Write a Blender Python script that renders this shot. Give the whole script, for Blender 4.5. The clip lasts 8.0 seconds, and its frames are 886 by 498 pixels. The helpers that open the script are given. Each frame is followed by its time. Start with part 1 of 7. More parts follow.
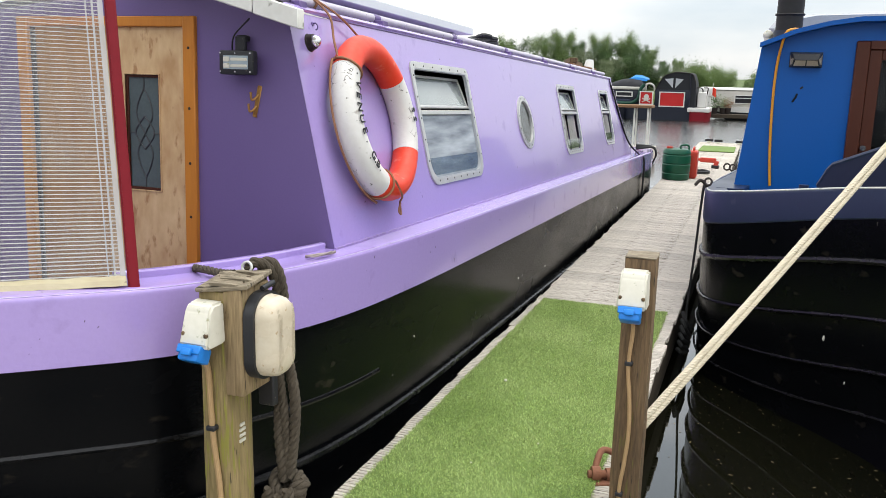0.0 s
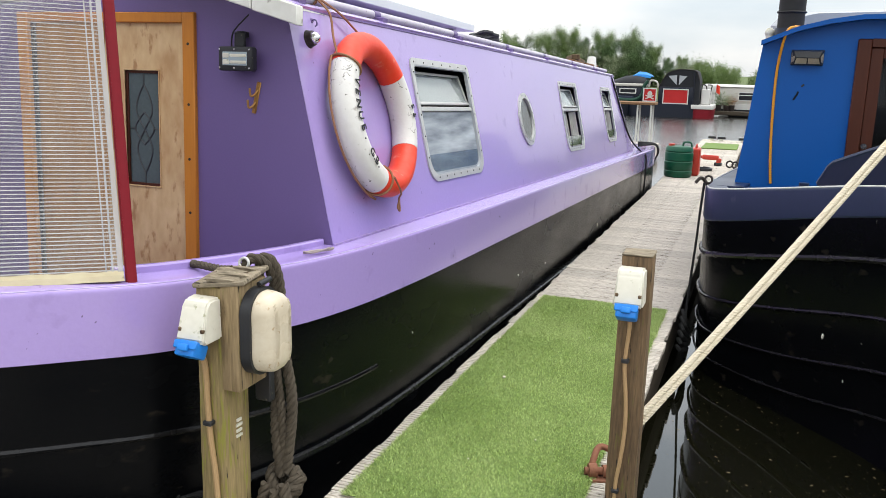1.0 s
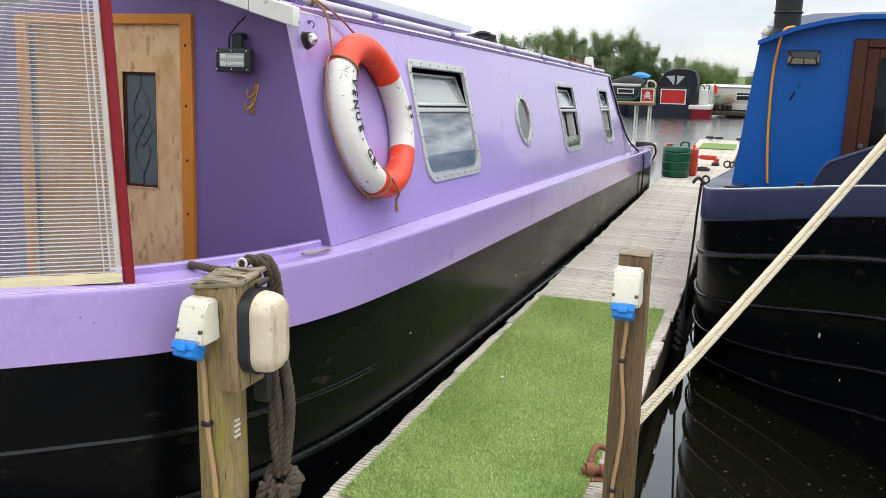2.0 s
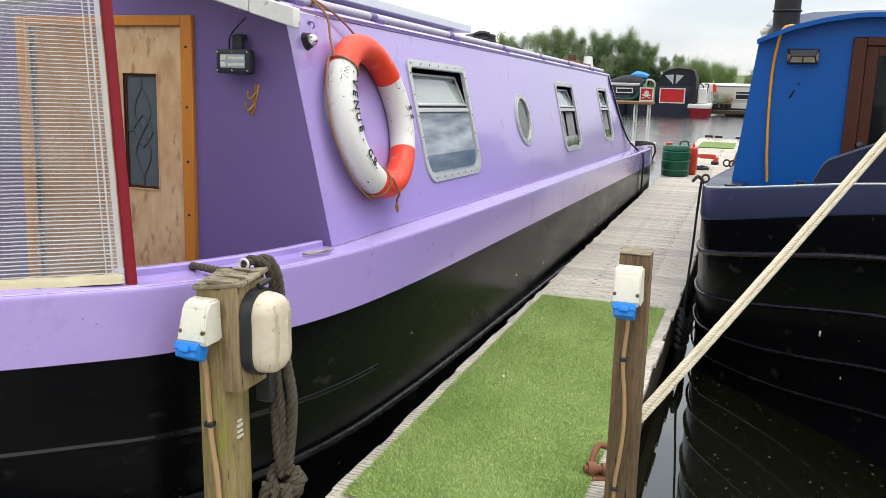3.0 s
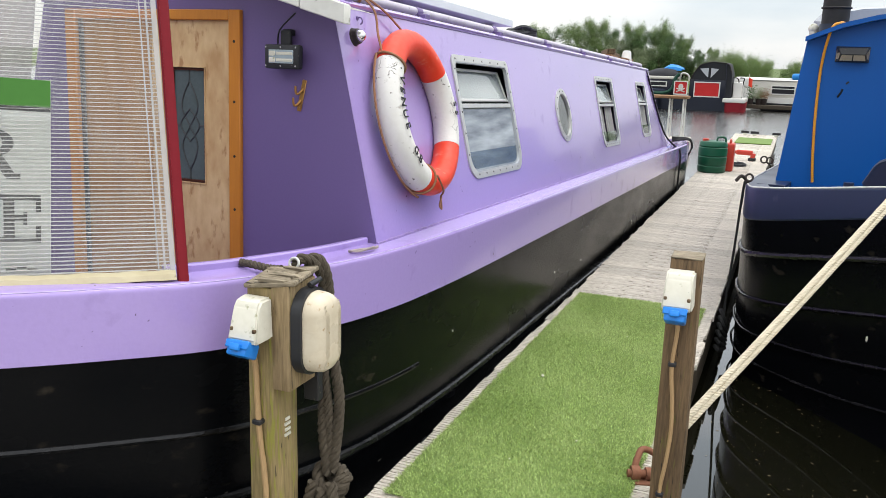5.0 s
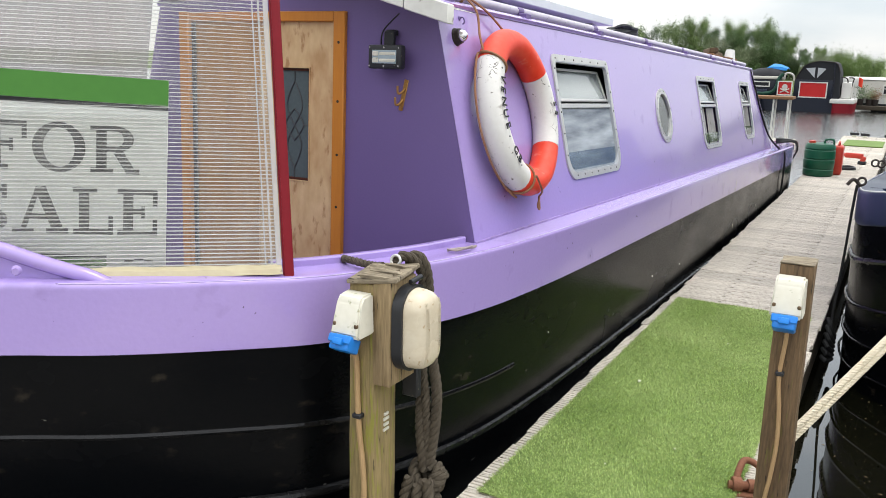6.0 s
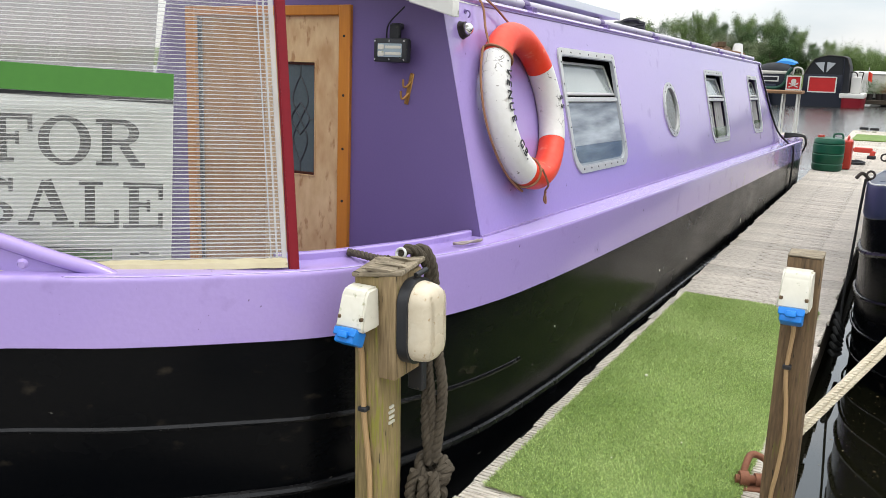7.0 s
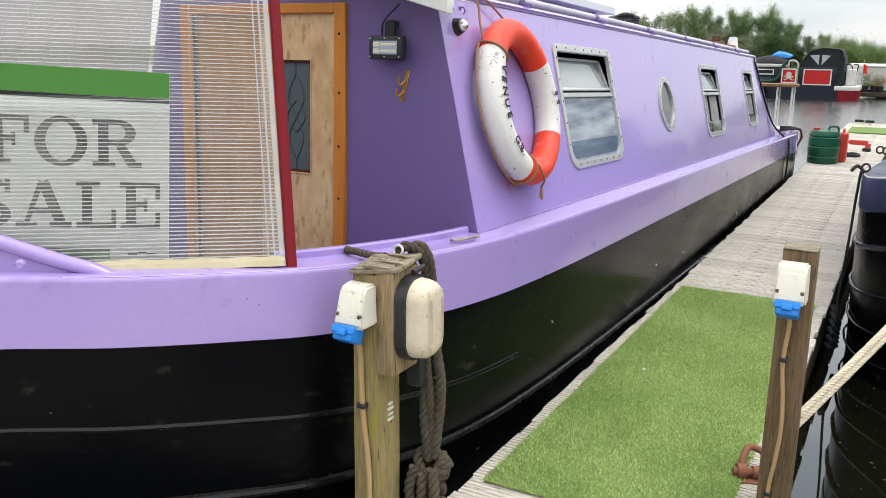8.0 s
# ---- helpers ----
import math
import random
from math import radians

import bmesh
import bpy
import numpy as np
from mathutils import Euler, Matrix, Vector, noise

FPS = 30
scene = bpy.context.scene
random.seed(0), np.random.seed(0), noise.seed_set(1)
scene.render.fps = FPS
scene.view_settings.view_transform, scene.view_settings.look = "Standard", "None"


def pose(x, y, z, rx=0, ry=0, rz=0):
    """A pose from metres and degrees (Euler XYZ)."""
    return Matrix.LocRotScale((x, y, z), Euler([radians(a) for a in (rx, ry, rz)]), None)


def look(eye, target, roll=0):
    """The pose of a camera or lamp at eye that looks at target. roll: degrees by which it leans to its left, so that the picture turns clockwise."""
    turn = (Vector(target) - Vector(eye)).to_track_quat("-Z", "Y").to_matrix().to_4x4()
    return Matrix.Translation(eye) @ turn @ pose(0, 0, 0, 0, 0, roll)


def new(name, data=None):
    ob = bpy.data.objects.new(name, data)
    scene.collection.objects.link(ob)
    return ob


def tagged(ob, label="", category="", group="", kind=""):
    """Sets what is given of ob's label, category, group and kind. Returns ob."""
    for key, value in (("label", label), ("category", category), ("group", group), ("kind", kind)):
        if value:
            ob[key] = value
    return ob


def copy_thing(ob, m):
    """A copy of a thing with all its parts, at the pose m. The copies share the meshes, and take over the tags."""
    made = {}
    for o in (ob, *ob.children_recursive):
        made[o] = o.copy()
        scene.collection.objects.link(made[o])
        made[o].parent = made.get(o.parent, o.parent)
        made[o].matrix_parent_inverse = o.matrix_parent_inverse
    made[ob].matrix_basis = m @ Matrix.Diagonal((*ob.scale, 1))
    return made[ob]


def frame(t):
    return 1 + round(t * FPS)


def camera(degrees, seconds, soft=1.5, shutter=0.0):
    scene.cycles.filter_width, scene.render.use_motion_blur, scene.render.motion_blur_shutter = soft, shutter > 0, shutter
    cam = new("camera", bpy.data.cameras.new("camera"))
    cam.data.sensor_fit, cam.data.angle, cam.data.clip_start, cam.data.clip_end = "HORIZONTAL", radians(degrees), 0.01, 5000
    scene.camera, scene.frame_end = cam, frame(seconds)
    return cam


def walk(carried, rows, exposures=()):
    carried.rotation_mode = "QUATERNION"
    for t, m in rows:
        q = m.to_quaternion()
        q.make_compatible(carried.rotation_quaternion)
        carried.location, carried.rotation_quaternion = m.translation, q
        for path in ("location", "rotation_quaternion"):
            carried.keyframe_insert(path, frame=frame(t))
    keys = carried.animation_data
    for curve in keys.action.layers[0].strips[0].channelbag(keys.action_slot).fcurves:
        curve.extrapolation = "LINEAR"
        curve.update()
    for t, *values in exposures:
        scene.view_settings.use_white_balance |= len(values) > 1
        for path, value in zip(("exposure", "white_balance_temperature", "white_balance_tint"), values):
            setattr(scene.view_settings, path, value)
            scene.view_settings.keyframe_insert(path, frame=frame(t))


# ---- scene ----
cam = camera(55.7, 8.0, soft=0.75)
PATH = [
    (0, (1.425, -0.969, 1.652), (0.745, 0.866, 1.24), 1.3),
    (0.5, (1.432, -0.97, 1.65), (0.749, 0.864, 1.237), 1.5),
    (1, (1.447, -0.968, 1.656), (0.761, 0.863, 1.235), 1.5),
    (1.5, (1.455, -0.971, 1.657), (0.771, 0.861, 1.237), 1.5),
    (3, (1.451, -0.982, 1.657), (0.769, 0.851, 1.238), 1.1),
    (3.5, (1.453, -0.988, 1.657), (0.773, 0.844, 1.231), 1.2),
    (4, (1.45, -0.992, 1.66), (0.775, 0.84, 1.225), 1.4),
    (4.5, (1.416, -0.98, 1.665), (0.734, 0.847, 1.221), 1.6),
    (5, (1.369, -0.983, 1.684), (0.629, 0.821, 1.242), 1.7),
    (5.2, (1.351, -0.994, 1.689), (0.531, 0.775, 1.246), 1.3),
    (6.3, (1.337, -0.998, 1.671), (0.398, 0.711, 1.225), 1.3),
    (6.5, (1.341, -0.996, 1.668), (0.398, 0.709, 1.221), 1.2),
    (7, (1.343, -0.992, 1.667), (0.396, 0.709, 1.212), 1.2),
    (7.5, (1.341, -0.994, 1.673), (0.397, 0.707, 1.211), 1.0),
    (8, (1.347, -0.999, 1.671), (0.407, 0.704, 1.207), 0.7),
]
walk(cam, [(t, look(eye, goal, lean)) for t, eye, goal, lean in PATH])

# ---- world and sun: bright overcast ----
WATER = -0.40
world = bpy.data.worlds.new("overcast")
world.use_nodes = True
scene.world = world
nt = world.node_tree
nt.nodes.clear()
sky = nt.nodes.new("ShaderNodeTexSky")
sky.sky_type, sky.sun_disc = "NISHITA", False
sky.sun_elevation, sky.sun_rotation = radians(68), radians(135)
coord = nt.nodes.new("ShaderNodeTexCoord")
stretch = nt.nodes.new("ShaderNodeMapping")
stretch.inputs["Scale"].default_value = (1.0, 1.0, 3.2)
cloud = nt.nodes.new("ShaderNodeTexNoise")
cloud.inputs["Scale"].default_value, cloud.inputs["Detail"].default_value = 2.6, 7.0
ramp = nt.nodes.new("ShaderNodeValToRGB")
ramp.color_ramp.elements[0].position, ramp.color_ramp.elements[0].color = 0.34, (0.66, 0.725, 0.775, 1)
ramp.color_ramp.elements[1].position, ramp.color_ramp.elements[1].color = 0.60, (1.0, 0.985, 0.965, 1)
dim = nt.nodes.new("ShaderNodeVectorMath")
dim.operation, dim.inputs["Scale"].default_value = "SCALE", 0.10
mixc = nt.nodes.new("ShaderNodeMix")
mixc.data_type, mixc.inputs["Factor"].default_value = "RGBA", 0.85
back = nt.nodes.new("ShaderNodeBackground")
# an overcast dome: brighter overhead than at the horizon
split, lift = nt.nodes.new("ShaderNodeSeparateXYZ"), nt.nodes.new("ShaderNodeMapRange")
nt.links.new(coord.outputs["Generated"], split.inputs[0])
nt.links.new(split.outputs["Z"], lift.inputs["Value"])
lift.inputs["To Min"].default_value, lift.inputs["To Max"].default_value = 1.10, 3.25
nt.links.new(lift.outputs["Result"], back.inputs["Strength"])
wout = nt.nodes.new("ShaderNodeOutputWorld")
for a, b in ((coord.outputs["Generated"], stretch.inputs["Vector"]), (stretch.outputs["Vector"], cloud.inputs["Vector"]),
             (cloud.outputs["Fac"], ramp.inputs["Fac"]), (sky.outputs["Color"], dim.inputs[0]),
             (dim.outputs["Vector"], mixc.inputs["A"]), (ramp.outputs["Color"], mixc.inputs["B"]),
             (mixc.outputs["Result"], back.inputs["Color"]), (back.outputs["Background"], wout.inputs["Surface"])):
    nt.links.new(a, b)
sun = new("sun", bpy.data.lights.new("sun", "SUN"))
sun.data.energy, sun.data.angle, sun.data.color = 1.35, radians(22), (1.0, 0.96, 0.9)
sun.matrix_basis = look((5.5, 4.5, 14), (0, 3, 0))


# ---- materials ----
def material(name, color, rough=0.5, metal=0.0, second=None, grain=40.0, patch=3.0, amount=0.5, bump=0.1,
             rough_var=0.12, stretch=(1, 1, 1), dirt=None, dirt_at=0.62, per_piece=0.0, ior=1.38, coat=0.0, depth=0.01, fleck=None, fleck_scale=40.0, fleck_at=0.70):
    """Paint, wood or stone: a base colour varied at two scales, dirt in patches, grain relief."""
    m = bpy.data.materials.new(name)
    m.use_nodes = True
    t = m.node_tree
    n, l = t.nodes, t.links
    p = n["Principled BSDF"]
    p.inputs["Metallic"].default_value, p.inputs["IOR"].default_value = metal, ior
    p.inputs["Coat Weight"].default_value = coat
    tc = n.new("ShaderNodeTexCoord")
    mp = n.new("ShaderNodeMapping")
    mp.inputs["Scale"].default_value = stretch
    l.new(tc.outputs["Object"], mp.inputs["Vector"])
    fine, wide = n.new("ShaderNodeTexNoise"), n.new("ShaderNodeTexNoise")
    for node, scale, detail in ((fine, grain, 6.0), (wide, patch, 4.0)):
        node.inputs["Scale"].default_value, node.inputs["Detail"].default_value = scale, detail
        l.new(mp.outputs["Vector"], node.inputs["Vector"])
    if second is None:
        second = tuple(c * 0.72 for c in color)
    add = n.new("ShaderNodeMath")
    add.operation = "MULTIPLY_ADD"
    l.new(fine.outputs["Fac"], add.inputs[0])
    add.inputs[1].default_value = 0.5
    half = n.new("ShaderNodeMath")
    half.operation, half.inputs[1].default_value = "MULTIPLY", 0.5
    l.new(wide.outputs["Fac"], half.inputs[0])
    l.new(half.outputs[0], add.inputs[2])
    span = n.new("ShaderNodeMapRange")
    span.inputs["From Min"].default_value, span.inputs["From Max"].default_value = 0.32, 0.68
    span.inputs["To Max"].default_value = amount
    l.new(add.outputs[0], span.inputs["Value"])
    mix = n.new("ShaderNodeMix")
    mix.data_type = "RGBA"
    mix.inputs["A"].default_value, mix.inputs["B"].default_value = (*color, 1), (*second, 1)
    l.new(span.outputs["Result"], mix.inputs["Factor"])
    last = mix.outputs["Result"]
    if dirt:
        spots = n.new("ShaderNodeTexNoise")
        spots.inputs["Scale"].default_value, spots.inputs["Detail"].default_value = patch * 4.3, 8.0
        l.new(mp.outputs["Vector"], spots.inputs["Vector"])
        cut = n.new("ShaderNodeMapRange")
        cut.inputs["From Min"].default_value, cut.inputs["From Max"].default_value = dirt_at, dirt_at + 0.1
        l.new(spots.outputs["Fac"], cut.inputs["Value"])
        mix2 = n.new("ShaderNodeMix")
        mix2.data_type = "RGBA"
        l.new(cut.outputs["Result"], mix2.inputs["Factor"])
        l.new(last, mix2.inputs["A"])
        mix2.inputs["B"].default_value = (*dirt, 1)
        last = mix2.outputs["Result"]
    if fleck:
        chips = n.new("ShaderNodeTexNoise")
        chips.inputs["Scale"].default_value, chips.inputs["Detail"].default_value = fleck_scale, 3.0
        l.new(mp.outputs["Vector"], chips.inputs["Vector"])
        cut3 = n.new("ShaderNodeMapRange")
        cut3.inputs["From Min"].default_value, cut3.inputs["From Max"].default_value = fleck_at, fleck_at + 0.03
        l.new(chips.outputs["Fac"], cut3.inputs["Value"])
        mix3 = n.new("ShaderNodeMix")
        mix3.data_type = "RGBA"
        l.new(cut3.outputs["Result"], mix3.inputs["Factor"])
        l.new(last, mix3.inputs["A"])
        mix3.inputs["B"].default_value = (*fleck, 1)
        last = mix3.outputs["Result"]
    if per_piece:
        info = n.new("ShaderNodeObjectInfo")
        hsv = n.new("ShaderNodeHueSaturation")
        rng = n.new("ShaderNodeMapRange")
        rng.inputs["To Min"].default_value, rng.inputs["To Max"].default_value = 1 - per_piece, 1 + per_piece
        l.new(info.outputs["Random"], rng.inputs["Value"])
        l.new(rng.outputs["Result"], hsv.inputs["Value"])
        l.new(last, hsv.inputs["Color"])
        last = hsv.outputs["Color"]
    l.new(last, p.inputs["Base Color"])
    rr = n.new("ShaderNodeMapRange")
    rr.inputs["To Min"].default_value, rr.inputs["To Max"].default_value = max(0.02, rough - rough_var), min(1, rough + rough_var)
    l.new(wide.outputs["Fac"], rr.inputs["Value"])
    l.new(rr.outputs["Result"], p.inputs["Roughness"])
    if bump:
        bm_node = n.new("ShaderNodeBump")
        bm_node.inputs["Strength"].default_value, bm_node.inputs["Distance"].default_value = bump, depth
        l.new(add.outputs[0], bm_node.inputs["Height"])
        l.new(bm_node.outputs["Normal"], p.inputs["Normal"])
    return m


def glass_material(name, tint=(0.9, 0.95, 0.95), rough=0.02):
    m = bpy.data.materials.new(name)
    m.use_nodes = True
    p = m.node_tree.nodes["Principled BSDF"]
    p.inputs["Base Color"].default_value = (*tint, 1)
    p.inputs["Roughness"].default_value = rough
    p.inputs["Transmission Weight"].default_value = 1.0
    p.inputs["IOR"].default_value = 1.28
    return m


def sheet_material(name, color, clear, haze=0.0):
    """Milky plastic sheet: part clear, part scattering."""
    m = bpy.data.materials.new(name)
    m.use_nodes = True
    t = m.node_tree
    n, l = t.nodes, t.links
    p = n["Principled BSDF"]
    p.inputs["Base Color"].default_value = (*color, 1)
    p.inputs["Roughness"].default_value = 0.25
    see = n.new("ShaderNodeBsdfTransparent")
    see.inputs["Color"].default_value = (0.97, 0.97, 0.96, 1)
    noise_node = n.new("ShaderNodeTexNoise")
    noise_node.inputs["Scale"].default_value, noise_node.inputs["Detail"].default_value = 5.0, 5.0
    rng = n.new("ShaderNodeMapRange")
    rng.inputs["To Min"].default_value, rng.inputs["To Max"].default_value = clear - 0.1, clear + 0.1
    mix = n.new("ShaderNodeMixShader")
    l.new(noise_node.outputs["Fac"], rng.inputs["Value"])
    l.new(rng.outputs["Result"], mix.inputs["Fac"])
    l.new(p.outputs["BSDF"], mix.inputs[1])
    l.new(see.outputs["BSDF"], mix.inputs[2])
    if haze:
        soft, part_haze = n.new("ShaderNodeBsdfRefraction"), n.new("ShaderNodeMixShader")
        soft.inputs["IOR"].default_value, soft.inputs["Roughness"].default_value = 1.12, 0.36
        part_haze.inputs["Fac"].default_value = haze
        l.new(see.outputs["BSDF"], part_haze.inputs[1])
        l.new(soft.outputs["BSDF"], part_haze.inputs[2])
        l.new(part_haze.outputs["Shader"], mix.inputs[2])
    l.new(mix.outputs["Shader"], n["Material Output"].inputs["Surface"])
    return m


LILAC = material("lilac_gloss_paint", (0.362, 0.270, 0.578), 0.15, second=(0.325, 0.238, 0.525), grain=60, patch=1.3, bump=0.05, depth=0.03, coat=0.4, ior=1.45, rough_var=0.08, dirt=(0.29, 0.21, 0.47), dirt_at=0.63, fleck=(0.13, 0.09, 0.17), fleck_scale=34, fleck_at=0.735)
PURPLE = material("purple_satin_paint", (0.142, 0.098, 0.245), 0.42, second=(0.120, 0.081, 0.212), grain=120, patch=2.5, bump=0.03)
BLACK = material("black_bitumen_paint", (0.0016, 0.0021, 0.0030), 0.24, second=(0.0045, 0.0044, 0.0046), grain=70, patch=2.6, bump=0.14, dirt=(0.020, 0.017, 0.013), dirt_at=0.64, ior=1.165, rough_var=0.16, stretch=(1, 0.5, 1.2), fleck=(0.09, 0.085, 0.075), fleck_scale=26, fleck_at=0.76)
STRAKE = material("worn_black_strake", (0.003, 0.0034, 0.0042), 0.26, second=(0.012, 0.011, 0.011), grain=60, patch=9, bump=0.4, amount=0.6, dirt=(0.11, 0.105, 0.10), dirt_at=0.69)
WHITE = material("white_weathered_paint", (0.66, 0.66, 0.62), 0.5, second=(0.46, 0.45, 0.40), grain=30, patch=4, bump=0.2, dirt=(0.16, 0.15, 0.11), dirt_at=0.61)
ALU = material("dull_aluminium", (0.62, 0.62, 0.60), 0.42, metal=0.55, second=(0.45, 0.45, 0.43), grain=60, patch=8, bump=0.05, dirt=(0.25, 0.24, 0.22), dirt_at=0.68)
CHROME = material("chrome", (0.7, 0.7, 0.7), 0.18, metal=1.0, second=(0.7, 0.7, 0.7), bump=0.0, rough_var=0.03)
BRASS = material("tarnished_brass", (0.42, 0.23, 0.07), 0.38, metal=0.8, second=(0.26, 0.13, 0.04), bump=0.1)
RUST = material("rusty_iron", (0.24, 0.10, 0.055), 0.75, second=(0.10, 0.05, 0.035), metal=0.2, grain=80, patch=12, bump=0.4)
DARKIRON = material("dark_iron", (0.02, 0.018, 0.018), 0.5, second=(0.06, 0.04, 0.03), metal=0.3, bump=0.25)
PLY = material("varnished_plywood", (0.66, 0.48, 0.27), 0.5, second=(0.40, 0.23, 0.10), grain=9, patch=2.6, stretch=(2.4, 2.4, 1.1), amount=0.9, bump=0.06, dirt=(0.36, 0.20, 0.09), dirt_at=0.58)
PLYPINK = material("bare_door_plywood", (0.40, 0.205, 0.075), 0.55, second=(0.25, 0.115, 0.04), grain=9, patch=2.2, stretch=(5, 5, 0.6), amount=0.7, bump=0.05)
PINE = material("orange_stained_pine", (0.50, 0.19, 0.025), 0.42, second=(0.36, 0.12, 0.015), grain=14, patch=3, stretch=(6, 6, 0.7), bump=0.08)
REDPAINT = material("dark_red_paint", (0.19, 0.006, 0.014), 0.5, second=(0.13, 0.005, 0.01), bump=0.08, ior=1.3)
POSTWOOD = material("weathered_green_timber", (0.33, 0.245, 0.115), 0.8, second=(0.14, 0.11, 0.045), grain=26, patch=4, stretch=(5, 5, 0.5), amount=1.0, bump=0.8, dirt=(0.23, 0.215, 0.045), dirt_at=0.54, fleck=(0.035, 0.028, 0.016), fleck_scale=16, fleck_at=0.685)
POSTBROWN = material("weathered_brown_timber", (0.20, 0.130, 0.068), 0.8, second=(0.055, 0.036, 0.020), grain=26, patch=4, stretch=(5, 5, 0.5), amount=1.0, bump=0.9, dirt=(0.12, 0.105, 0.03), dirt_at=0.60, fleck=(0.022, 0.018, 0.012), fleck_scale=16, fleck_at=0.65)
BOARDWOOD = material("weathered_board", (0.36, 0.265, 0.145), 0.8, second=(0.13, 0.088, 0.042), grain=26, patch=4, stretch=(5, 5, 0.5), amount=1.0, bump=0.8, dirt=(0.19, 0.165, 0.06), dirt_at=0.60, fleck=(0.04, 0.03, 0.018), fleck_scale=16, fleck_at=0.66)
ENDGRAIN = material("grey_end_grain", (0.34, 0.285, 0.20), 0.9, second=(0.07, 0.056, 0.038), grain=30, patch=10, bump=0.9, amount=1.0, stretch=(0.8, 5, 3), dirt=(0.12, 0.12, 0.05), dirt_at=0.62, fleck=(0.02, 0.017, 0.012), fleck_scale=14, fleck_at=0.65)
PLANKWOOD = material("silver_weathered_decking", (0.67, 0.63, 0.56), 0.85, second=(0.37, 0.325, 0.265), grain=34, patch=6, stretch=(0.6, 11, 5), amount=1.0, bump=1.0, dirt=(0.12, 0.10, 0.075), dirt_at=0.63, per_piece=0.13, depth=0.008, fleck=(0.085, 0.07, 0.05), fleck_scale=13, fleck_at=0.61)
BEARER = material("dark_wet_timber", (0.055, 0.042, 0.028), 0.7, second=(0.03, 0.026, 0.016), grain=14, patch=3, stretch=(5, 0.6, 5), bump=0.5)
TURFBASE = material("turf_backing", (0.16, 0.24, 0.06), 0.9, second=(0.04, 0.08, 0.02), bump=0.3)
PLASTICW = material("white_plastic", (0.64, 0.62, 0.53), 0.4, second=(0.50, 0.48, 0.38), grain=50, patch=9, bump=0.06, dirt=(0.34, 0.34, 0.22), dirt_at=0.63, fleck=(0.09, 0.08, 0.05), fleck_scale=70, fleck_at=0.76)
LAMPW = material("yellowed_diffuser", (0.60, 0.54, 0.42), 0.28, second=(0.47, 0.38, 0.25), grain=60, patch=9, bump=0.04, dirt=(0.36, 0.24, 0.12), dirt_at=0.63, fleck=(0.20, 0.14, 0.08), fleck_scale=75, fleck_at=0.76)
BLUEPLASTIC = material("blue_plastic", (0.015, 0.20, 0.62), 0.35, second=(0.012, 0.15, 0.5), bump=0.03)
BLACKPLASTIC = material("black_plastic", (0.018, 0.019, 0.022), 0.42, second=(0.03, 0.03, 0.03), bump=0.1, fleck=(0.13, 0.11, 0.08), fleck_scale=55, fleck_at=0.68)
CABLE = material("tan_cable_sheath", (0.40, 0.27, 0.135), 0.5, second=(0.31, 0.19, 0.09), bump=0.05)
HAWSER = material("dark_weathered_rope", (0.082, 0.067, 0.047), 0.95, second=(0.020, 0.016, 0.012), grain=120, patch=20, bump=0.8)
WHITEROPE = material("cream_braided_rope", (0.62, 0.56, 0.43), 0.85, second=(0.42, 0.36, 0.25), grain=120, patch=15, bump=0.6)
THINROPE = material("brown_cord", (0.30, 0.15, 0.08), 0.9, second=(0.16, 0.08, 0.05), grain=200, patch=20, bump=0.4)
BLACKROPE = material("black_cord", (0.012, 0.012, 0.012), 0.8, bump=0.3)
RINGRED = material("orange_red_vinyl", (0.70, 0.032, 0.008), 0.45, second=(0.72, 0.12, 0.07), grain=30, patch=3, bump=0.1, dirt=(0.72, 0.24, 0.16), dirt_at=0.64)

RINGWHITE = material("white_cracked_vinyl", (0.66, 0.65, 0.62), 0.5, second=(0.56, 0.54, 0.50), grain=50, patch=5, bump=0.25, dirt=(0.30, 0.27, 0.23), dirt_at=0.655, fleck=(0.09, 0.075, 0.06), fleck_scale=28, fleck_at=0.70)

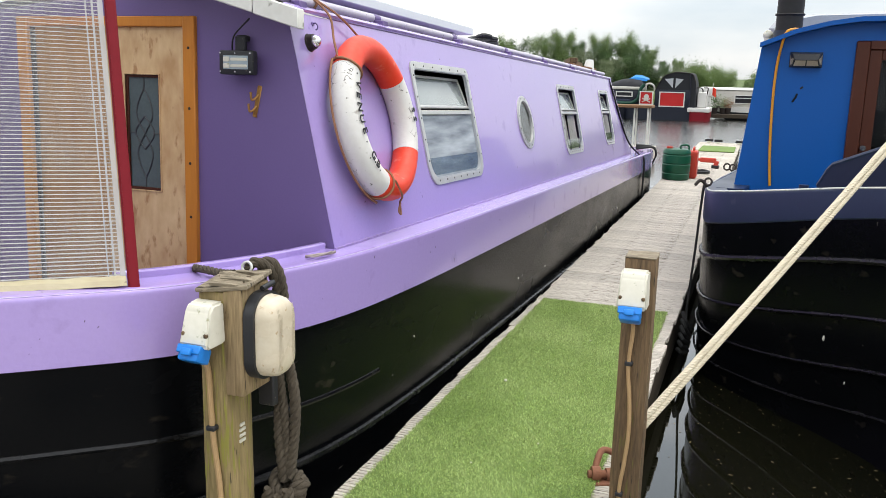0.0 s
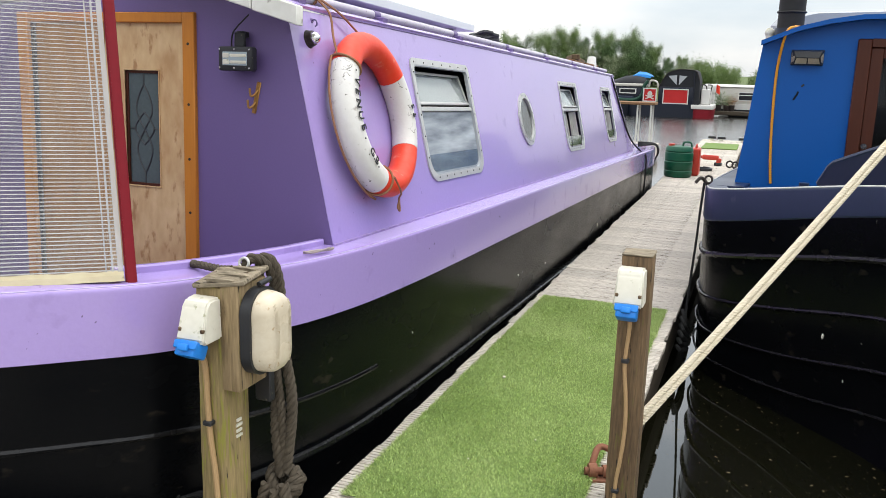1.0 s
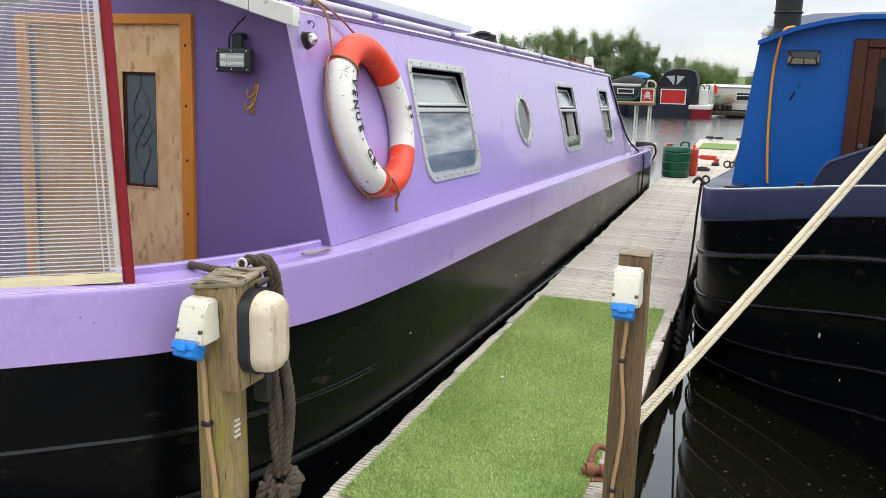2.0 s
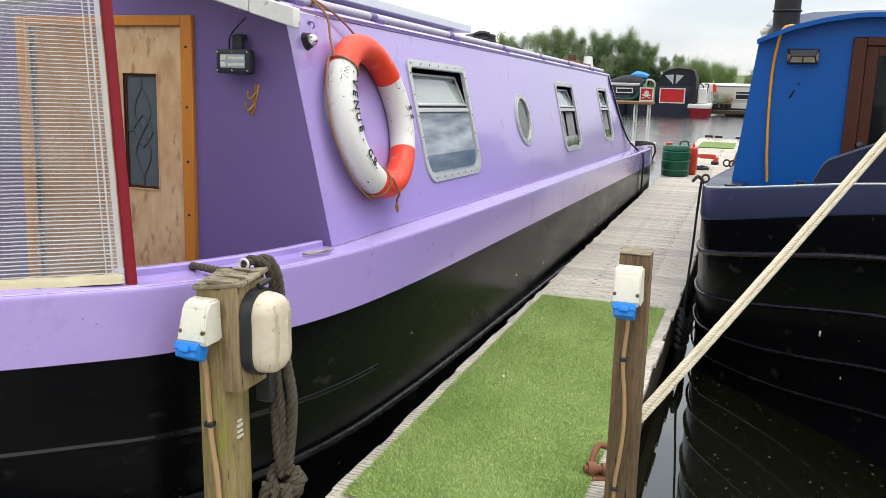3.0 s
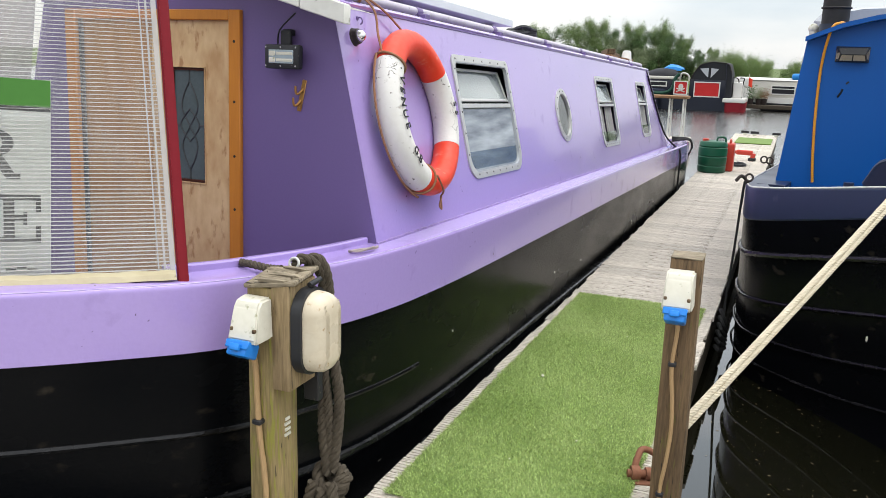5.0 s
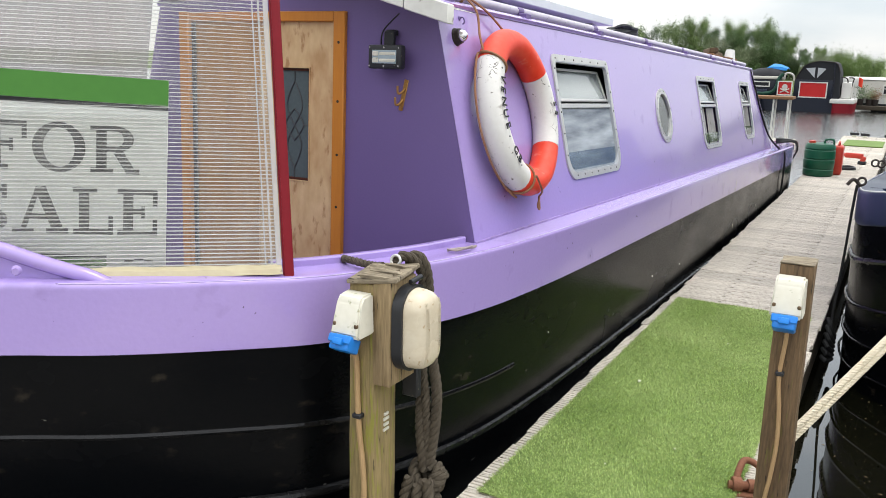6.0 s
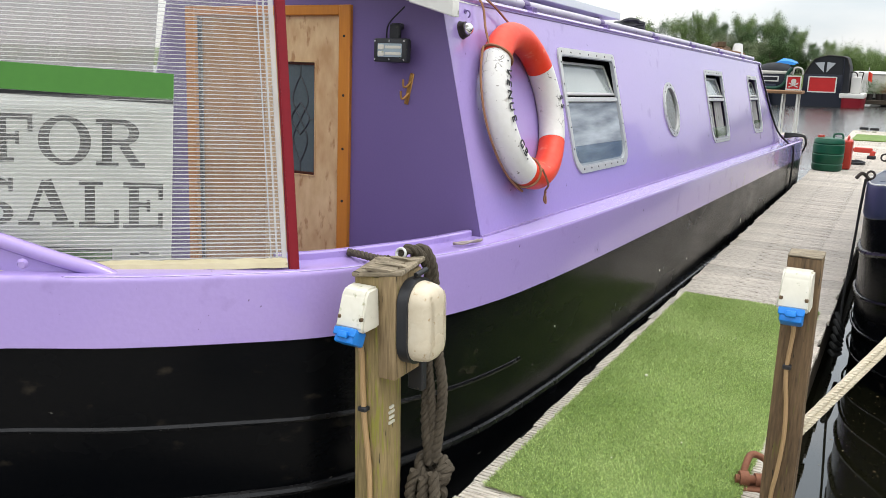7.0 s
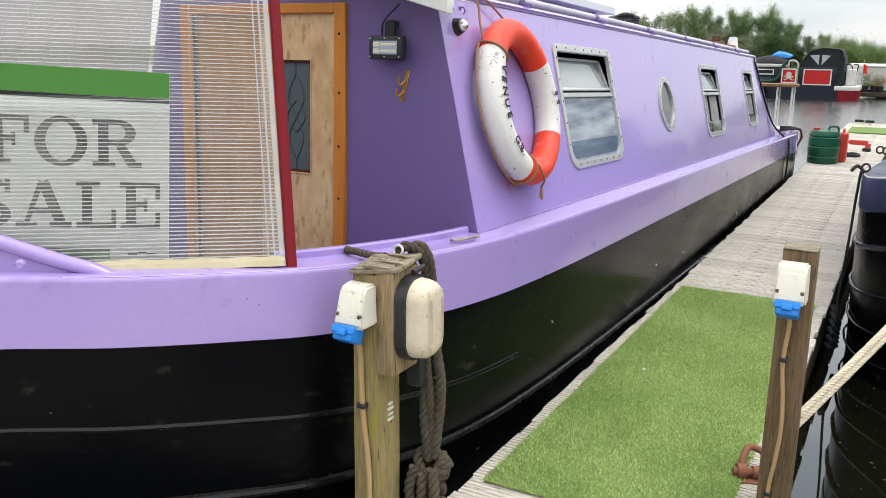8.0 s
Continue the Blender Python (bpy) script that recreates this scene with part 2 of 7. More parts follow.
def crack(m, scale, width, cover, dark):
    """Adds fine dark cracks that run in patches over a material."""
    n, l = m.node_tree.nodes, m.node_tree.links
    p = n["Principled BSDF"]
    tc, warp, add = n.new("ShaderNodeTexCoord"), n.new("ShaderNodeTexNoise"), n.new("ShaderNodeVectorMath")
    warp.inputs["Scale"].default_value, warp.inputs["Detail"].default_value = 30.0, 3.0
    add.operation, grow = "MULTIPLY_ADD", (0.03, 0.03, 0.03)
    add.inputs[1].default_value = grow
    l.new(tc.outputs["Object"], warp.inputs["Vector"])
    l.new(warp.outputs["Color"], add.inputs[0])
    l.new(tc.outputs["Object"], add.inputs[2])
    cells, where = n.new("ShaderNodeTexVoronoi"), n.new("ShaderNodeTexNoise")
    cells.feature, cells.inputs["Scale"].default_value = "DISTANCE_TO_EDGE", scale
    where.inputs["Scale"].default_value, where.inputs["Detail"].default_value = scale * 0.55, 4.0
    l.new(add.outputs[0], cells.inputs["Vector"])
    l.new(tc.outputs["Object"], where.inputs["Vector"])
    thin, here, both_in = n.new("ShaderNodeMapRange"), n.new("ShaderNodeMapRange"), n.new("ShaderNodeMath")
    thin.inputs["From Min"].default_value, thin.inputs["From Max"].default_value = width, width * 0.4
    here.inputs["From Min"].default_value, here.inputs["From Max"].default_value = cover, cover + 0.04
    l.new(cells.outputs["Distance"], thin.inputs["Value"])
    l.new(where.outputs["Fac"], here.inputs["Value"])
    both_in.operation = "MULTIPLY"
    l.new(thin.outputs["Result"], both_in.inputs[0])
    l.new(here.outputs["Result"], both_in.inputs[1])
    mix = n.new("ShaderNodeMix")
    mix.data_type = "RGBA"
    l.new(both_in.outputs[0], mix.inputs["Factor"])
    l.new(p.inputs["Base Color"].links[0].from_socket, mix.inputs["A"])
    mix.inputs["B"].default_value = (*dark, 1)
    l.new(mix.outputs["Result"], p.inputs["Base Color"])


crack(RINGWHITE, 15.0, 0.016, 0.57, (0.08, 0.07, 0.06))
INK = material("black_lettering", (0.012, 0.012, 0.013), 0.5, bump=0.0)
GREYINK = material("charcoal_lettering", (0.012, 0.013, 0.015), 0.5, bump=0.0)
SIGNWHITE = material("sign_board_white", (0.72, 0.74, 0.72), 0.5, second=(0.66, 0.68, 0.66), bump=0.02)
SIGNGREEN = material("sign_board_green", (0.065, 0.21, 0.035), 0.5, second=(0.05, 0.17, 0.03), bump=0.02)
CREAM = material("cream_sill_filler", (0.47, 0.42, 0.28), 0.7, second=(0.34, 0.28, 0.17), grain=30, patch=8, bump=0.4, dirt=(0.10, 0.07, 0.04), dirt_at=0.66)
DARKIN = material("dark_recess_fill", (0.05, 0.045, 0.05), 0.8, second=(0.03, 0.03, 0.03), bump=0.1)
CURTAIN = material("white_curtain", (0.66, 0.65, 0.62), 0.9, second=(0.52, 0.51, 0.48), bump=0.1, dirt=(0.40, 0.37, 0.32), dirt_at=0.62)
GLASS = glass_material("window_glass", (0.60, 0.65, 0.67))
LEADGLASS = material("dark_textured_glass", (0.085, 0.11, 0.115), 0.16, second=(0.05, 0.066, 0.07), grain=60, patch=5, bump=0.25)
LEAD = material("lead_came", (0.05, 0.055, 0.06), 0.5, metal=0.5, second=(0.12, 0.12, 0.12), bump=0.1)
SHEET = sheet_material("milky_sheet", (0.62, 0.62, 0.60), 0.90)
HAZESHEET = sheet_material("hazy_sheet", (0.62, 0.62, 0.60), 0.91, 0.12)
# grey and nearly opaque, so the backdrop behind the screen stays dim
FARSHEET = sheet_material("dimmed_far_sheet", (0.34, 0.32, 0.33), 0.22)
FLUTE = sheet_material("milky_flute", (0.76, 0.76, 0.74), 0.46)
CHANNEL = sheet_material("clear_plastic_channel", (0.66, 0.66, 0.65), 0.55)
BLUECABIN = material("royal_blue_paint", (0.002, 0.080, 0.325), 0.40, second=(0.002, 0.066, 0.275), grain=80, patch=1.6, bump=0.05, ior=1.33)
NAVY = material("navy_paint", (0.021, 0.031, 0.066), 0.36, second=(0.015, 0.021, 0.047), grain=80, patch=2, bump=0.05, dirt=(0.05, 0.056, 0.085), dirt_at=0.68)
SLATEBLUE = material("slate_blue_paint", (0.010, 0.017, 0.036), 0.35, second=(0.008, 0.013, 0.028), bump=0.05)
MAHOGANY = material("mahogany", (0.062, 0.013, 0.004), 0.45, second=(0.036, 0.007, 0.002), grain=14, patch=3, stretch=(6, 6, 0.7), bump=0.06)
FLUEIRON = material("black_flue_iron", (0.010, 0.010, 0.010), 0.6, second=(0.028, 0.026, 0.024), grain=30, patch=6, bump=0.2)
GREYSTEEL = material("grey_roof_paint", (0.40, 0.42, 0.44), 0.5, second=(0.32, 0.33, 0.35), bump=0.08)
YELLOWHOSE = material("orange_yellow_lead", (0.60, 0.27, 0.02), 0.45, second=(0.5, 0.2, 0.015), bump=0.03)
GREENPLASTIC = material("dark_green_plastic", (0.008, 0.085, 0.045), 0.4, second=(0.006, 0.06, 0.03), bump=0.08)
REDPLASTIC = material("red_plastic", (0.50, 0.05, 0.03), 0.4, second=(0.4, 0.04, 0.025), bump=0.05)
PANEL = material("solar_frame_grey", (0.66, 0.69, 0.71), 0.4, second=(0.58, 0.61, 0.63), bump=0.03)
LOGWOOD = material("rough_brown_timber", (0.22, 0.12, 0.06), 0.9, second=(0.10, 0.06, 0.035), bump=0.6)
REDCANVAS = material("red_canvas", (0.46, 0.02, 0.02), 0.7, second=(0.36, 0.015, 0.015), bump=0.1)
DARKCANVAS = material("charcoal_canvas", (0.012, 0.013, 0.016), 0.75, second=(0.022, 0.023, 0.028), bump=0.2)
BOATWHITE = material("white_gelcoat", (0.60, 0.59, 0.56), 0.35, second=(0.52, 0.51, 0.47), bump=0.02)
BOATGREEN = material("dark_green_paint", (0.008, 0.05, 0.03), 0.35, bump=0.02)
BLUETARP = material("blue_tarp", (0.02, 0.22, 0.60), 0.5, bump=0.3)
RAILPAINT = material("worn_pale_rail_paint", (0.52, 0.485, 0.56), 0.4, second=(0.36, 0.33, 0.40), grain=40, patch=6, bump=0.1, dirt=(0.10, 0.09, 0.10), dirt_at=0.62)
BARK = material("grey_brown_bark", (0.13, 0.10, 0.07), 0.95, second=(0.07, 0.055, 0.04), bump=0.6)


def leaf_material(name, a, b):
    m = material(name, a, 0.6, second=b, grain=3.0, patch=0.5, amount=1.0, bump=0.0)
    n, l = m.node_tree.nodes, m.node_tree.links
    p = n["Principled BSDF"]
    geo, hsv, rng = n.new("ShaderNodeNewGeometry"), n.new("ShaderNodeHueSaturation"), n.new("ShaderNodeMapRange")
    rng.inputs["To Min"].default_value, rng.inputs["To Max"].default_value = 0.5, 1.5
    l.new(geo.outputs["Random Per Island"], rng.inputs["Value"])
    l.new(rng.outputs["Result"], hsv.inputs["Value"])
    l.new(p.inputs["Base Color"].links[0].from_socket, hsv.inputs["Color"])
    l.new(hsv.outputs["Color"], p.inputs["Base Color"])
    return m


LEAF = leaf_material("willow_leaf", (0.17, 0.24, 0.075), (0.10, 0.16, 0.045))
LEAFDARK = leaf_material("alder_leaf", (0.075, 0.13, 0.038), (0.040, 0.080, 0.022))
LEAFGREY = leaf_material("grey_willow_leaf", (0.20, 0.24, 0.13), (0.13, 0.165, 0.08))
BLADE = leaf_material("turf_blade", (0.47, 0.555, 0.23), (0.31, 0.43, 0.125))


def water_material():
    m = bpy.data.materials.new("still_brown_water")
    m.use_nodes = True
    n, l = m.node_tree.nodes, m.node_tree.links
    p = n["Principled BSDF"]
    p.inputs["Base Color"].default_value = (0.006, 0.006, 0.003, 1)
    p.inputs["IOR"].default_value = 1.36
    tc, mp = n.new("ShaderNodeTexCoord"), n.new("ShaderNodeMapping")
    mp.inputs["Scale"].default_value = (1.0, 2.2, 1.0)
    l.new(tc.outputs["Object"], mp.inputs["Vector"])
    a, b = n.new("ShaderNodeTexNoise"), n.new("ShaderNodeTexNoise")
    a.inputs["Scale"].default_value, a.inputs["Detail"].default_value = 1.1, 3.0
    b.inputs["Scale"].default_value, b.inputs["Detail"].default_value = 5.0, 3.0
    for node in (a, b):
        l.new(mp.outputs["Vector"], node.inputs["Vector"])
    add = n.new("ShaderNodeMath")
    add.operation, add.inputs[1].default_value = "MULTIPLY_ADD", 0.35
    l.new(b.outputs["Fac"], add.inputs[0])
    l.new(a.outputs["Fac"], add.inputs[2])
    # sheltered between the boats, rippled in the open basin
    sep, far = n.new("ShaderNodeSeparateXYZ"), n.new("ShaderNodeMapRange")
    l.new(tc.outputs["Object"], sep.inputs[0])
    l.new(sep.outputs["Y"], far.inputs["Value"])
    far.inputs["From Min"].default_value, far.inputs["From Max"].default_value = 9.0, 22.0
    far.inputs["To Min"].default_value, far.inputs["To Max"].default_value = 0.001, 0.9
    # wind ripples too fine to make out from afar
    chop = n.new("ShaderNodeMapRange")
    l.new(sep.outputs["Y"], chop.inputs["Value"])
    chop.inputs["From Min"].default_value, chop.inputs["From Max"].default_value = 9.0, 26.0
    chop.inputs["To Min"].default_value, chop.inputs["To Max"].default_value = 0.02, 0.22
    for rough_in in ("Roughness", "Coat Roughness"):
        l.new(chop.outputs["Result"], p.inputs[rough_in])
    p.inputs["Coat Weight"].default_value, p.inputs["Coat IOR"].default_value = 1.0, 1.36
    bump = n.new("ShaderNodeBump")
    bump.inputs["Distance"].default_value = 0.45
    l.new(far.outputs["Result"], bump.inputs["Strength"])
    l.new(add.outputs[0], bump.inputs["Height"])
    l.new(bump.outputs["Normal"], p.inputs["Normal"])
    return m


WATERMAT = water_material()

# ---- building helpers ----
ORIGIN = {}


def thing(name, label, category, at=(0, 0, 0), within=None, group="", kind=""):
    """An Empty at the base of a thing; its parts are written in the coordinates of `within` (the world by default)."""
    ob = new(name)
    ob.empty_display_size = 0.1
    ob.matrix_basis = (within or Matrix()) @ Matrix.Translation(at)
    ORIGIN[ob.name] = Vector(at)
    return tagged(ob, label, category, group, kind)


def finish(name, bm, mat, smooth=False):
    mesh = bpy.data.meshes.new(name)
    bmesh.ops.recalc_face_normals(bm, faces=bm.faces)
    bm.to_mesh(mesh)
    bm.free()
    for m in mat if isinstance(mat, (list, tuple)) else [mat]:
        mesh.materials.append(m)
    if smooth:
        mesh.shade_smooth()
        mesh.set_sharp_from_angle(angle=radians(38))
    return mesh


def part(name, bm, mat, parent, label="", smooth=True):
    ob = new(name, finish(name, bm, mat, smooth))
    ob.parent = parent
    top = parent
    if parent.name in ORIGIN:
        ob.location = -ORIGIN[parent.name]
    return tagged(ob, label)


def solid(name, bm, mat, label, category, within=None, group="", kind="", smooth=True):
    ob = new(name, finish(name, bm, mat, smooth))
    if within is not None:
        ob.matrix_basis = within
    return tagged(ob, label, category, group, kind)


def box(bm, lo, hi, bevel=0.0, seg=2, m=None):
    lo, hi = Vector(lo), Vector(hi)
    mt = Matrix.Translation((lo + hi) / 2) @ Matrix.Diagonal((*(hi - lo), 1))
    got = bmesh.ops.create_cube(bm, size=1.0, matrix=mt)
    verts = got["verts"]
    if bevel:
        edges = list({e for v in verts for e in v.link_edges})
        out = bmesh.ops.bevel(bm, geom=edges, offset=bevel, segments=seg, profile=0.5, affect="EDGES")
        verts = list({v for f in out["faces"] for v in f.verts} | {v for v in verts if v.is_valid})
    if m is not None:
        bmesh.ops.transform(bm, matrix=m, verts=verts)
    return verts


def boxed(lo, hi, bevel=0.0, seg=2, m=None):
    bm = bmesh.new()
    box(bm, lo, hi, bevel, seg, m)
    return bm


def cyl(bm, a, b, r, r2=None, seg=16):
    a, b = Vector(a), Vector(b)
    d = b - a
    m = Matrix.Translation((a + b) / 2) @ d.to_track_quat("Z", "Y").to_matrix().to_4x4()
    return bmesh.ops.create_cone(bm, cap_ends=True, segments=seg, radius1=r, radius2=r if r2 is None else r2, depth=d.length, matrix=m)["verts"]


def smooth_path(pts, steps=8, closed=False):
    pts = [Vector(p) for p in pts]
    n = len(pts)
    out = []
    for i in range(n if closed else n - 1):
        p0 = pts[(i - 1) % n] if closed or i else pts[0]
        p1, p2 = pts[i], pts[(i + 1) % n]
        p3 = pts[(i + 2) % n] if closed or i + 2 < n else pts[-1]
        for k in range(steps):
            t = k / steps
            out.append(0.5 * (2 * p1 + (p2 - p0) * t + (2 * p0 - 5 * p1 + 4 * p2 - p3) * t * t + (3 * p1 - p0 - 3 * p2 + p3) * t ** 3))
    if not closed:
        out.append(pts[-1])
    return out


def tube(bm, pts, r, seg=8, closed=False, flat=1.0):
    """A round bar along the points; r a number or one per point."""
    n = len(pts)
    rings = []
    normal = None
    for i, p in enumerate(pts):
        a = pts[(i - 1) % n] if closed or i else pts[0]
        b = pts[(i + 1) % n] if closed or i + 1 < n else pts[-1]
        d = (Vector(b) - Vector(a)).normalized()
        if normal is None:
            normal = d.orthogonal().normalized()
        normal = (normal - d * normal.dot(d)).normalized()
        side = d.cross(normal)
        rad = r[i] if isinstance(r, (list, tuple)) else r
        rings.append([bm.verts.new(Vector(p) + rad * (math.cos(2 * math.pi * k / seg) * normal + flat * math.sin(2 * math.pi * k / seg) * side)) for k in range(seg)])
    for i in range(n if closed else n - 1):
        a, b = rings[i], rings[(i + 1) % n]
        for k in range(seg):
            bm.faces.new((a[k], a[(k + 1) % seg], b[(k + 1) % seg], b[k]))
    if not closed:
        bm.faces.new(rings[0][::-1])
        bm.faces.new(rings[-1])


def tubed(pts, r, seg=8, closed=False, flat=1.0):
    bm = bmesh.new()
    tube(bm, pts, r, seg, closed, flat)
    return bm


def laid_rope(bm, pts, r, strands=3, turns_per_m=9.0, seg=7):
    """Strands twisted round one another along a fine path."""
    n = len(pts)
    length = [0.0]
    for i in range(1, n):
        length.append(length[-1] + (pts[i] - pts[i - 1]).length)
    for s in range(strands):
        line = []
        normal = None
        for i, p in enumerate(pts):
            d = (pts[min(i + 1, n - 1)] - pts[max(i - 1, 0)]).normalized()
            if normal is None:
                normal = d.orthogonal().normalized()
            normal = (normal - d * normal.dot(d)).normalized()
            a = 2 * math.pi * (s / strands + turns_per_m * length[i])
            line.append(p + r * 0.5 * (math.cos(a) * normal + math.sin(a) * d.cross(normal)))
        tube(bm, line, r * 0.56, seg)


def resample(pts, step):
    out = [pts[0]]
    for a, b in zip(pts, pts[1:]):
        k = max(1, int((b - a).length / step))
        out += [a.lerp(b, j / k) for j in range(1, k + 1)]
    return out


def outline(w, h, rt, rb, n=56):
    """A rectangle with rounded corners (top radius, bottom radius), centred, as points anticlockwise."""
    out = []
    k = n // 4
    for cx, cy, r, a0 in ((w / 2 - rt, h / 2 - rt, rt, 0), (-w / 2 + rt, h / 2 - rt, rt, 90), (-w / 2 + rb, -h / 2 + rb, rb, 180), (w / 2 - rb, -h / 2 + rb, rb, 270)):
        for i in range(k):
            a = radians(a0 + 90 * i / (k - 1))
            out.append((cx + r * math.cos(a), cy + r * math.sin(a)))
    return out


def rim(bm, outer, inner, z0, z1, m):
    """A flat ring between two outlines of the same count, from z0 to z1, placed by m."""
    n = len(outer)
    v = [[bm.verts.new(m @ Vector((x, y, z))) for x, y in o] for o, z in ((outer, z0), (outer, z1), (inner, z1), (inner, z0))]
    for a, b in zip(v, v[1:] + v[:1]):
        for i in range(n):
            bm.faces.new((a[i], a[(i + 1) % n], b[(i + 1) % n], b[i]))


def slab(bm, shape, z0, z1, m):
    n = len(shape)
    lo = [bm.verts.new(m @ Vector((x, y, z0))) for x, y in shape]
    hi = [bm.verts.new(m @ Vector((x, y, z1))) for x, y in shape]
    bm.faces.new(lo[::-1])
    bm.faces.new(hi)
    for i in range(n):
        bm.faces.new((lo[i], lo[(i + 1) % n], hi[(i + 1) % n], hi[i]))


def grid(bm, rows, close=False):
    """Faces between rows of points."""
    v = [[bm.verts.new(p) for p in r] for r in rows]
    n = len(v[0])
    for a, b in zip(v, v[1:]):
        for i in range(n if close else n - 1):
            bm.faces.new((a[i], a[(i + 1) % n], b[(i + 1) % n], b[i]))
    return v


def letters(name, words, size, mat, m, parent, depth=0.001, bold=0.0, sx=1.0):
    cu = bpy.data.curves.new(name, "FONT")
    cu.body, cu.size, cu.extrude, cu.offset = words, size, depth, bold
    cu.align_x, cu.align_y = "CENTER", "CENTER"
    tmp = bpy.data.objects.new(name, cu)
    mesh = bpy.data.meshes.new_from_object(tmp)
    bpy.data.objects.remove(tmp)
    mesh.materials.clear()
    mesh.materials.append(mat)
    mesh.transform(m @ Matrix.Diagonal((sx, 1, 1, 1)))
    ob = new(name, mesh)
    ob.parent = parent
    if parent.name in ORIGIN:
        ob.location = -ORIGIN[parent.name]
    return ob


def lerp_table(table, y):
    if y <= table[0][0]:
        return table[0][1]
    for (a, p), (b, q) in zip(table, table[1:]):
        if y <= b:
            t = (y - a) / (b - a)
            return p + (q - p) * t
    return table[-1][1]


def ease(a, b, x):
    t = min(1, max(0, (x - a) / (b - a)))
    return t * t * (3 - 2 * t)

# ---- water, bank, sky's distance ----
bm = bmesh.new()
grid(bm, [[(x, y, WATER) for x in (-900, -60, -12, 0, 12, 60, 900)] for y in (-300, -40, -6, 0, 12, 30, 52, 74)])
solid("water", bm, WATERMAT, "still dark brown marina water with faint ripples", "water", kind="structure", smooth=False)

BANKMAT = material("rough_bank_grass", (0.10, 0.14, 0.045), 0.95, second=(0.07, 0.09, 0.03), grain=4, patch=0.3, bump=0.5)
bm = bmesh.new()
rows = []
for y, z in ((71.5, -1.0), (72.5, -0.2), (74, 0.25), (80, 0.5), (110, 0.8), (260, 1.0), (1500, 1.0)):
    rows.append([(x, y + 0.6 * math.sin(x * 0.31) * (y < 100), z + 0.12 * math.sin(x * 0.7 + y)) for x in [-900, -400, -200] + list(range(-120, 121, 6)) + [200, 400, 900]])
grid(bm, rows)
solid("ground", bm, BANKMAT, "rough grassy bank beyond the basin", "ground", kind="structure")

# leaf scraps and dust floating between the pontoon and the blue boat
bm = bmesh.new()
rs = random.Random(21)
for k in range(800):
    x, y = rs.uniform(1.1, 3.4), rs.uniform(1.6, 5.2)
    r = rs.choice((0.0015, 0.002, 0.002, 0.003, 0.006)) * rs.uniform(0.7, 1.3)
    a0 = rs.uniform(0, 6.28)
    bm.faces.new([bm.verts.new((x + r * (1.5 * math.cos(a) * math.cos(a0) - 0.6 * math.sin(a) * math.sin(a0)), y + r * (1.5 * math.cos(a) * math.sin(a0) + 0.6 * math.sin(a) * math.cos(a0)), WATER + 0.002)) for a in [2 * math.pi * j / 6 for j in range(6)]])
solid("leaf_scraps", bm, material("dry_leaf_scrap", (0.17, 0.13, 0.07), 0.8, second=(0.09, 0.06, 0.03), bump=0.0), "dry leaf scraps and dust floating on the dark water", "leaf scraps", kind="stuff", smooth=False)

# ---- pontoon deck ----
DECK_END = 22.5
deck = thing("floor", "weathered grey timber pontoon deck on dark bearers", "pontoon", (0.5, 2, 0), kind="structure")
for x0 in (0.0, 0.915):
    part("bearer", boxed((x0, -0.44, -0.30), (x0 + 0.07, DECK_END, -0.034), 0.008), BEARER, deck, "dark wet timber bearer")
for x0 in (0.12, 0.5):
    part("float", boxed((x0, -0.4, -0.62), (x0 + 0.36, DECK_END - 0.3, -0.30), 0.03), BLACKPLASTIC, deck, "black float under the deck")
walkway = thing("pavement", "weathered grey timber main walkway", "walkway", (0.5, -1.2, 0), kind="structure")
bm = bmesh.new()
for i in range(13):
    box(bm, (-6, -2.4 + i * 0.15, -0.034), (7.2, -2.4 + i * 0.15 + 0.143, random.uniform(-0.003, 0.001)))
part("planking", bm, PLANKWOOD, walkway, "row of weathered planks", smooth=False)
part("float", boxed((-6, -2.3, -0.65), (7.2, -0.55, -0.04)), BLACKPLASTIC, walkway)

bm = bmesh.new()
slab(bm, [(1.76, 2.293), (2.76, 3.156), (2.98, 3.1), (2.98, -0.46), (1.76, -0.46)], -0.40, -0.012, Matrix())
side_walk = solid("pavement", bm, material("dull_galvanised_edge", (0.17, 0.18, 0.19), 0.6, second=(0.11, 0.11, 0.12), grain=30, patch=6, bump=0.2), "grey steel edged corner pontoon beside the walkway", "pontoon", kind="structure", smooth=False)
for k in range(7):
    x0 = 1.90 + 0.1475 * k
    part("plank", boxed((x0, -0.44, -0.012), (x0 + 0.141, min(3.0, 2.293 + 0.863 * (x0 - 1.76) - 0.075), 0.002), 0.003, 1), PLANKWOOD, side_walk, smooth=False)

# ---- artificial turf ----
TX0, TX1, TY0, TY1 = 0.035, 0.928, 1.735, 5.0
turf = thing("turf_mat", "bright green artificial grass mat laid along the pontoon", "mat", ((TX0 + TX1) / 2, (TY0 + TY1) / 2, 0))
part("backing", boxed((TX0, TY0, 0.004), (TX1, TY1, 0.010), 0.002, 1), TURFBASE, turf, smooth=False)
rng = np.random.default_rng(5)
N = 170000
bx = rng.uniform(TX0, TX1, N) + 0.006 * np.sin(rng.uniform(0, 6, N))
by = rng.uniform(TY0, TY1, N)
bx[:2500] = np.where(rng.random(2500) < 0.5, TX0, TX1) + rng.normal(0, 0.006, 2500)
by[2500:4000] = np.where(rng.random(1500) < 0.5, TY0, TY1) + rng.normal(0, 0.006, 1500)
ang, lean = rng.uniform(0, 2 * np.pi, N), rng.normal(0, 0.007, (N, 2))
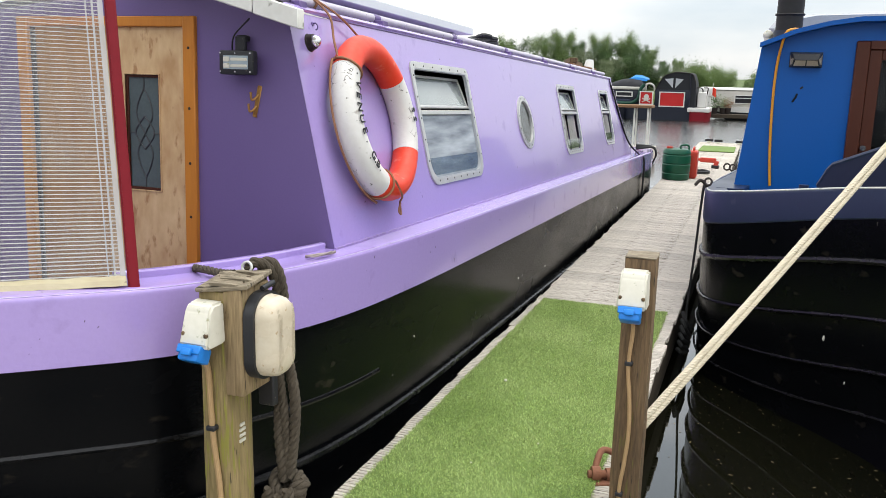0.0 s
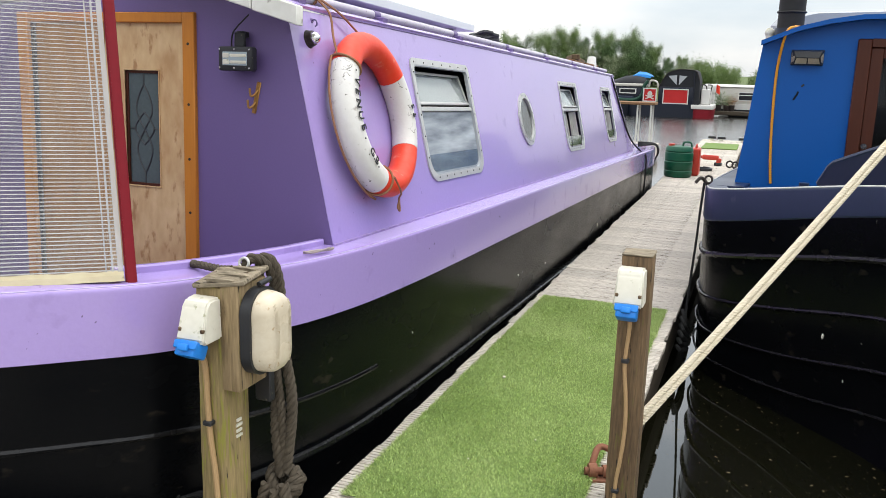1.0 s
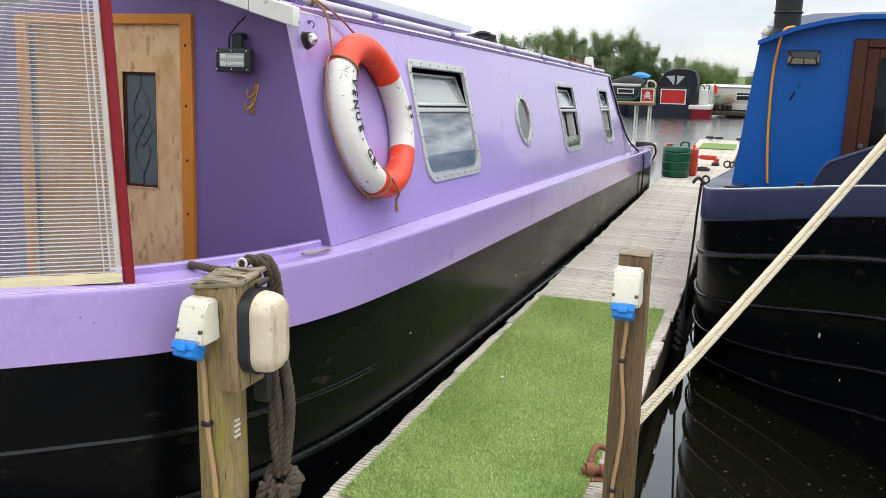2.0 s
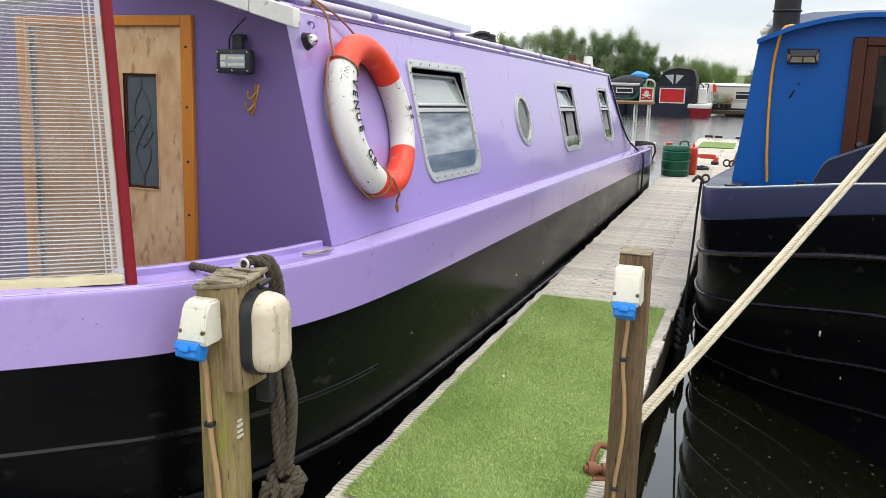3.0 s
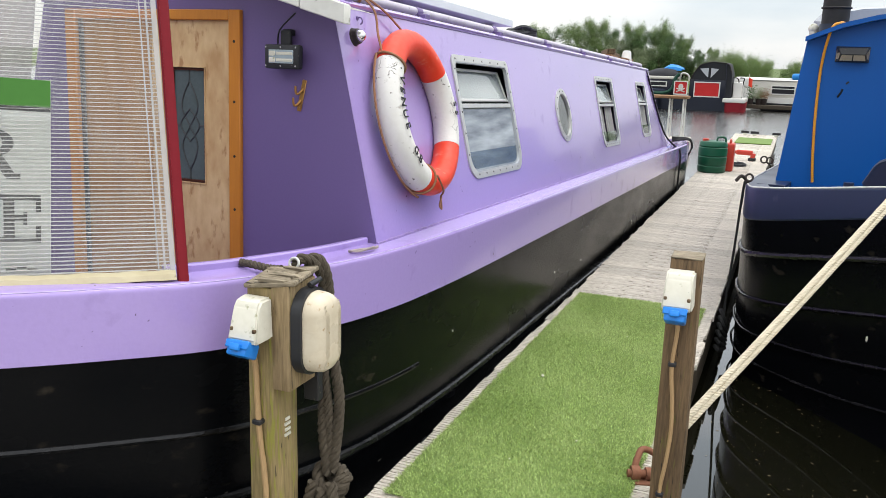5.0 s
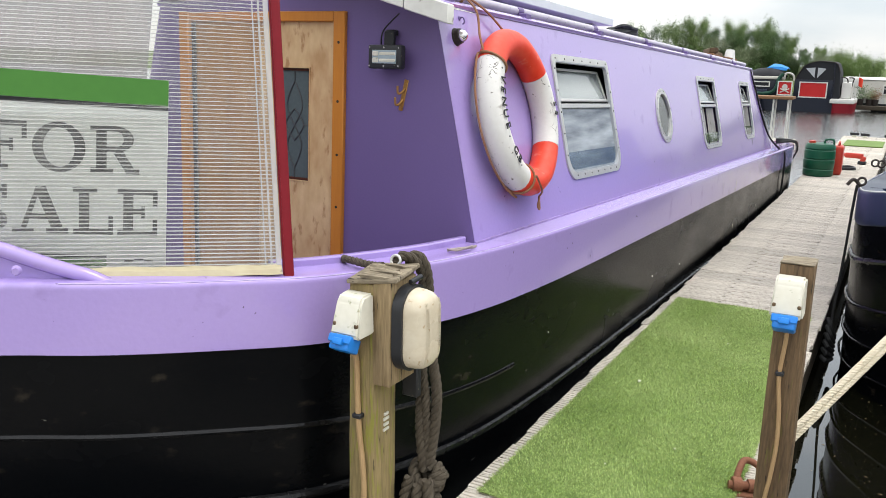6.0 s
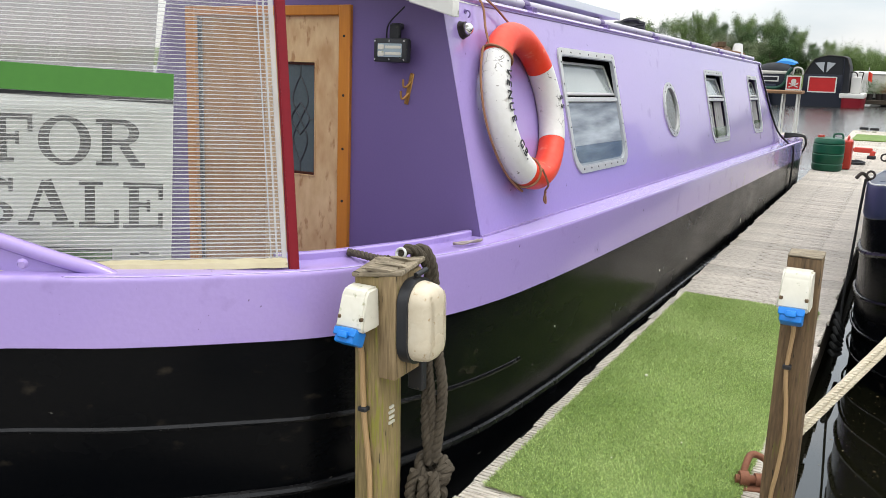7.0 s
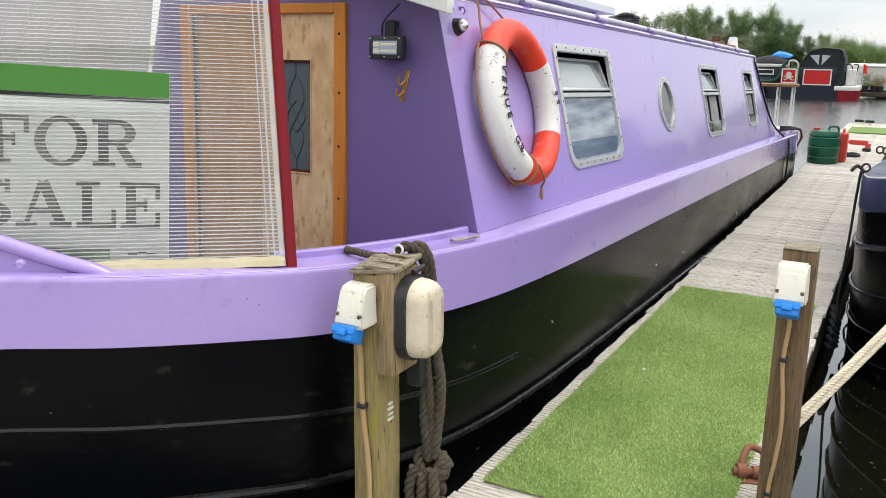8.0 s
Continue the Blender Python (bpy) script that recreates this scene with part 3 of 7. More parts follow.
lean += np.stack([0.002 * np.sin(bx * 9 + by * 2.3), -0.002 + 0.002 * np.sin(by * 6.1 + bx * 4)], 1)
tall = rng.uniform(0.007, 0.016, N)
wx, wy = 0.0017 * np.cos(ang), 0.0017 * np.sin(ang)
v = np.empty((N, 3, 3))
v[:, 0] = np.stack([bx - wx, by - wy, np.full(N, 0.008)], 1)
v[:, 1] = np.stack([bx + wx, by + wy, np.full(N, 0.008)], 1)
v[:, 2] = np.stack([bx + lean[:, 0], by + lean[:, 1], 0.008 + tall], 1)
mesh = bpy.data.meshes.new("blades")
mesh.from_pydata(v.reshape(-1, 3).tolist(), [], np.arange(N * 3).reshape(-1, 3).tolist())
mesh.materials.append(BLADE)
blades = new("grass", mesh)
blades.parent, blades.location = turf, -ORIGIN[turf.name]
tagged(blades, "short plastic grass blades", kind="stuff")

# ---- the lilac narrowboat ----
TILT = Matrix.Translation((0, 3, 0)) @ Matrix.Rotation(radians(-2.03), 4, "X") @ Matrix.Translation((0, -3, 0))
XC = -1.25
boat = thing("narrowboat", "lilac and black steel narrowboat moored along the pontoon", "narrowboat", (XC, 7, -0.55), TILT)
EDGE = [(0.14, -1.25), (0.20, -1.14), (0.40, -0.915), (0.59, -0.675), (0.85, -0.455), (1.14, -0.278), (1.6, -0.165), (2.0, -0.118), (2.6, -0.083), (3.2, -0.072), (4.2, -0.07), (6.0, -0.07), (9.0, -0.07), (11.4, -0.07), (12.2, -0.085), (12.8, -0.16), (13.2, -0.37), (13.4, -0.8), (13.45, -1.25)]


def plan(points, inset=0.0, steps=7):
    """The starboard half of a hull's plan from bow to stern, smoothed, moved inwards."""
    line = smooth_path([(x, y, 0) for y, x in points], steps)
    out = []
    for i, p in enumerate(line):
        d = (line[min(i + 1, len(line) - 1)] - line[max(i - 1, 0)]).normalized()
        out.append(Vector((p.x - d.y * inset, p.y + d.x * inset, 0)))
    return out


def sheer(y, at, bow, y0=0.3, y1=2.3):
    return at + (bow - at) * (1 - ease(y0, y1, y))


def both(line, xc):
    """Starboard half plus its mirror image, as one closed loop."""
    return line + [Vector((2 * xc - p.x, p.y, p.z)) for p in line[-2:0:-1]]


def level(inset, at, bow):
    base = plan(EDGE, 0.0)
    return both([Vector((q.x, q.y, sheer(p.y, at, bow))) for p, q in zip(base, plan(EDGE, inset))], XC)


bm = bmesh.new()
grid(bm, [level(0.24, -0.62, -0.62), level(0.13, -0.35, -0.30), level(0.022, 0.05, 0.17), level(0.006, 0.30, 0.43), level(0.004, 0.617, 0.70)], close=True)
part("hull", bm, BLACK, boat, "black bitumen-painted steel hull side")
bm = bmesh.new()
grid(bm, [level(0.004, 0.614, 0.698), level(-0.004, 0.618, 0.702), level(-0.004, 0.626, 0.71), level(-0.004, 0.70, 0.77), level(-0.004, 0.848, 0.898), level(-0.004, 0.856, 0.906), level(-0.001, 0.865, 0.915), level(0.006, 0.870, 0.920), level(0.016, 0.8713, 0.9213), level(0.03, 0.872, 0.922), level(0.145, 0.876, 0.924)], close=True)
part("gunwale", bm, LILAC, boat, "lilac gunwale band and side deck")
for at, bow, last, r in ((0.055, 0.175, 13.0, 0.017), (0.292, 0.438, 2.42, 0.013)):
    line = [Vector((q.x, q.y, sheer(p.y, at, bow))) for p, q in zip(plan(EDGE), plan(EDGE, 0.012)) if p.y < last]
    part("rubbing_strake", tubed(resample(line, 0.12), r, 8), STRAKE, boat, "worn half-round rubbing strake")

# well deck, inner coaming, bow bulwark
bm = bmesh.new()
grid(bm, [[p for p in level(0.145, 0.876, 0.924) if p.y < 2.3], [p for p in level(0.15, 0.45, 0.45) if p.y < 2.3]])
part("coaming", bm, LILAC, boat, "lilac inner coaming of the well deck")
bm = bmesh.new()
loop = [p for p in level(0.148, 0.45, 0.45) if p.y < 2.3]
bm.faces.new([bm.verts.new(p) for p in loop])
part("well_deck", bm, PURPLE, boat, "purple well deck floor", smooth=False)
half = [p for p in plan(EDGE, 0.055, 14) if p.y < 0.67]
crest = [0.142 * (1 - ease(0.30, 0.66, p.y)) - 0.002 - 0.034 * ease(0.58, 0.67, p.y) for p in half]
bm = bmesh.new()
full = both(half[::-1], XC)[:2 * len(half) - 1]
full = [Vector((2 * XC - p.x, p.y, 0)) for p in half[::-1]][:-1] + half
tall = crest[::-1][:-1] + crest
grid(bm, [[Vector((p.x, p.y, 0.915)) for p in full], [Vector((p.x, p.y, 0.918 + h)) for p, h in zip(full, tall)],
          [Vector((XC + (p.x - XC) * 0.96, p.y + 0.012, 0.918 + h)) for p, h in zip(full, tall)], [Vector((XC + (p.x - XC) * 0.96, p.y + 0.012, 0.915)) for p in full]])
bulwark = part("bow_bulwark", bm, LILAC, boat, "raised curved bow plate")
part("capping", tubed([Vector((p.x, p.y, 0.918 + h)) for p, h in zip(full, tall)], 0.023, 10), LILAC, bulwark)
for x in (-0.865, 2 * XC + 0.865):
    bm = bmesh.new()
    cyl(bm, (x, 0.435, 0.957), (x + 0.010, 0.424, 0.957), 0.016, 0.010, 10)
    part("bolt", bm, LILAC, bulwark, "paint-covered bolt head")

# cabin
W0, W1, CY0 = 0.872, 1.868, 2.10
def side_x(w):
    return -0.004 - 0.24 * w


def cabin_end(w):
    return 10.90 - 0.74 * (w - W0)


N_SIDE = Vector((1, 0, 0.24)).normalized()
UP_SIDE = Vector((-0.24, 0, 1)).normalized()


def side_frame(y, w):
    """Local x runs along the boat, local y up the leaning cabin side, local z outwards."""
    o = Vector((side_x(w), y, w))
    return Matrix.Translation(o) @ Matrix(((0, UP_SIDE.x, N_SIDE.x), (1, 0, 0), (0, UP_SIDE.z, N_SIDE.z))).to_4x4()


# reflected sky and water in the lower pane, painted as pale and dark bands
PANEREFLECTION = material("banded_pane_reflection", (0.46, 0.50, 0.54), 0.6, second=(0.07, 0.09, 0.12), grain=1.6, patch=2.6, stretch=(1, 1, 7), amount=1.0, bump=0.05)
WINDOWS = [(3.80, 1.382, 0.97, 0.70, 0.03, 0.10), (7.27, 1.378, 0.80, 0.675, 0.03, 0.09), (9.37, 1.385, 0.62, 0.66, 0.03, 0.09)]
OVAL = (5.55, 1.368, 0.43, 0.42)
cells = [(y, w, 0.5 * bw - 0.03, 0.5 * bh - 0.03, outline(bw - 0.07, bh - 0.07, max(rt, .02), rb)) for y, w, bw, bh, rt, rb in WINDOWS]
y, w, bw, bh = OVAL
cells.append((y, w, 0.5 * bw, 0.5 * bh, [(0.5 * (bw - 0.06) * math.cos(a), 0.5 * (bh - 0.06) * math.sin(a)) for a in [2 * math.pi * (i + 0.5) / 56 for i in range(56)]]))
cells.sort()
K = UP_SIDE.z
bm = bmesh.new()
WB, WT = 1.02, 1.735


def wall_quad(y0, y1, w0, w1, rear=False):
    a = [(side_x(w0), y0, w0), (side_x(w0), y1 if not rear else cabin_end(w0), w0), (side_x(w1), y1 if not rear else cabin_end(w1), w1), (side_x(w1), y0, w1)]
    bm.faces.new([bm.verts.new(p) for p in a])


ys = [CY0]
for y, w, hw, hh, shape in cells:
    ys += [y - hw - 0.05, y + hw + 0.05]
for y0, y1 in zip(ys, ys[1:]):
    wall_quad(y0, y1, W0, WB)
    wall_quad(y0, y1, WT, W1)
for i in range(0, len(ys) - 1, 2):
    wall_quad(ys[i], ys[i + 1], WB, WT)
for w0, w1 in ((W0, WB), (WB, WT), (WT, W1)):
    wall_quad(ys[-1], 0, w0, w1, True)
for y, w, hw, hh, shape in cells:
    fr = side_frame(y, w)
    lo, hi, hw = (WB - w) / K, (WT - w) / K, hw + 0.05
    outer = []
    for px, py in shape:
        k = min(hw / abs(px) if px else 9e9, (hi / py if py > 0 else lo / py) if py else 9e9)
        outer.append((px * k, py * k))
    n = len(shape)
    a = [bm.verts.new(fr @ Vector((*p, 0))) for p in outer]
    b = [bm.verts.new(fr @ Vector((*p, 0))) for p in shape]
    c = [bm.verts.new(fr @ Vector((*p, -0.012))) for p in shape]
    for i in range(n):
        j = (i + 1) % n
        bm.faces.new((a[i], a[j], b[j], b[i]))
        bm.faces.new((b[i], b[j], c[j], c[i]))
    for cx in (-hw, hw):
        for cy in (lo, hi):
            i = max(range(n), key=lambda k: (outer[k][0] * cx > 0) * (outer[k][1] * cy > 0) * (abs(outer[k][0] / hw) + abs(outer[k][1] / abs(cy))))
            for j in ((i + 1) % n, (i - 1) % n):
                same = abs(outer[i][0] - outer[j][0]) < 1e-6 or abs(outer[i][1] - outer[j][1]) < 1e-6
                if not same:
                    bm.faces.new((a[i], a[j], bm.verts.new(fr @ Vector((cx, cy, 0)))))
bmesh.ops.remove_doubles(bm, verts=bm.verts, dist=0.0005)
cabin_side = part("cabin_side", bm, LILAC, boat, "lilac leaning cabin side", smooth=False)
# roof, far side, stern bulkhead, floor: close the cabin
bm = bmesh.new()
rows = []
for y0, y1 in ((CY0 - 0.015, cabin_end(W1) + 0.02),):
    sect = [(side_x(W1) + 0.0, W1 - 0.004), (side_x(W1) + 0.006, W1 + 0.010), (side_x(W1) - 0.01, W1 + 0.024), (-0.60, 1.915), (-0.85, 1.945), (XC, 1.955)]
    sect = sect + [(2 * XC - x, z) for x, z in sect[-2::-1]]
    grid(bm, [[(x, yy, z) for x, z in sect] for yy in (y0, 4, 7, y1)])
part("roof", bm, LILAC, boat, "pale lilac cambered cabin roof")
bm = bmesh.new()
sx0, sx1 = 2 * XC - side_x(W0), 2 * XC - side_x(W1)
bm.faces.new([bm.verts.new(p) for p in ((sx0, CY0, W0), (sx0, cabin_end(W0), W0), (sx1, cabin_end(W1), W1), (sx1, CY0, W1))])
bm.faces.new([bm.verts.new(p) for p in ((sx0, cabin_end(W0), W0), (side_x(W0), cabin_end(W0), W0), (side_x(W1), cabin_end(W1), W1), (XC, cabin_end(W1), 1.95), (sx1, cabin_end(W1), W1))])
part("far_side", bm, LILAC, boat, smooth=False)
# dark floor and panel added inside so the windows look into a dim cabin
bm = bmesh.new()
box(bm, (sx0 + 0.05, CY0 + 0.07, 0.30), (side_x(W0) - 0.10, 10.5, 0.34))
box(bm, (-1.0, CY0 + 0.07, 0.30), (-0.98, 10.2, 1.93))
part("dim_backing", bm, DARKIN, boat, "dark floor and panel added for the dim cabin interior", smooth=False)
inner = [(p, q) for p, q in zip(level(0.138, 0.876, 0.924), level(0.162, 0.876, 0.924)) if p.x > XC and 1.05 < p.y < CY0 - 0.01]
bm = bmesh.new()
grid(bm, [[p + Vector((0, 0, -0.01)) for p, q in inner], [p + Vector((0, 0, 0.020)) for p, q in inner], [p.lerp(q, 0.2) + Vector((0, 0, 0.026)) for p, q in inner], [q + Vector((0, 0, 0.026)) for p, q in inner], [q + Vector((0, 0, -0.30)) for p, q in inner]])
part("coaming_lip", bm, LILAC, boat, "raised lilac lip along the inner edge of the side deck")
wear = [Vector((q.x, q.y, sheer(p.y, 0.8685, 0.9185))) for p, q in zip(plan(EDGE), plan(EDGE, 0.0025)) if 0.5 < p.y < 12]
part("edge_wear", tubed(resample(wear, 0.05), 0.0022, 5), material("chalky_worn_edge", (0.56, 0.50, 0.66), 0.6, second=(0.36, 0.27, 0.57), grain=30, patch=9, amount=1.0, bump=0.2), boat, "chalky worn line along the gunwale edge")
# after deck
bm = bmesh.new()
loop = [p for p in level(0.143, 0.874, 0.874) if p.y > 10.4]
bm.faces.new([bm.verts.new(p) for p in loop])
part("after_deck", bm, LILAC, boat, smooth=False)

def framed_window(y, w, bw, bh, rt, rb):
    fr = side_frame(y, w)
    bm = bmesh.new()
    rim(bm, outline(bw, bh, rt + 0.012, rb + 0.02), outline(bw - 0.072, bh - 0.072, rt, rb), 0.001, 0.010, fr)
    win = part("window", bm, ALU, boat, "dull aluminium riveted window frame")
    bm = bmesh.new()
    rim(bm, outline(bw - 0.072, bh - 0.072, rt, rb), outline(bw - 0.086, bh - 0.086, rt, max(rb - .01, 0.02)), -0.012, 0.009, fr)
    part("gasket", bm, GREYSTEEL, win, "grey rubber gasket")
    bm = bmesh.new()
    box(bm, (-bw / 2 + 0.05, 0.052, -0.022), (bw / 2 - 0.05, 0.078, 0.004), 0.003, 1, fr)
    box(bm, (-bw / 2 + 0.05, 0.092, -0.030), (bw / 2 - 0.05, 0.106, -0.006), 0.003, 1, fr)
    part("transom", bm, ALU, win)
    bm = bmesh.new()
    for i in range(7):
        x = -bw / 2 + 0.05 + (bw - 0.1) * i / 6
        for yy in (bh / 2 - 0.022, -bh / 2 + 0.022):
            cyl(bm, fr @ Vector((x * (0.82 if yy < 0 else 1), yy, 0.008)), fr @ Vector((x * (0.82 if yy < 0 else 1), yy, 0.013)), 0.0065, 0.004, 8)
    for i in range(5):
        yy = -bh / 2 + 0.14 + (bh - 0.22) * i / 4
        for x in (-bw / 2 + 0.022, bw / 2 - 0.022):
            cyl(bm, fr @ Vector((x, yy, 0.008)), fr @ Vector((x, yy, 0.013)), 0.0065, 0.004, 8)
    tagged(part("rivet", bm, DARKIRON, win, "row of dark rivet heads", smooth=False), kind="stuff")
    bm = bmesh.new()
    slab(bm, [(px, py) for px, py in outline(bw - 0.11, bh - 0.11, rt, rb) if py < 0.052], -0.006, -0.002, fr)
    pane = part("pane", bm, GLASS, win, "lower glass pane", smooth=False)
    pane.visible_shadow = False
    hop = fr @ Matrix.Translation((0, 0.10, -0.02)) @ Matrix.Rotation(radians(-11), 4, "X")
    bm = bmesh.new()
    box(bm, (-bw / 2 + 0.06, 0, -0.003), (bw / 2 - 0.06, bh / 2 - 0.16, 0.001), 0, 1, hop)
    top = part("hopper_pane", bm, GLASS, win, "tilted open hopper pane", smooth=False)
    top.visible_shadow = False
    bm = bmesh.new()
    rim(bm, outline(bw - 0.085, bh / 2 - 0.15, 0.01, 0.01, 16), outline(bw - 0.115, bh / 2 - 0.18, 0.008, 0.008, 16), -0.008, 0.006, hop @ Matrix.Translation((0, bh / 4 - 0.08, 0)))
    part("hopper_frame", bm, ALU, win)
    # white panel added behind the hopper glass in place of its bright sky reflection
    bm = bmesh.new()
    box(bm, (-bw / 2 + 0.05, 0.01, -0.012), (bw / 2 - 0.05, bh / 2 - 0.165, -0.010), 0, 1, hop)
    solid("reflection_backing", bm, CURTAIN, "white panel standing in for the sky reflection in the hopper pane", "blind", TILT, "blinds", smooth=False)
    return win, fr


def curtain(fr, x0, x1, y0, y1, z=-0.035):
    """A gathered curtain behind a window."""
    bm = bmesh.new()
    n = 28
    rows = []
    for yy in (y0, (y0 + y1) / 2, y1):
        rows.append([fr @ Vector((x0 + (x1 - x0) * i / n, yy, z + 0.012 * math.sin(i * 1.55) + 0.006 * math.sin(i * 0.7 + yy * 3))) for i in range(n + 1)])
    grid(bm, rows)
    bmesh.ops.solidify(bm, geom=bm.faces[:], thickness=0.002)
    ob = solid("curtain", bm, CURTAIN, "white gathered curtain hung behind a boat window", "curtain", TILT, "boat curtains")
    return ob


for i, (y, w, bw, bh, rt, rb) in enumerate(WINDOWS):
    win, fr = framed_window(y, w, bw, bh, rt, rb)
    if i == 0:
        # added panel that carries the painted reflection behind the glass
        solid("reflection_backing", boxed((-0.445, -bh / 2 + 0.04, -0.010), (0.445, 0.05, -0.0075), 0, 1, fr), PANEREFLECTION, "pale blue-grey panel painted as the reflection in the lower window pane", "blind", TILT, smooth=False)
    else:
        curtain(fr, -bw / 2 + 0.05, -0.06, -bh / 2, 0.05)
        curtain(fr, 0.02, bw / 2 - 0.03, -bh / 2, 0.05)
y, w, bw, bh = OVAL
fr = side_frame(y, w)
oval = lambda d: [(0.5 * (bw - d) * math.cos(2 * math.pi * i / 48), 0.5 * (bh - d) * math.sin(2 * math.pi * i / 48)) for i in range(48)]
bm = bmesh.new()
rim(bm, oval(0), oval(0.07), 0.001, 0.011, fr)
rim(bm, oval(0.07), oval(0.085), -0.010, 0.014, fr)
port = part("porthole", bm, ALU, boat, "oval aluminium porthole frame")
bm = bmesh.new()
slab(bm, oval(0.085), -0.004, -0.001, fr)
part("pane", bm, GLASS, port, smooth=False).visible_shadow = False
bm = bmesh.new()
for i in range(12):
    a = 2 * math.pi * (i + 0.5) / 12
    p = ((0.5 * bw - 0.018) * math.cos(a), (0.5 * bh - 0.018) * math.sin(a))
    cyl(bm, fr @ Vector((*p, 0.009)), fr @ Vector((*p, 0.014)), 0.006, 0.004, 8)
tagged(part("rivet", bm, DARKIRON, port, smooth=False), kind="stuff")

# fore bulkhead with its doors
DX0, DX1, DW0, DW1 = -1.90, -0.895, 0.50, 1.835
bm = bmesh.new()


def bulk(x0a, x1a, x0b, x1b, w0, w1):
    for yy in (CY0,):
        bm.faces.new([bm.verts.new(p) for p in ((x0a, yy, w0), (x1a, yy, w0), (x1b, yy, w1), (x0b, yy, w1))])


bulk(DX1, side_x(W0), DX1, side_x(W0), 0.45, W0)
bulk(DX1, side_x(W0), DX1, side_x(DW1), W0, DW1)
bulk(DX1, side_x(DW1), DX1, side_x(W1), DW1, W1)
bulk(DX0, DX1, DX0, DX1, DW1, W1)
bulk(sx1, DX0, sx1, DX0, DW1, W1)
bulk(sx0, DX0, sx1, DX0, W0, DW1)
bulk(sx0, DX0, sx0, DX0, 0.45, W0)
bm.faces.new([bm.verts.new(p) for p in ((side_x(W1), CY0, W1), (DX1, CY0, W1), (XC, CY0, W1), (DX0, CY0, W1), (sx1, CY0, W1), (XC, CY0, 1.952))])
bmesh.ops.remove_doubles(bm, verts=bm.verts, dist=0.0005)
bmesh.ops.recalc_face_normals(bm, faces=bm.faces)
bmesh.ops.solidify(bm, geom=bm.faces[:], thickness=-0.004)
part("fore_bulkhead", bm, PURPLE, boat, "dark purple fore bulkhead", smooth=False)
bm = bmesh.new()
JW = 0.062
box(bm, (DX1 - JW, CY0 - 0.022, DW0), (DX1, CY0 + 0.05, DW1), 0.004, 1)
part("jamb", bm, PINE, boat, "orange stained pine door jamb")
part("jamb", boxed((DX0, CY0 - 0.022, DW0), (DX0 + JW, CY0 + 0.05, DW1), 0.004, 1), PINE, boat, "orange stained pine door jamb")
part("lintel", boxed((DX0 + JW, CY0 - 0.018, DW1 - 0.045), (DX1 - JW, CY0 + 0.05, DW1), 0.004, 1), PINE, boat, "orange stained pine lintel")
for z in (0.70, 0.96, 1.20, 1.44, 1.70):
    bm = bmesh.new()
    cyl(bm, (DX1 - 0.03, CY0 - 0.021, z), (DX1 - 0.03, CY0 - 0.0235, z), 0.0065, seg=10)
    part("screw", bm, DARKIRON, boat)
# leaf with a leaded pane
LX0, LX1, GX0, GX1, GZ0, GZ1 = -1.40, DX1 - JW - 0.002, -1.292, -1.105, 1.062, 1.582
bm = bmesh.new()
for lo, hi in (((LX0, DW0), (GX0, DW1 - 0.045)), ((GX1, DW0), (LX1, DW1 - 0.045)), ((GX0, DW0), (GX1, GZ0)), ((GX0, GZ1), (GX1, DW1 - 0.045))):
    box(bm, (lo[0], CY0 + 0.004, lo[1]), (hi[0], CY0 + 0.036, hi[1]))
bmesh.ops.remove_doubles(bm, verts=bm.verts, dist=0.0004)
door = part("door", bm, PLY, boat, "varnished plywood door leaf", smooth=False)
bm = bmesh.new()
for lo, hi in (((GX0 - 0.006, GZ0 - 0.006), (GX0, GZ1 + 0.006)), ((GX1, GZ0 - 0.006), (GX1 + 0.006, GZ1 + 0.006)), ((GX0, GZ0 - 0.006), (GX1, GZ0)), ((GX0, GZ1), (GX1, GZ1 + 0.006))):
    box(bm, (lo[0], CY0 - 0.001, lo[1]), (hi[0], CY0 + 0.016, hi[1]), 0.001, 1)
part("beading", bm, PLY, door)
bm = bmesh.new()
for lo, hi in (((GX0, GZ0), (GX0 + 0.010, GZ1)), ((GX1 - 0.010, GZ0), (GX1, GZ1)), ((GX0 + 0.01, GZ0), (GX1 - 0.01, GZ0 + 0.012)), ((GX0 + 0.01, GZ1 - 0.012), (GX1 - 0.01, GZ1))):
    box(bm, (lo[0], CY0 + 0.009, lo[1]), (hi[0], CY0 + 0.018, hi[1]), 0.001, 1)
part("glazing_strip", bm, MAHOGANY, door, "dark brown glazing strip")
part("leaded_pane", boxed((GX0, CY0 + 0.018, GZ0), (GX1, CY0 + 0.022, GZ1)), LEADGLASS, door, "dark leaded glass pane", smooth=False)
bm = bmesh.new()
gx, gz = (GX0 + GX1) / 2, (GZ0 + GZ1) / 2
yy = CY0 + 0.016
for side in (-1, 1):
    for line in ([(0, 0.20), (-0.036, 0.13), (-0.042, 0.07), (0.0, -0.005), (0.040, -0.08), (0.032, -0.14), (0, -0.205)], [(0, 0.075), (0.052, 0.0), (0, -0.075)]):
        tube(bm, smooth_path([(gx + side * a, yy, gz + b) for a, b in line], 6), 0.0036, 6, flat=0.6)
    tube(bm, [Vector((gx + side * 0.050, yy, gz)), Vector((gx + side * 0.092, yy, gz))], 0.0034, 6, flat=0.6)
    tube(bm, [Vector((gx, yy, gz + side * 0.20)), Vector((gx, yy, gz + side * 0.258))], 0.0034, 6, flat=0.6)
part("lead_came", bm, LEAD, door, "curved lead strips")
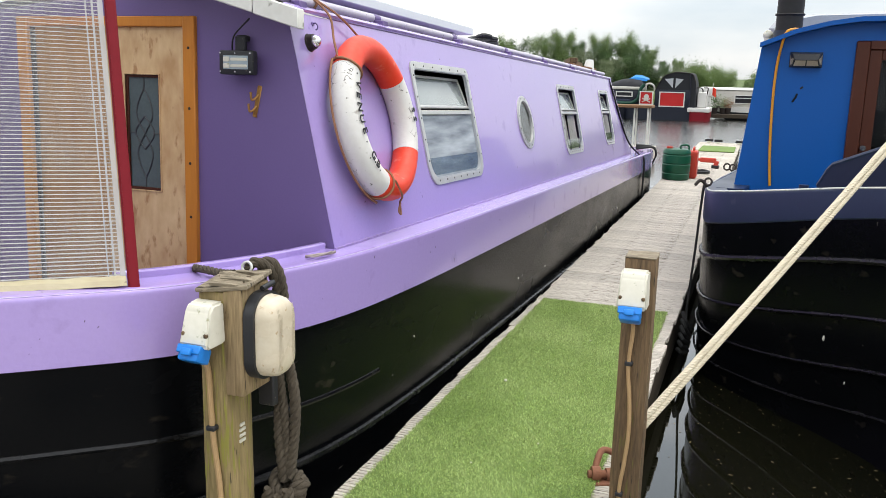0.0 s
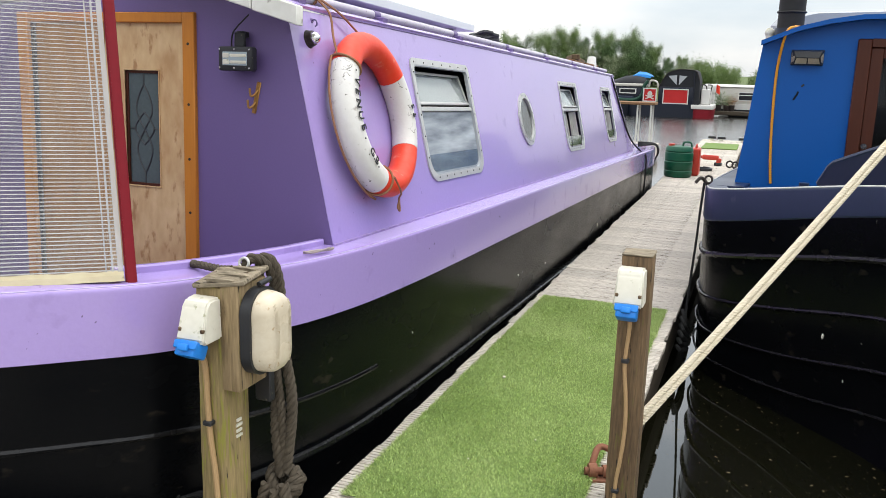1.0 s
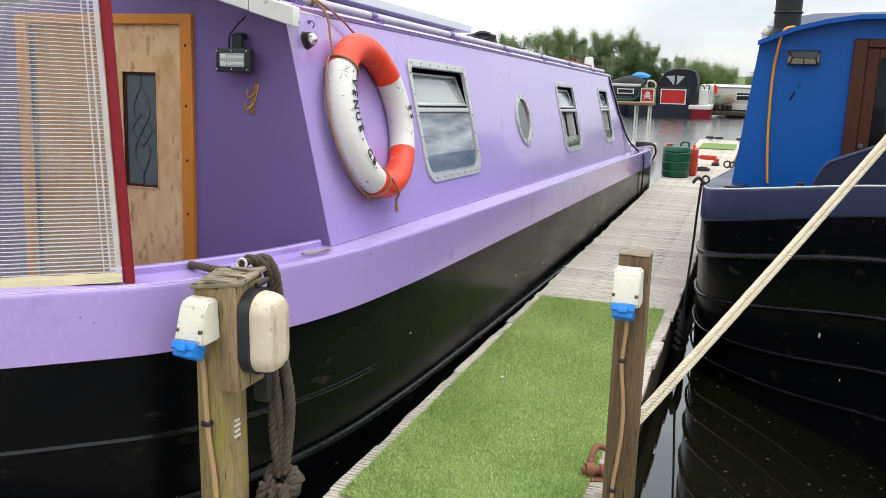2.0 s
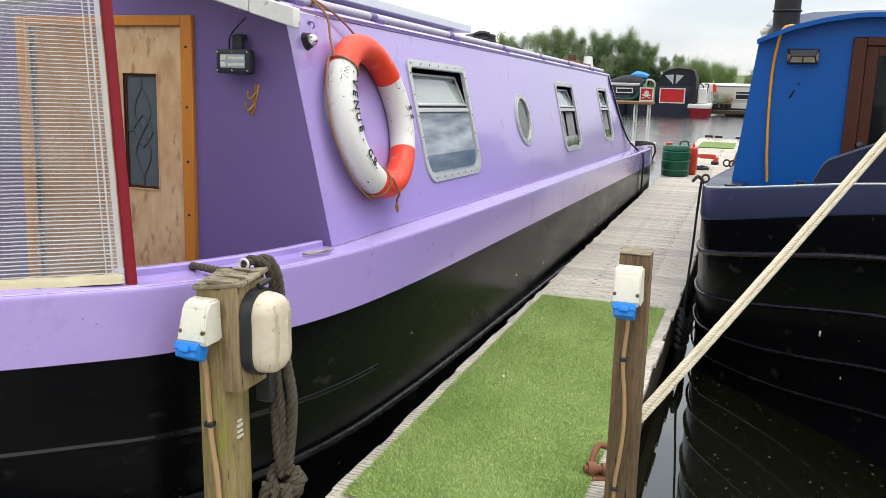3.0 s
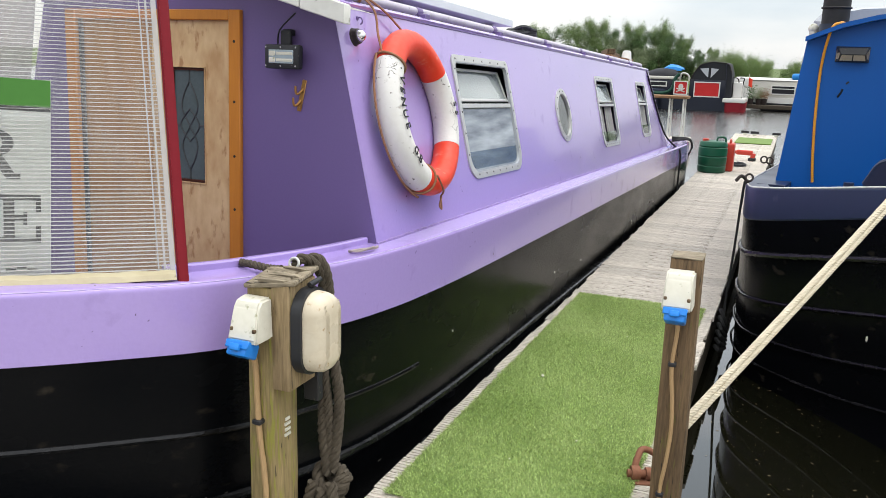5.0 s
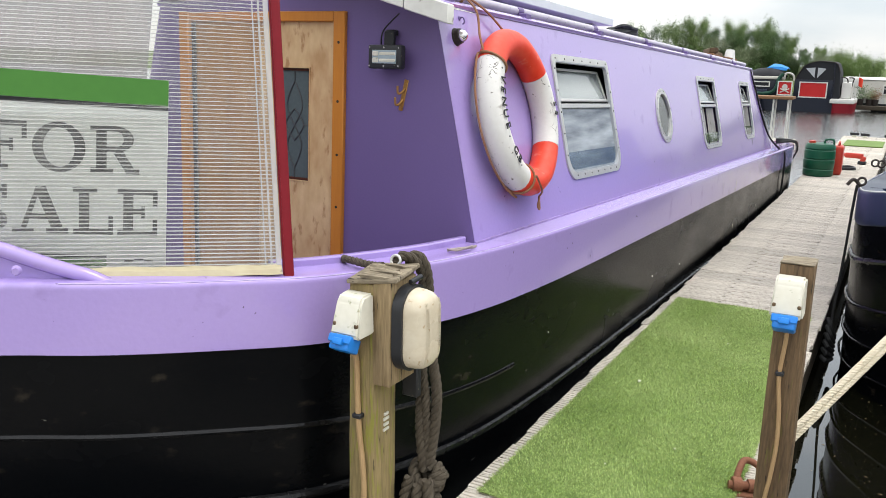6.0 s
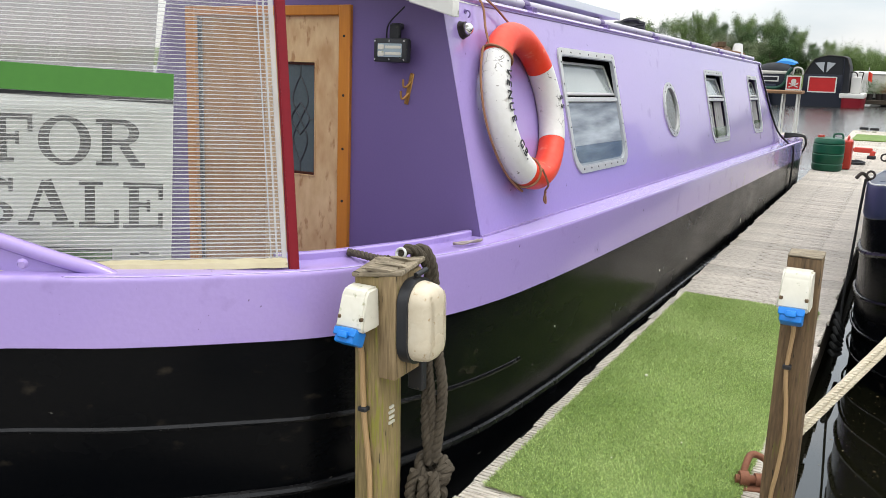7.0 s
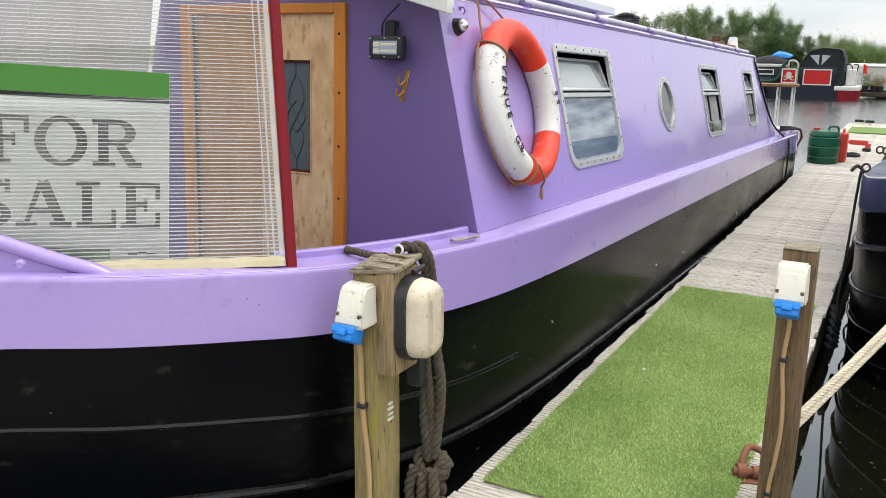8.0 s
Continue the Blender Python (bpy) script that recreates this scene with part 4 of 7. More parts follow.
part("door", boxed((DX0 + JW, CY0 + 0.004, DW0), (LX0 - 0.006, CY0 + 0.036, DW1 - 0.045), 0.002, 1), PLYPINK, boat, "bare pinkish plywood door leaf")
part("edge_strip", boxed((DX0 + JW + 0.012, CY0 - 0.012, DW0), (DX0 + JW + 0.034, CY0 + 0.003, DW1 - 0.045), 0.002, 1), DARKIN, boat)

# fittings on the bulkhead and cabin side
bm = bmesh.new()
bx0, bz0 = -0.725, 1.590
box(bm, (bx0, CY0 - 0.085, bz0), (bx0 + 0.165, CY0 - 0.045, bz0 + 0.10), 0.008, 2)
flood = solid("floodlight", bm, BLACKPLASTIC, "small black floodlight fixed to the purple bulkhead", "floodlight", TILT)
for i in range(6):
    part("fin", boxed((bx0 + 0.012 + 0.025 * i, CY0 - 0.047, bz0 + 0.008), (bx0 + 0.022 + 0.025 * i, CY0 - 0.020, bz0 + 0.092)), BLACKPLASTIC, flood, smooth=False)
bm = bmesh.new()
box(bm, (bx0 + 0.055, CY0 - 0.050, bz0 + 0.080), (bx0 + 0.105, CY0 - 0.030, bz0 + 0.16), 0.004, 1)
box(bm, (bx0 + 0.06, CY0 - 0.045, bz0 + 0.14), (bx0 + 0.10, CY0 - 0.0005, bz0 + 0.165), 0.004, 1)
part("bracket", bm, BLACKPLASTIC, flood)
bm = bmesh.new()
box(bm, (bx0 + 0.022, CY0 - 0.088, bz0 + 0.022), (bx0 + 0.143, CY0 - 0.084, bz0 + 0.078), 0.002, 1)
lens = part("lens", bm, material("lamp_lens", (0.35, 0.42, 0.45), 0.15, second=(0.25, 0.3, 0.33), bump=0.1), flood, "clear ribbed lens")
bm = bmesh.new()
for i in range(2):
    box(bm, (bx0 + 0.026, CY0 - 0.092, bz0 + 0.026 + 0.027 * i), (bx0 + 0.056, CY0 - 0.087, bz0 + 0.046 + 0.027 * i), 0.003, 1)
    box(bm, (bx0 + 0.060, CY0 - 0.091, bz0 + 0.030 + 0.027 * i), (bx0 + 0.140, CY0 - 0.087, bz0 + 0.042 + 0.027 * i), 0.003, 1)
part("reflector", bm, PLASTICW, flood, "white reflector cells")
bm = bmesh.new()
for x in (0.01, 0.082, 0.155):
    for z in (0.012, 0.088):
        cyl(bm, (bx0 + x, CY0 - 0.084, bz0 + z), (bx0 + x, CY0 - 0.089, bz0 + z), 0.004, seg=8)
tagged(part("screw", bm, CHROME, flood, "bright screw heads"), kind="stuff")
part("cable", tubed(smooth_path([(bx0 + 0.03, CY0 - 0.03, bz0 + 0.10), (bx0 + 0.06, CY0 - 0.06, bz0 + 0.16), (bx0 + 0.16, CY0 - 0.10, 1.815)], 8), 0.0035, 6), BLACKPLASTIC, flood)

bm = bmesh.new()
hx, hz = -0.590, 1.482
hk = Matrix.Translation((hx, CY0, hz)) @ Matrix.Rotation(radians(12), 4, "Y")
box(bm, (-0.011, -0.006, -0.068), (0.011, -0.0005, 0.068), 0.003, 1, hk)
for z in (0.03, -0.02):
    tube(bm, [hk @ p for p in smooth_path([(0, -0.004, z), (-0.004, -0.02, z - 0.02), (-0.012, -0.032, z - 0.024), (-0.02, -0.036, z + 0.006)], 5)], 0.005, 7)
for z in (0.055, -0.055):
    cyl(bm, hk @ Vector((0, -0.005, z)), hk @ Vector((0, -0.009, z)), 0.005, seg=8)
solid("coat_hook", bm, BRASS, "tarnished brass double hook screwed to the bulkhead", "hook", TILT)

fr = side_frame(2.240, 1.738)
bm = bmesh.new()
cyl(bm, fr @ Vector((0, 0, 0)), fr @ Vector((0, 0, 0.008)), 0.040, 0.036, 24)
cyl(bm, fr @ Vector((0, 0, 0.006)), fr @ Vector((0, 0, 0.026)), 0.036, 0.032, 20)
nav = solid("navigation_lamp", bm, DARKIRON, "small round chrome-hooded navigation lamp on the cabin side", "lamp", TILT)
bm = bmesh.new()
bmesh.ops.create_uvsphere(bm, u_segments=18, v_segments=10, radius=0.027, matrix=fr @ Matrix.Translation((0, 0, 0.028)))
part("hood", bm, CHROME, nav)

fr = side_frame(2.30, 1.81)
bm = bmesh.new()
tube(bm, [fr @ p for p in smooth_path([(0, 0.012, 0), (0, 0.012, 0.016), (0.002, 0, 0.022), (0.003, -0.012, 0.018), (0.0, -0.016, 0.010)], 5)], 0.0035, 6)
cyl(bm, fr @ Vector((0, 0.012, 0)), fr @ Vector((0, 0.012, 0.004)), 0.010, seg=10)
solid("small_hook", bm, PURPLE, "small purple painted hook on the cabin side", "hook", TILT)

# cratch: fluted sheet, red corner post, cream sill, white fascia
A, C = Vector((-0.374, 1.035, 0)), Vector((-1.085, 0.345, 0))
way = (C - A).normalized()
inward = Vector((-way.y, way.x, 0))
if inward.y < 0:
    inward = -inward
LEAN = 0.172


def screen_at(u, w, off=0.0):
    """u metres forward of the corner post along the sheet, height w, off metres inboard."""
    p = A + way * (u - 0.012 + 0.043 * (w - 0.91)) + inward * (off + LEAN * (w - 0.91))
    return Vector((p.x, p.y, w))


SL, S0, S1 = (C - A).length, 0.925, 1.80
cratch = thing("cratch_screen", "fluted milky plastic side screen with a dark red corner post", "screen", (-0.7, 0.7, 0.91), TILT)
for off in (0.0, 0.010):
    bm = bmesh.new()
    grid(bm, [[screen_at(u, w, off) for u in (0.03, SL * 0.5, SL)] for w in (S0, S1)])
    part("sheet", bm, HAZESHEET if off else SHEET, cratch, "milky clear plastic sheet", smooth=False)
# far sheet and its added aft return, greyed to hold back the bright sky
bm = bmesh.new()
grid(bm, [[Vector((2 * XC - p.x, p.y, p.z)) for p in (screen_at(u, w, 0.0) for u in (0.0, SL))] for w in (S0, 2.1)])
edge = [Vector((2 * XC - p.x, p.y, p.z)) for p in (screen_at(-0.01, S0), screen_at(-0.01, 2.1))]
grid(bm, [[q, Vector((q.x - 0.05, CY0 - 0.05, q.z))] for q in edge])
part("far_sheet", bm, FARSHEET, cratch, "plastic sheet on the boat's far side, greyed to dim the view", smooth=False)
bm = bmesh.new()
nf = 74
for i in range(nf):
    w = S0 + 0.006 + (S1 - S0 - 0.01) * i / (nf - 1)
    p = [screen_at(0.03, w - 0.0010, 0.0008), screen_at(SL, w - 0.0010, 0.0008), screen_at(SL, w + 0.0010, 0.0008), screen_at(0.03, w + 0.0010, 0.0008)]
    q = [screen_at(0.03, w - 0.0010, 0.0092), screen_at(SL, w - 0.0010, 0.0092), screen_at(SL, w + 0.0010, 0.0092), screen_at(0.03, w + 0.0010, 0.0092)]
    a, b = [bm.verts.new(x) for x in p], [bm.verts.new(x) for x in q]
    bm.faces.new(a)
    bm.faces.new(b[::-1])
    for k in range(4):
        bm.faces.new((a[k], a[(k + 1) % 4], b[(k + 1) % 4], b[k]))
tagged(part("flute", bm, FLUTE, cratch, "milky horizontal flutes inside the sheet", smooth=False), kind="stuff")
bm = bmesh.new()
for u0, u1, d in ((0.018, 0.034, 0.004), (0.046, 0.052, 0.002), (0.066, 0.070, 0.002)):
    p = [screen_at(u0, S0, -d), screen_at(u1, S0, -d), screen_at(u1, S0, 0.012), screen_at(u0, S0, 0.012)]
    q = [screen_at(u0, S1, -d), screen_at(u1, S1, -d), screen_at(u1, S1, 0.012), screen_at(u0, S1, 0.012)]
    grid(bm, [p, q], close=True)
part("edge_channel", bm, CHANNEL, cratch, "clear plastic edge channel", smooth=False)
bm = bmesh.new()
ps = [screen_at(u, 0.90, o) for u, o in ((0.014, -0.014), (0.014, 0.024), (-0.020, 0.024), (-0.020, -0.014))]
qs = [screen_at(u, 1.83, o) for u, o in ((0.014, -0.014), (0.014, 0.024), (-0.020, 0.024), (-0.020, -0.014))]
v = grid(bm, [ps, qs], close=True)
bm.faces.new(v[0])
bm.faces.new(v[1][::-1])
bmesh.ops.bevel(bm, geom=bm.edges[:], offset=0.005, segments=2, affect="EDGES")
part("corner_post", bm, REDPAINT, cratch, "dark red painted corner post")
bm = bmesh.new()
v = grid(bm, [[screen_at(u, w, o) for o, w in ((-0.028, 0.915), (-0.022, 0.932), (0.0, 0.940), (0.03, 0.935), (0.04, 0.915))] for u in [0.018 + (SL - 0.02) * i / 40 for i in range(41)]])
for r in v:
    for q in r:
        q.co.z += 0.004 * noise.noise(q.co * 25)
part("sill", bm, CREAM, cratch, "cracked cream sealant sill")

bm = bmesh.new()
for x0, x1, dz in ((-0.268, -0.472, 0.0), (-0.476, -0.86, 0.003)):
    lo = [(x0, 1.765 + 0.28 * (-0.268 - x0) + dz), (x1, 1.765 + 0.28 * (-0.268 - x1) + dz)]
    vs = []
    for yy in (1.88, 1.93):
        vs.append([bm.verts.new(p) for p in ((lo[0][0], yy, lo[0][1]), (lo[1][0], yy, lo[1][1]), (lo[1][0], yy, lo[1][1] + 0.075), (lo[0][0], yy, lo[0][1] + 0.075))])
    bm.faces.new(vs[0])
    bm.faces.new(vs[1][::-1])
    for k in range(4):
        bm.faces.new((vs[0][k], vs[0][(k + 1) % 4], vs[1][(k + 1) % 4], vs[1][k]))
bmesh.ops.bevel(bm, geom=bm.edges[:], offset=0.004, segments=1, affect="EDGES")
fascia = solid("fascia_board", bm, WHITE, "flaking white fascia boards above the fore bulkhead", "board", TILT)
bm = bmesh.new()
grid(bm, [[(-0.30, yy, 1.83), (-0.60, yy, 1.905), (XC, yy, 2.0)] for yy in (1.93, 2.2)])
bmesh.ops.solidify(bm, geom=bm.faces[:], thickness=0.01)
part("backing_board", bm, WHITE, fascia, smooth=False)

# handrail on the roof edge
RX, RW = -0.522, 1.925
RAIL_FEET = (2.25, 3.1, 4.3, 5.5, 6.7, 7.9, 9.1)
bm = bmesh.new()
tube(bm, [Vector((RX, 1.9, RW)), Vector((RX, 6, RW)), Vector((RX, 10.0, RW))], 0.022, 12)
rail = part("handrail", bm, RAILPAINT, boat, "worn white tubular handrail")
part("roof_edge", boxed((-0.478, 2.08, 1.868), (-0.452, 10.2, 1.886), 0.005, 2), RAILPAINT, boat, "worn pale flat roof edge strip")
# dark strip paints the shadow and dirt in the gap below the rail
part("rail_gap_shade", tubed([Vector((-0.494, 2.08, 1.893)), Vector((-0.494, 6, 1.893)), Vector((-0.494, 10.2, 1.893))], 0.009, 6), DARKIRON, boat, "dark strip for the shaded, dirty gap under the rail")
part("under_edge_line", tubed([Vector((side_x(1.862) + 0.002, 2.1, 1.862)), Vector((side_x(1.862) + 0.002, 6, 1.862)), Vector((side_x(1.862) + 0.002, 10.25, 1.862))], 0.004, 6), PURPLE, boat, "thin dark purple line under the roof edge strip")
for y in RAIL_FEET:
    bm = bmesh.new()
    box(bm, (RX - 0.012, y - 0.03, 1.86), (RX + 0.066, y + 0.03, RW - 0.012), 0.004, 1)
    cyl(bm, (RX, y - 0.034, RW), (RX, y + 0.034, RW), 0.024, seg=12)
    part("bracket", bm, PURPLE, rail, "purple rail bracket")

part("weld_bead", tubed([Vector((-0.211, y0, 0.878 + 0.0015 * math.sin(y0 * 40))) for y0 in [2.1 + 0.06 * k for k in range(144)]], 0.006, 6), material("rough_lilac_bead", (0.36, 0.25, 0.60), 0.5, second=(0.22, 0.17, 0.30), grain=60, patch=14, amount=0.9, bump=0.3), boat, "rough sealant bead along the cabin foot")
# bird droppings dried on the hull
bm = bmesh.new()
for y, w, r in ((7.63, 0.264, 0.013), (4.6, 0.30, 0.004), (2.7, 0.36, 0.003), (5.4, 0.25, 0.004), (9.0, 0.33, 0.007)):
    slab(bm, [(r * math.cos(a) * (0.6 + 0.3 * math.sin(3 * a)), 1.8 * r * math.sin(a)) for a in [2 * math.pi * k / 10 for k in range(10)]], -0.002, 0.003, Matrix.Translation((lerp_table(EDGE, y) + 0.001 - 0.012 * (w < 0.6) + 0.010, y, w)) @ Matrix(((0, 0, 1), (1, 0, 0), (0, 1, 0))).to_4x4())
tagged(part("dropping", bm, PLASTICW, boat, "dried white bird droppings", smooth=False), kind="stuff")

# cleat lying on the side deck near the bulkhead
bm = bmesh.new()
tube(bm, smooth_path([(-0.20, 1.83, 0.89), (-0.17, 1.88, 0.893), (-0.15, 1.95, 0.89), (-0.155, 1.99, 0.889)], 5), 0.006, 8)
tube(bm, smooth_path([(-0.20, 1.83, 0.894), (-0.16, 1.84, 0.893), (-0.15, 1.95, 0.896)], 5), 0.004, 8)
solid("deck_ring", bm, material("tarnished_fitting", (0.34, 0.29, 0.27), 0.5, second=(0.18, 0.14, 0.12), metal=0.3, bump=0.2), "small worn grey metal deck fitting on the side deck", "deck fitting", TILT)

# ---- the life ring ----
RC_Y, RC_W, RMAJ, RMIN = 2.620, 1.400, 0.327, 0.069
ring_m = TILT @ side_frame(RC_Y, RC_W) @ Matrix.Translation((0, 0, 0.072)) @ Matrix.Rotation(radians(2.0), 4, "Y")
lifebuoy = new("life_ring")
lifebuoy.matrix_basis = ring_m
tagged(lifebuoy, "worn white and orange-red life ring hung on the cabin side", "life ring")


def swell(a):
    """The old ring is slimmer on one side."""
    return 0.935 - 0.065 * math.cos(a)


def torus_piece(a0, a1, rmin=RMIN, n=26, seg=20):
    bm = bmesh.new()
    rows = []
    for i in range(n + 1):
        a = radians(a0 + (a1 - a0) * i / n)
        dent = swell(a) + 0.012 * math.sin(a * 5) + 0.008 * math.sin(a * 11)
        rows.append([Vector(((RMAJ + rmin * dent * math.cos(f)) * math.cos(a), (RMAJ + rmin * dent * math.cos(f)) * math.sin(a), 0.95 * rmin * math.sin(f))) for f in [2 * math.pi * k / seg for k in range(seg)]])
    v = grid(bm, rows, close=True)
    bm.faces.new(v[0])
    bm.faces.new(v[-1][::-1])
    return bm


for a0, a1, mat, lab in ((35, 139, RINGRED, "orange-red vinyl quarter"), (139.3, 244, RINGWHITE, "cracked white vinyl quarter"), (244.3, 328, RINGRED, "orange-red vinyl quarter"), (328.3, 394.7, RINGWHITE, "cracked white vinyl quarter")):
    part("segment", torus_piece(a0, a1), mat, lifebuoy, lab)


def on_ring(theta, phi, r=RMIN + 0.001):
    t, f = radians(theta), radians(phi)
    r *= swell(t)
    n = Vector((math.cos(f) * math.cos(t), math.cos(f) * math.sin(t), math.sin(f)))
    p = Vector(((RMAJ + r * math.cos(f)) * math.cos(t), (RMAJ + r * math.cos(f)) * math.sin(t), 0.95 * (RMIN + 0.001) * math.sin(f)))
    right = Vector((-math.sin(t), math.cos(t), 0))
    up = n.cross(right)
    return Matrix.Translation(p + n * 0.0032) @ Matrix((right, up, n)).transposed().to_4x4()


for i, ch in enumerate("VENUE"):
    letters("letter", ch, 0.058, INK, on_ring(155 + i * 9.0, 87), lifebuoy, bold=0.0008)
for angle, ch in ((147, "."), (199, "."), (212, "G"), (216.5, "."), (220.5, "B"), (225, ".")):
    letters("letter", ch, 0.054, INK, on_ring(angle, 87), lifebuoy, bold=0.0008)
for i, ch in enumerate("SS"):
    letters("letter", ch, 0.054, INK, on_ring(358 + i * 8.0, 90), lifebuoy, bold=0.0008)
# cord round the ring and up to the handrail
cord = [Vector(((RMAJ + 0.078) * math.cos(radians(a)), (RMAJ + 0.078) * math.sin(radians(a)), -0.03)) for a in range(138, 258, 6)]
part("grab_line", tubed(cord, 0.0055, 6), THINROPE, lifebuoy, "brown grab line")
for a in (137, 247):
    bm = bmesh.new()
    t = radians(a)
    tube(bm, [Vector(((RMAJ + 0.073 * math.cos(f)) * math.cos(t + 0.05 * math.sin(f)), (RMAJ + 0.073 * math.cos(f)) * math.sin(t + 0.05 * math.sin(f)), 0.070 * math.sin(f))) for f in [2 * math.pi * k / 24 for k in range(24)]], 0.006, 6, True)
    part("lashing", bm, THINROPE, lifebuoy, "brown cord lashing")
b0 = lambda v: ring_m.inverted() @ (TILT @ Vector(v))
bm = bmesh.new()
tube(bm, smooth_path([b0((RX, 2.42, RW + 0.03)), b0((-0.428, 2.43, 1.87)), b0((-0.385, 2.40, 1.75)), Vector((-0.33, 0.20, 0.02))], 8), 0.0055, 6)
tube(bm, smooth_path([b0((RX, 2.42, RW + 0.03)), b0((-0.430, 2.52, 1.88)), b0((-0.405, 2.68, 1.80)), Vector((0.10, 0.365, -0.02))], 8), 0.0055, 6)
tube(bm, smooth_path([b0((RX - 0.04, 2.40, RW - 0.01)), b0((RX, 2.41, RW + 0.028)), b0((RX + 0.03, 2.43, RW)), b0((RX, 2.43, RW - 0.03)), b0((RX - 0.02, 2.44, RW + 0.02))], 6), 0.006, 6)
part("hanging_cord", bm, THINROPE, lifebuoy, "brown hanging cord")
bm = bmesh.new()
tube(bm, smooth_path([Vector((-0.14, -0.30, 0.09)), Vector((-0.02, -0.375, 0.06)), Vector((0.06, -0.405, 0.01)), Vector((0.075, -0.44, 0.0)), Vector((0.065, -0.465, 0.0)), Vector((0.05, -0.445, 0.0)), Vector((0.065, -0.41, 0.01))], 7), 0.005, 6)
part("loose_loop", bm, THINROPE, lifebuoy, "loose cord loop")

# ---- sale board behind the screen ----
sb = Matrix.Translation(screen_at(0.648, 1.136, 0.055)) @ Matrix((-way, Vector((0, 0, 1)), -inward)).transposed().to_4x4() @ Matrix.Rotation(radians(-2.2), 4, "Z")
BWID, BH0, BH1 = 0.60, -0.30, 0.365
sale = new("sale_board")
sale.matrix_basis = TILT @ sb @ Matrix.Diagonal((1.06, 1.06, 1, 1))
tagged(sale, "white and green for sale board standing behind the plastic screen", "sign")
part("board", boxed((-BWID / 2, BH0, -0.004), (0.268, BH1, 0.0), 0.001, 1), SIGNWHITE, sale, "white board", smooth=False)
part("header", boxed((-BWID / 2, BH1 - 0.075, 0.0005), (0.268, BH1, 0.003)), SIGNGREEN, sale, "green header band", smooth=False)
part("rule", boxed((-BWID / 2, BH1 - 0.088, 0.0005), (0.268, BH1 - 0.076, 0.003)), GREYINK, sale, smooth=False)
part("footer", boxed((-BWID / 2, BH0, 0.0005), (0.10, -0.17, 0.003)), SIGNGREEN, sale, "green footer band", smooth=False)
part("rule", boxed((-BWID / 2, -0.168, 0.0005), (0.10, -0.16, 0.003)), GREYINK, sale, smooth=False)
bm = bmesh.new()
for i in range(9):
    box(bm, (0.125 + 0.015 * i, -0.215, 0.0005), (0.136 + 0.015 * i, -0.197, 0.002))
for i in range(3):
    box(bm, (0.15 + 0.028 * i, -0.180 + 0.006 * (i % 2), 0.0005), (0.176 + 0.028 * i, -0.174 + 0.006 * (i % 2), 0.002))
part("small_print", bm, GREYINK, sale, "unreadable small dark lettering", smooth=False)


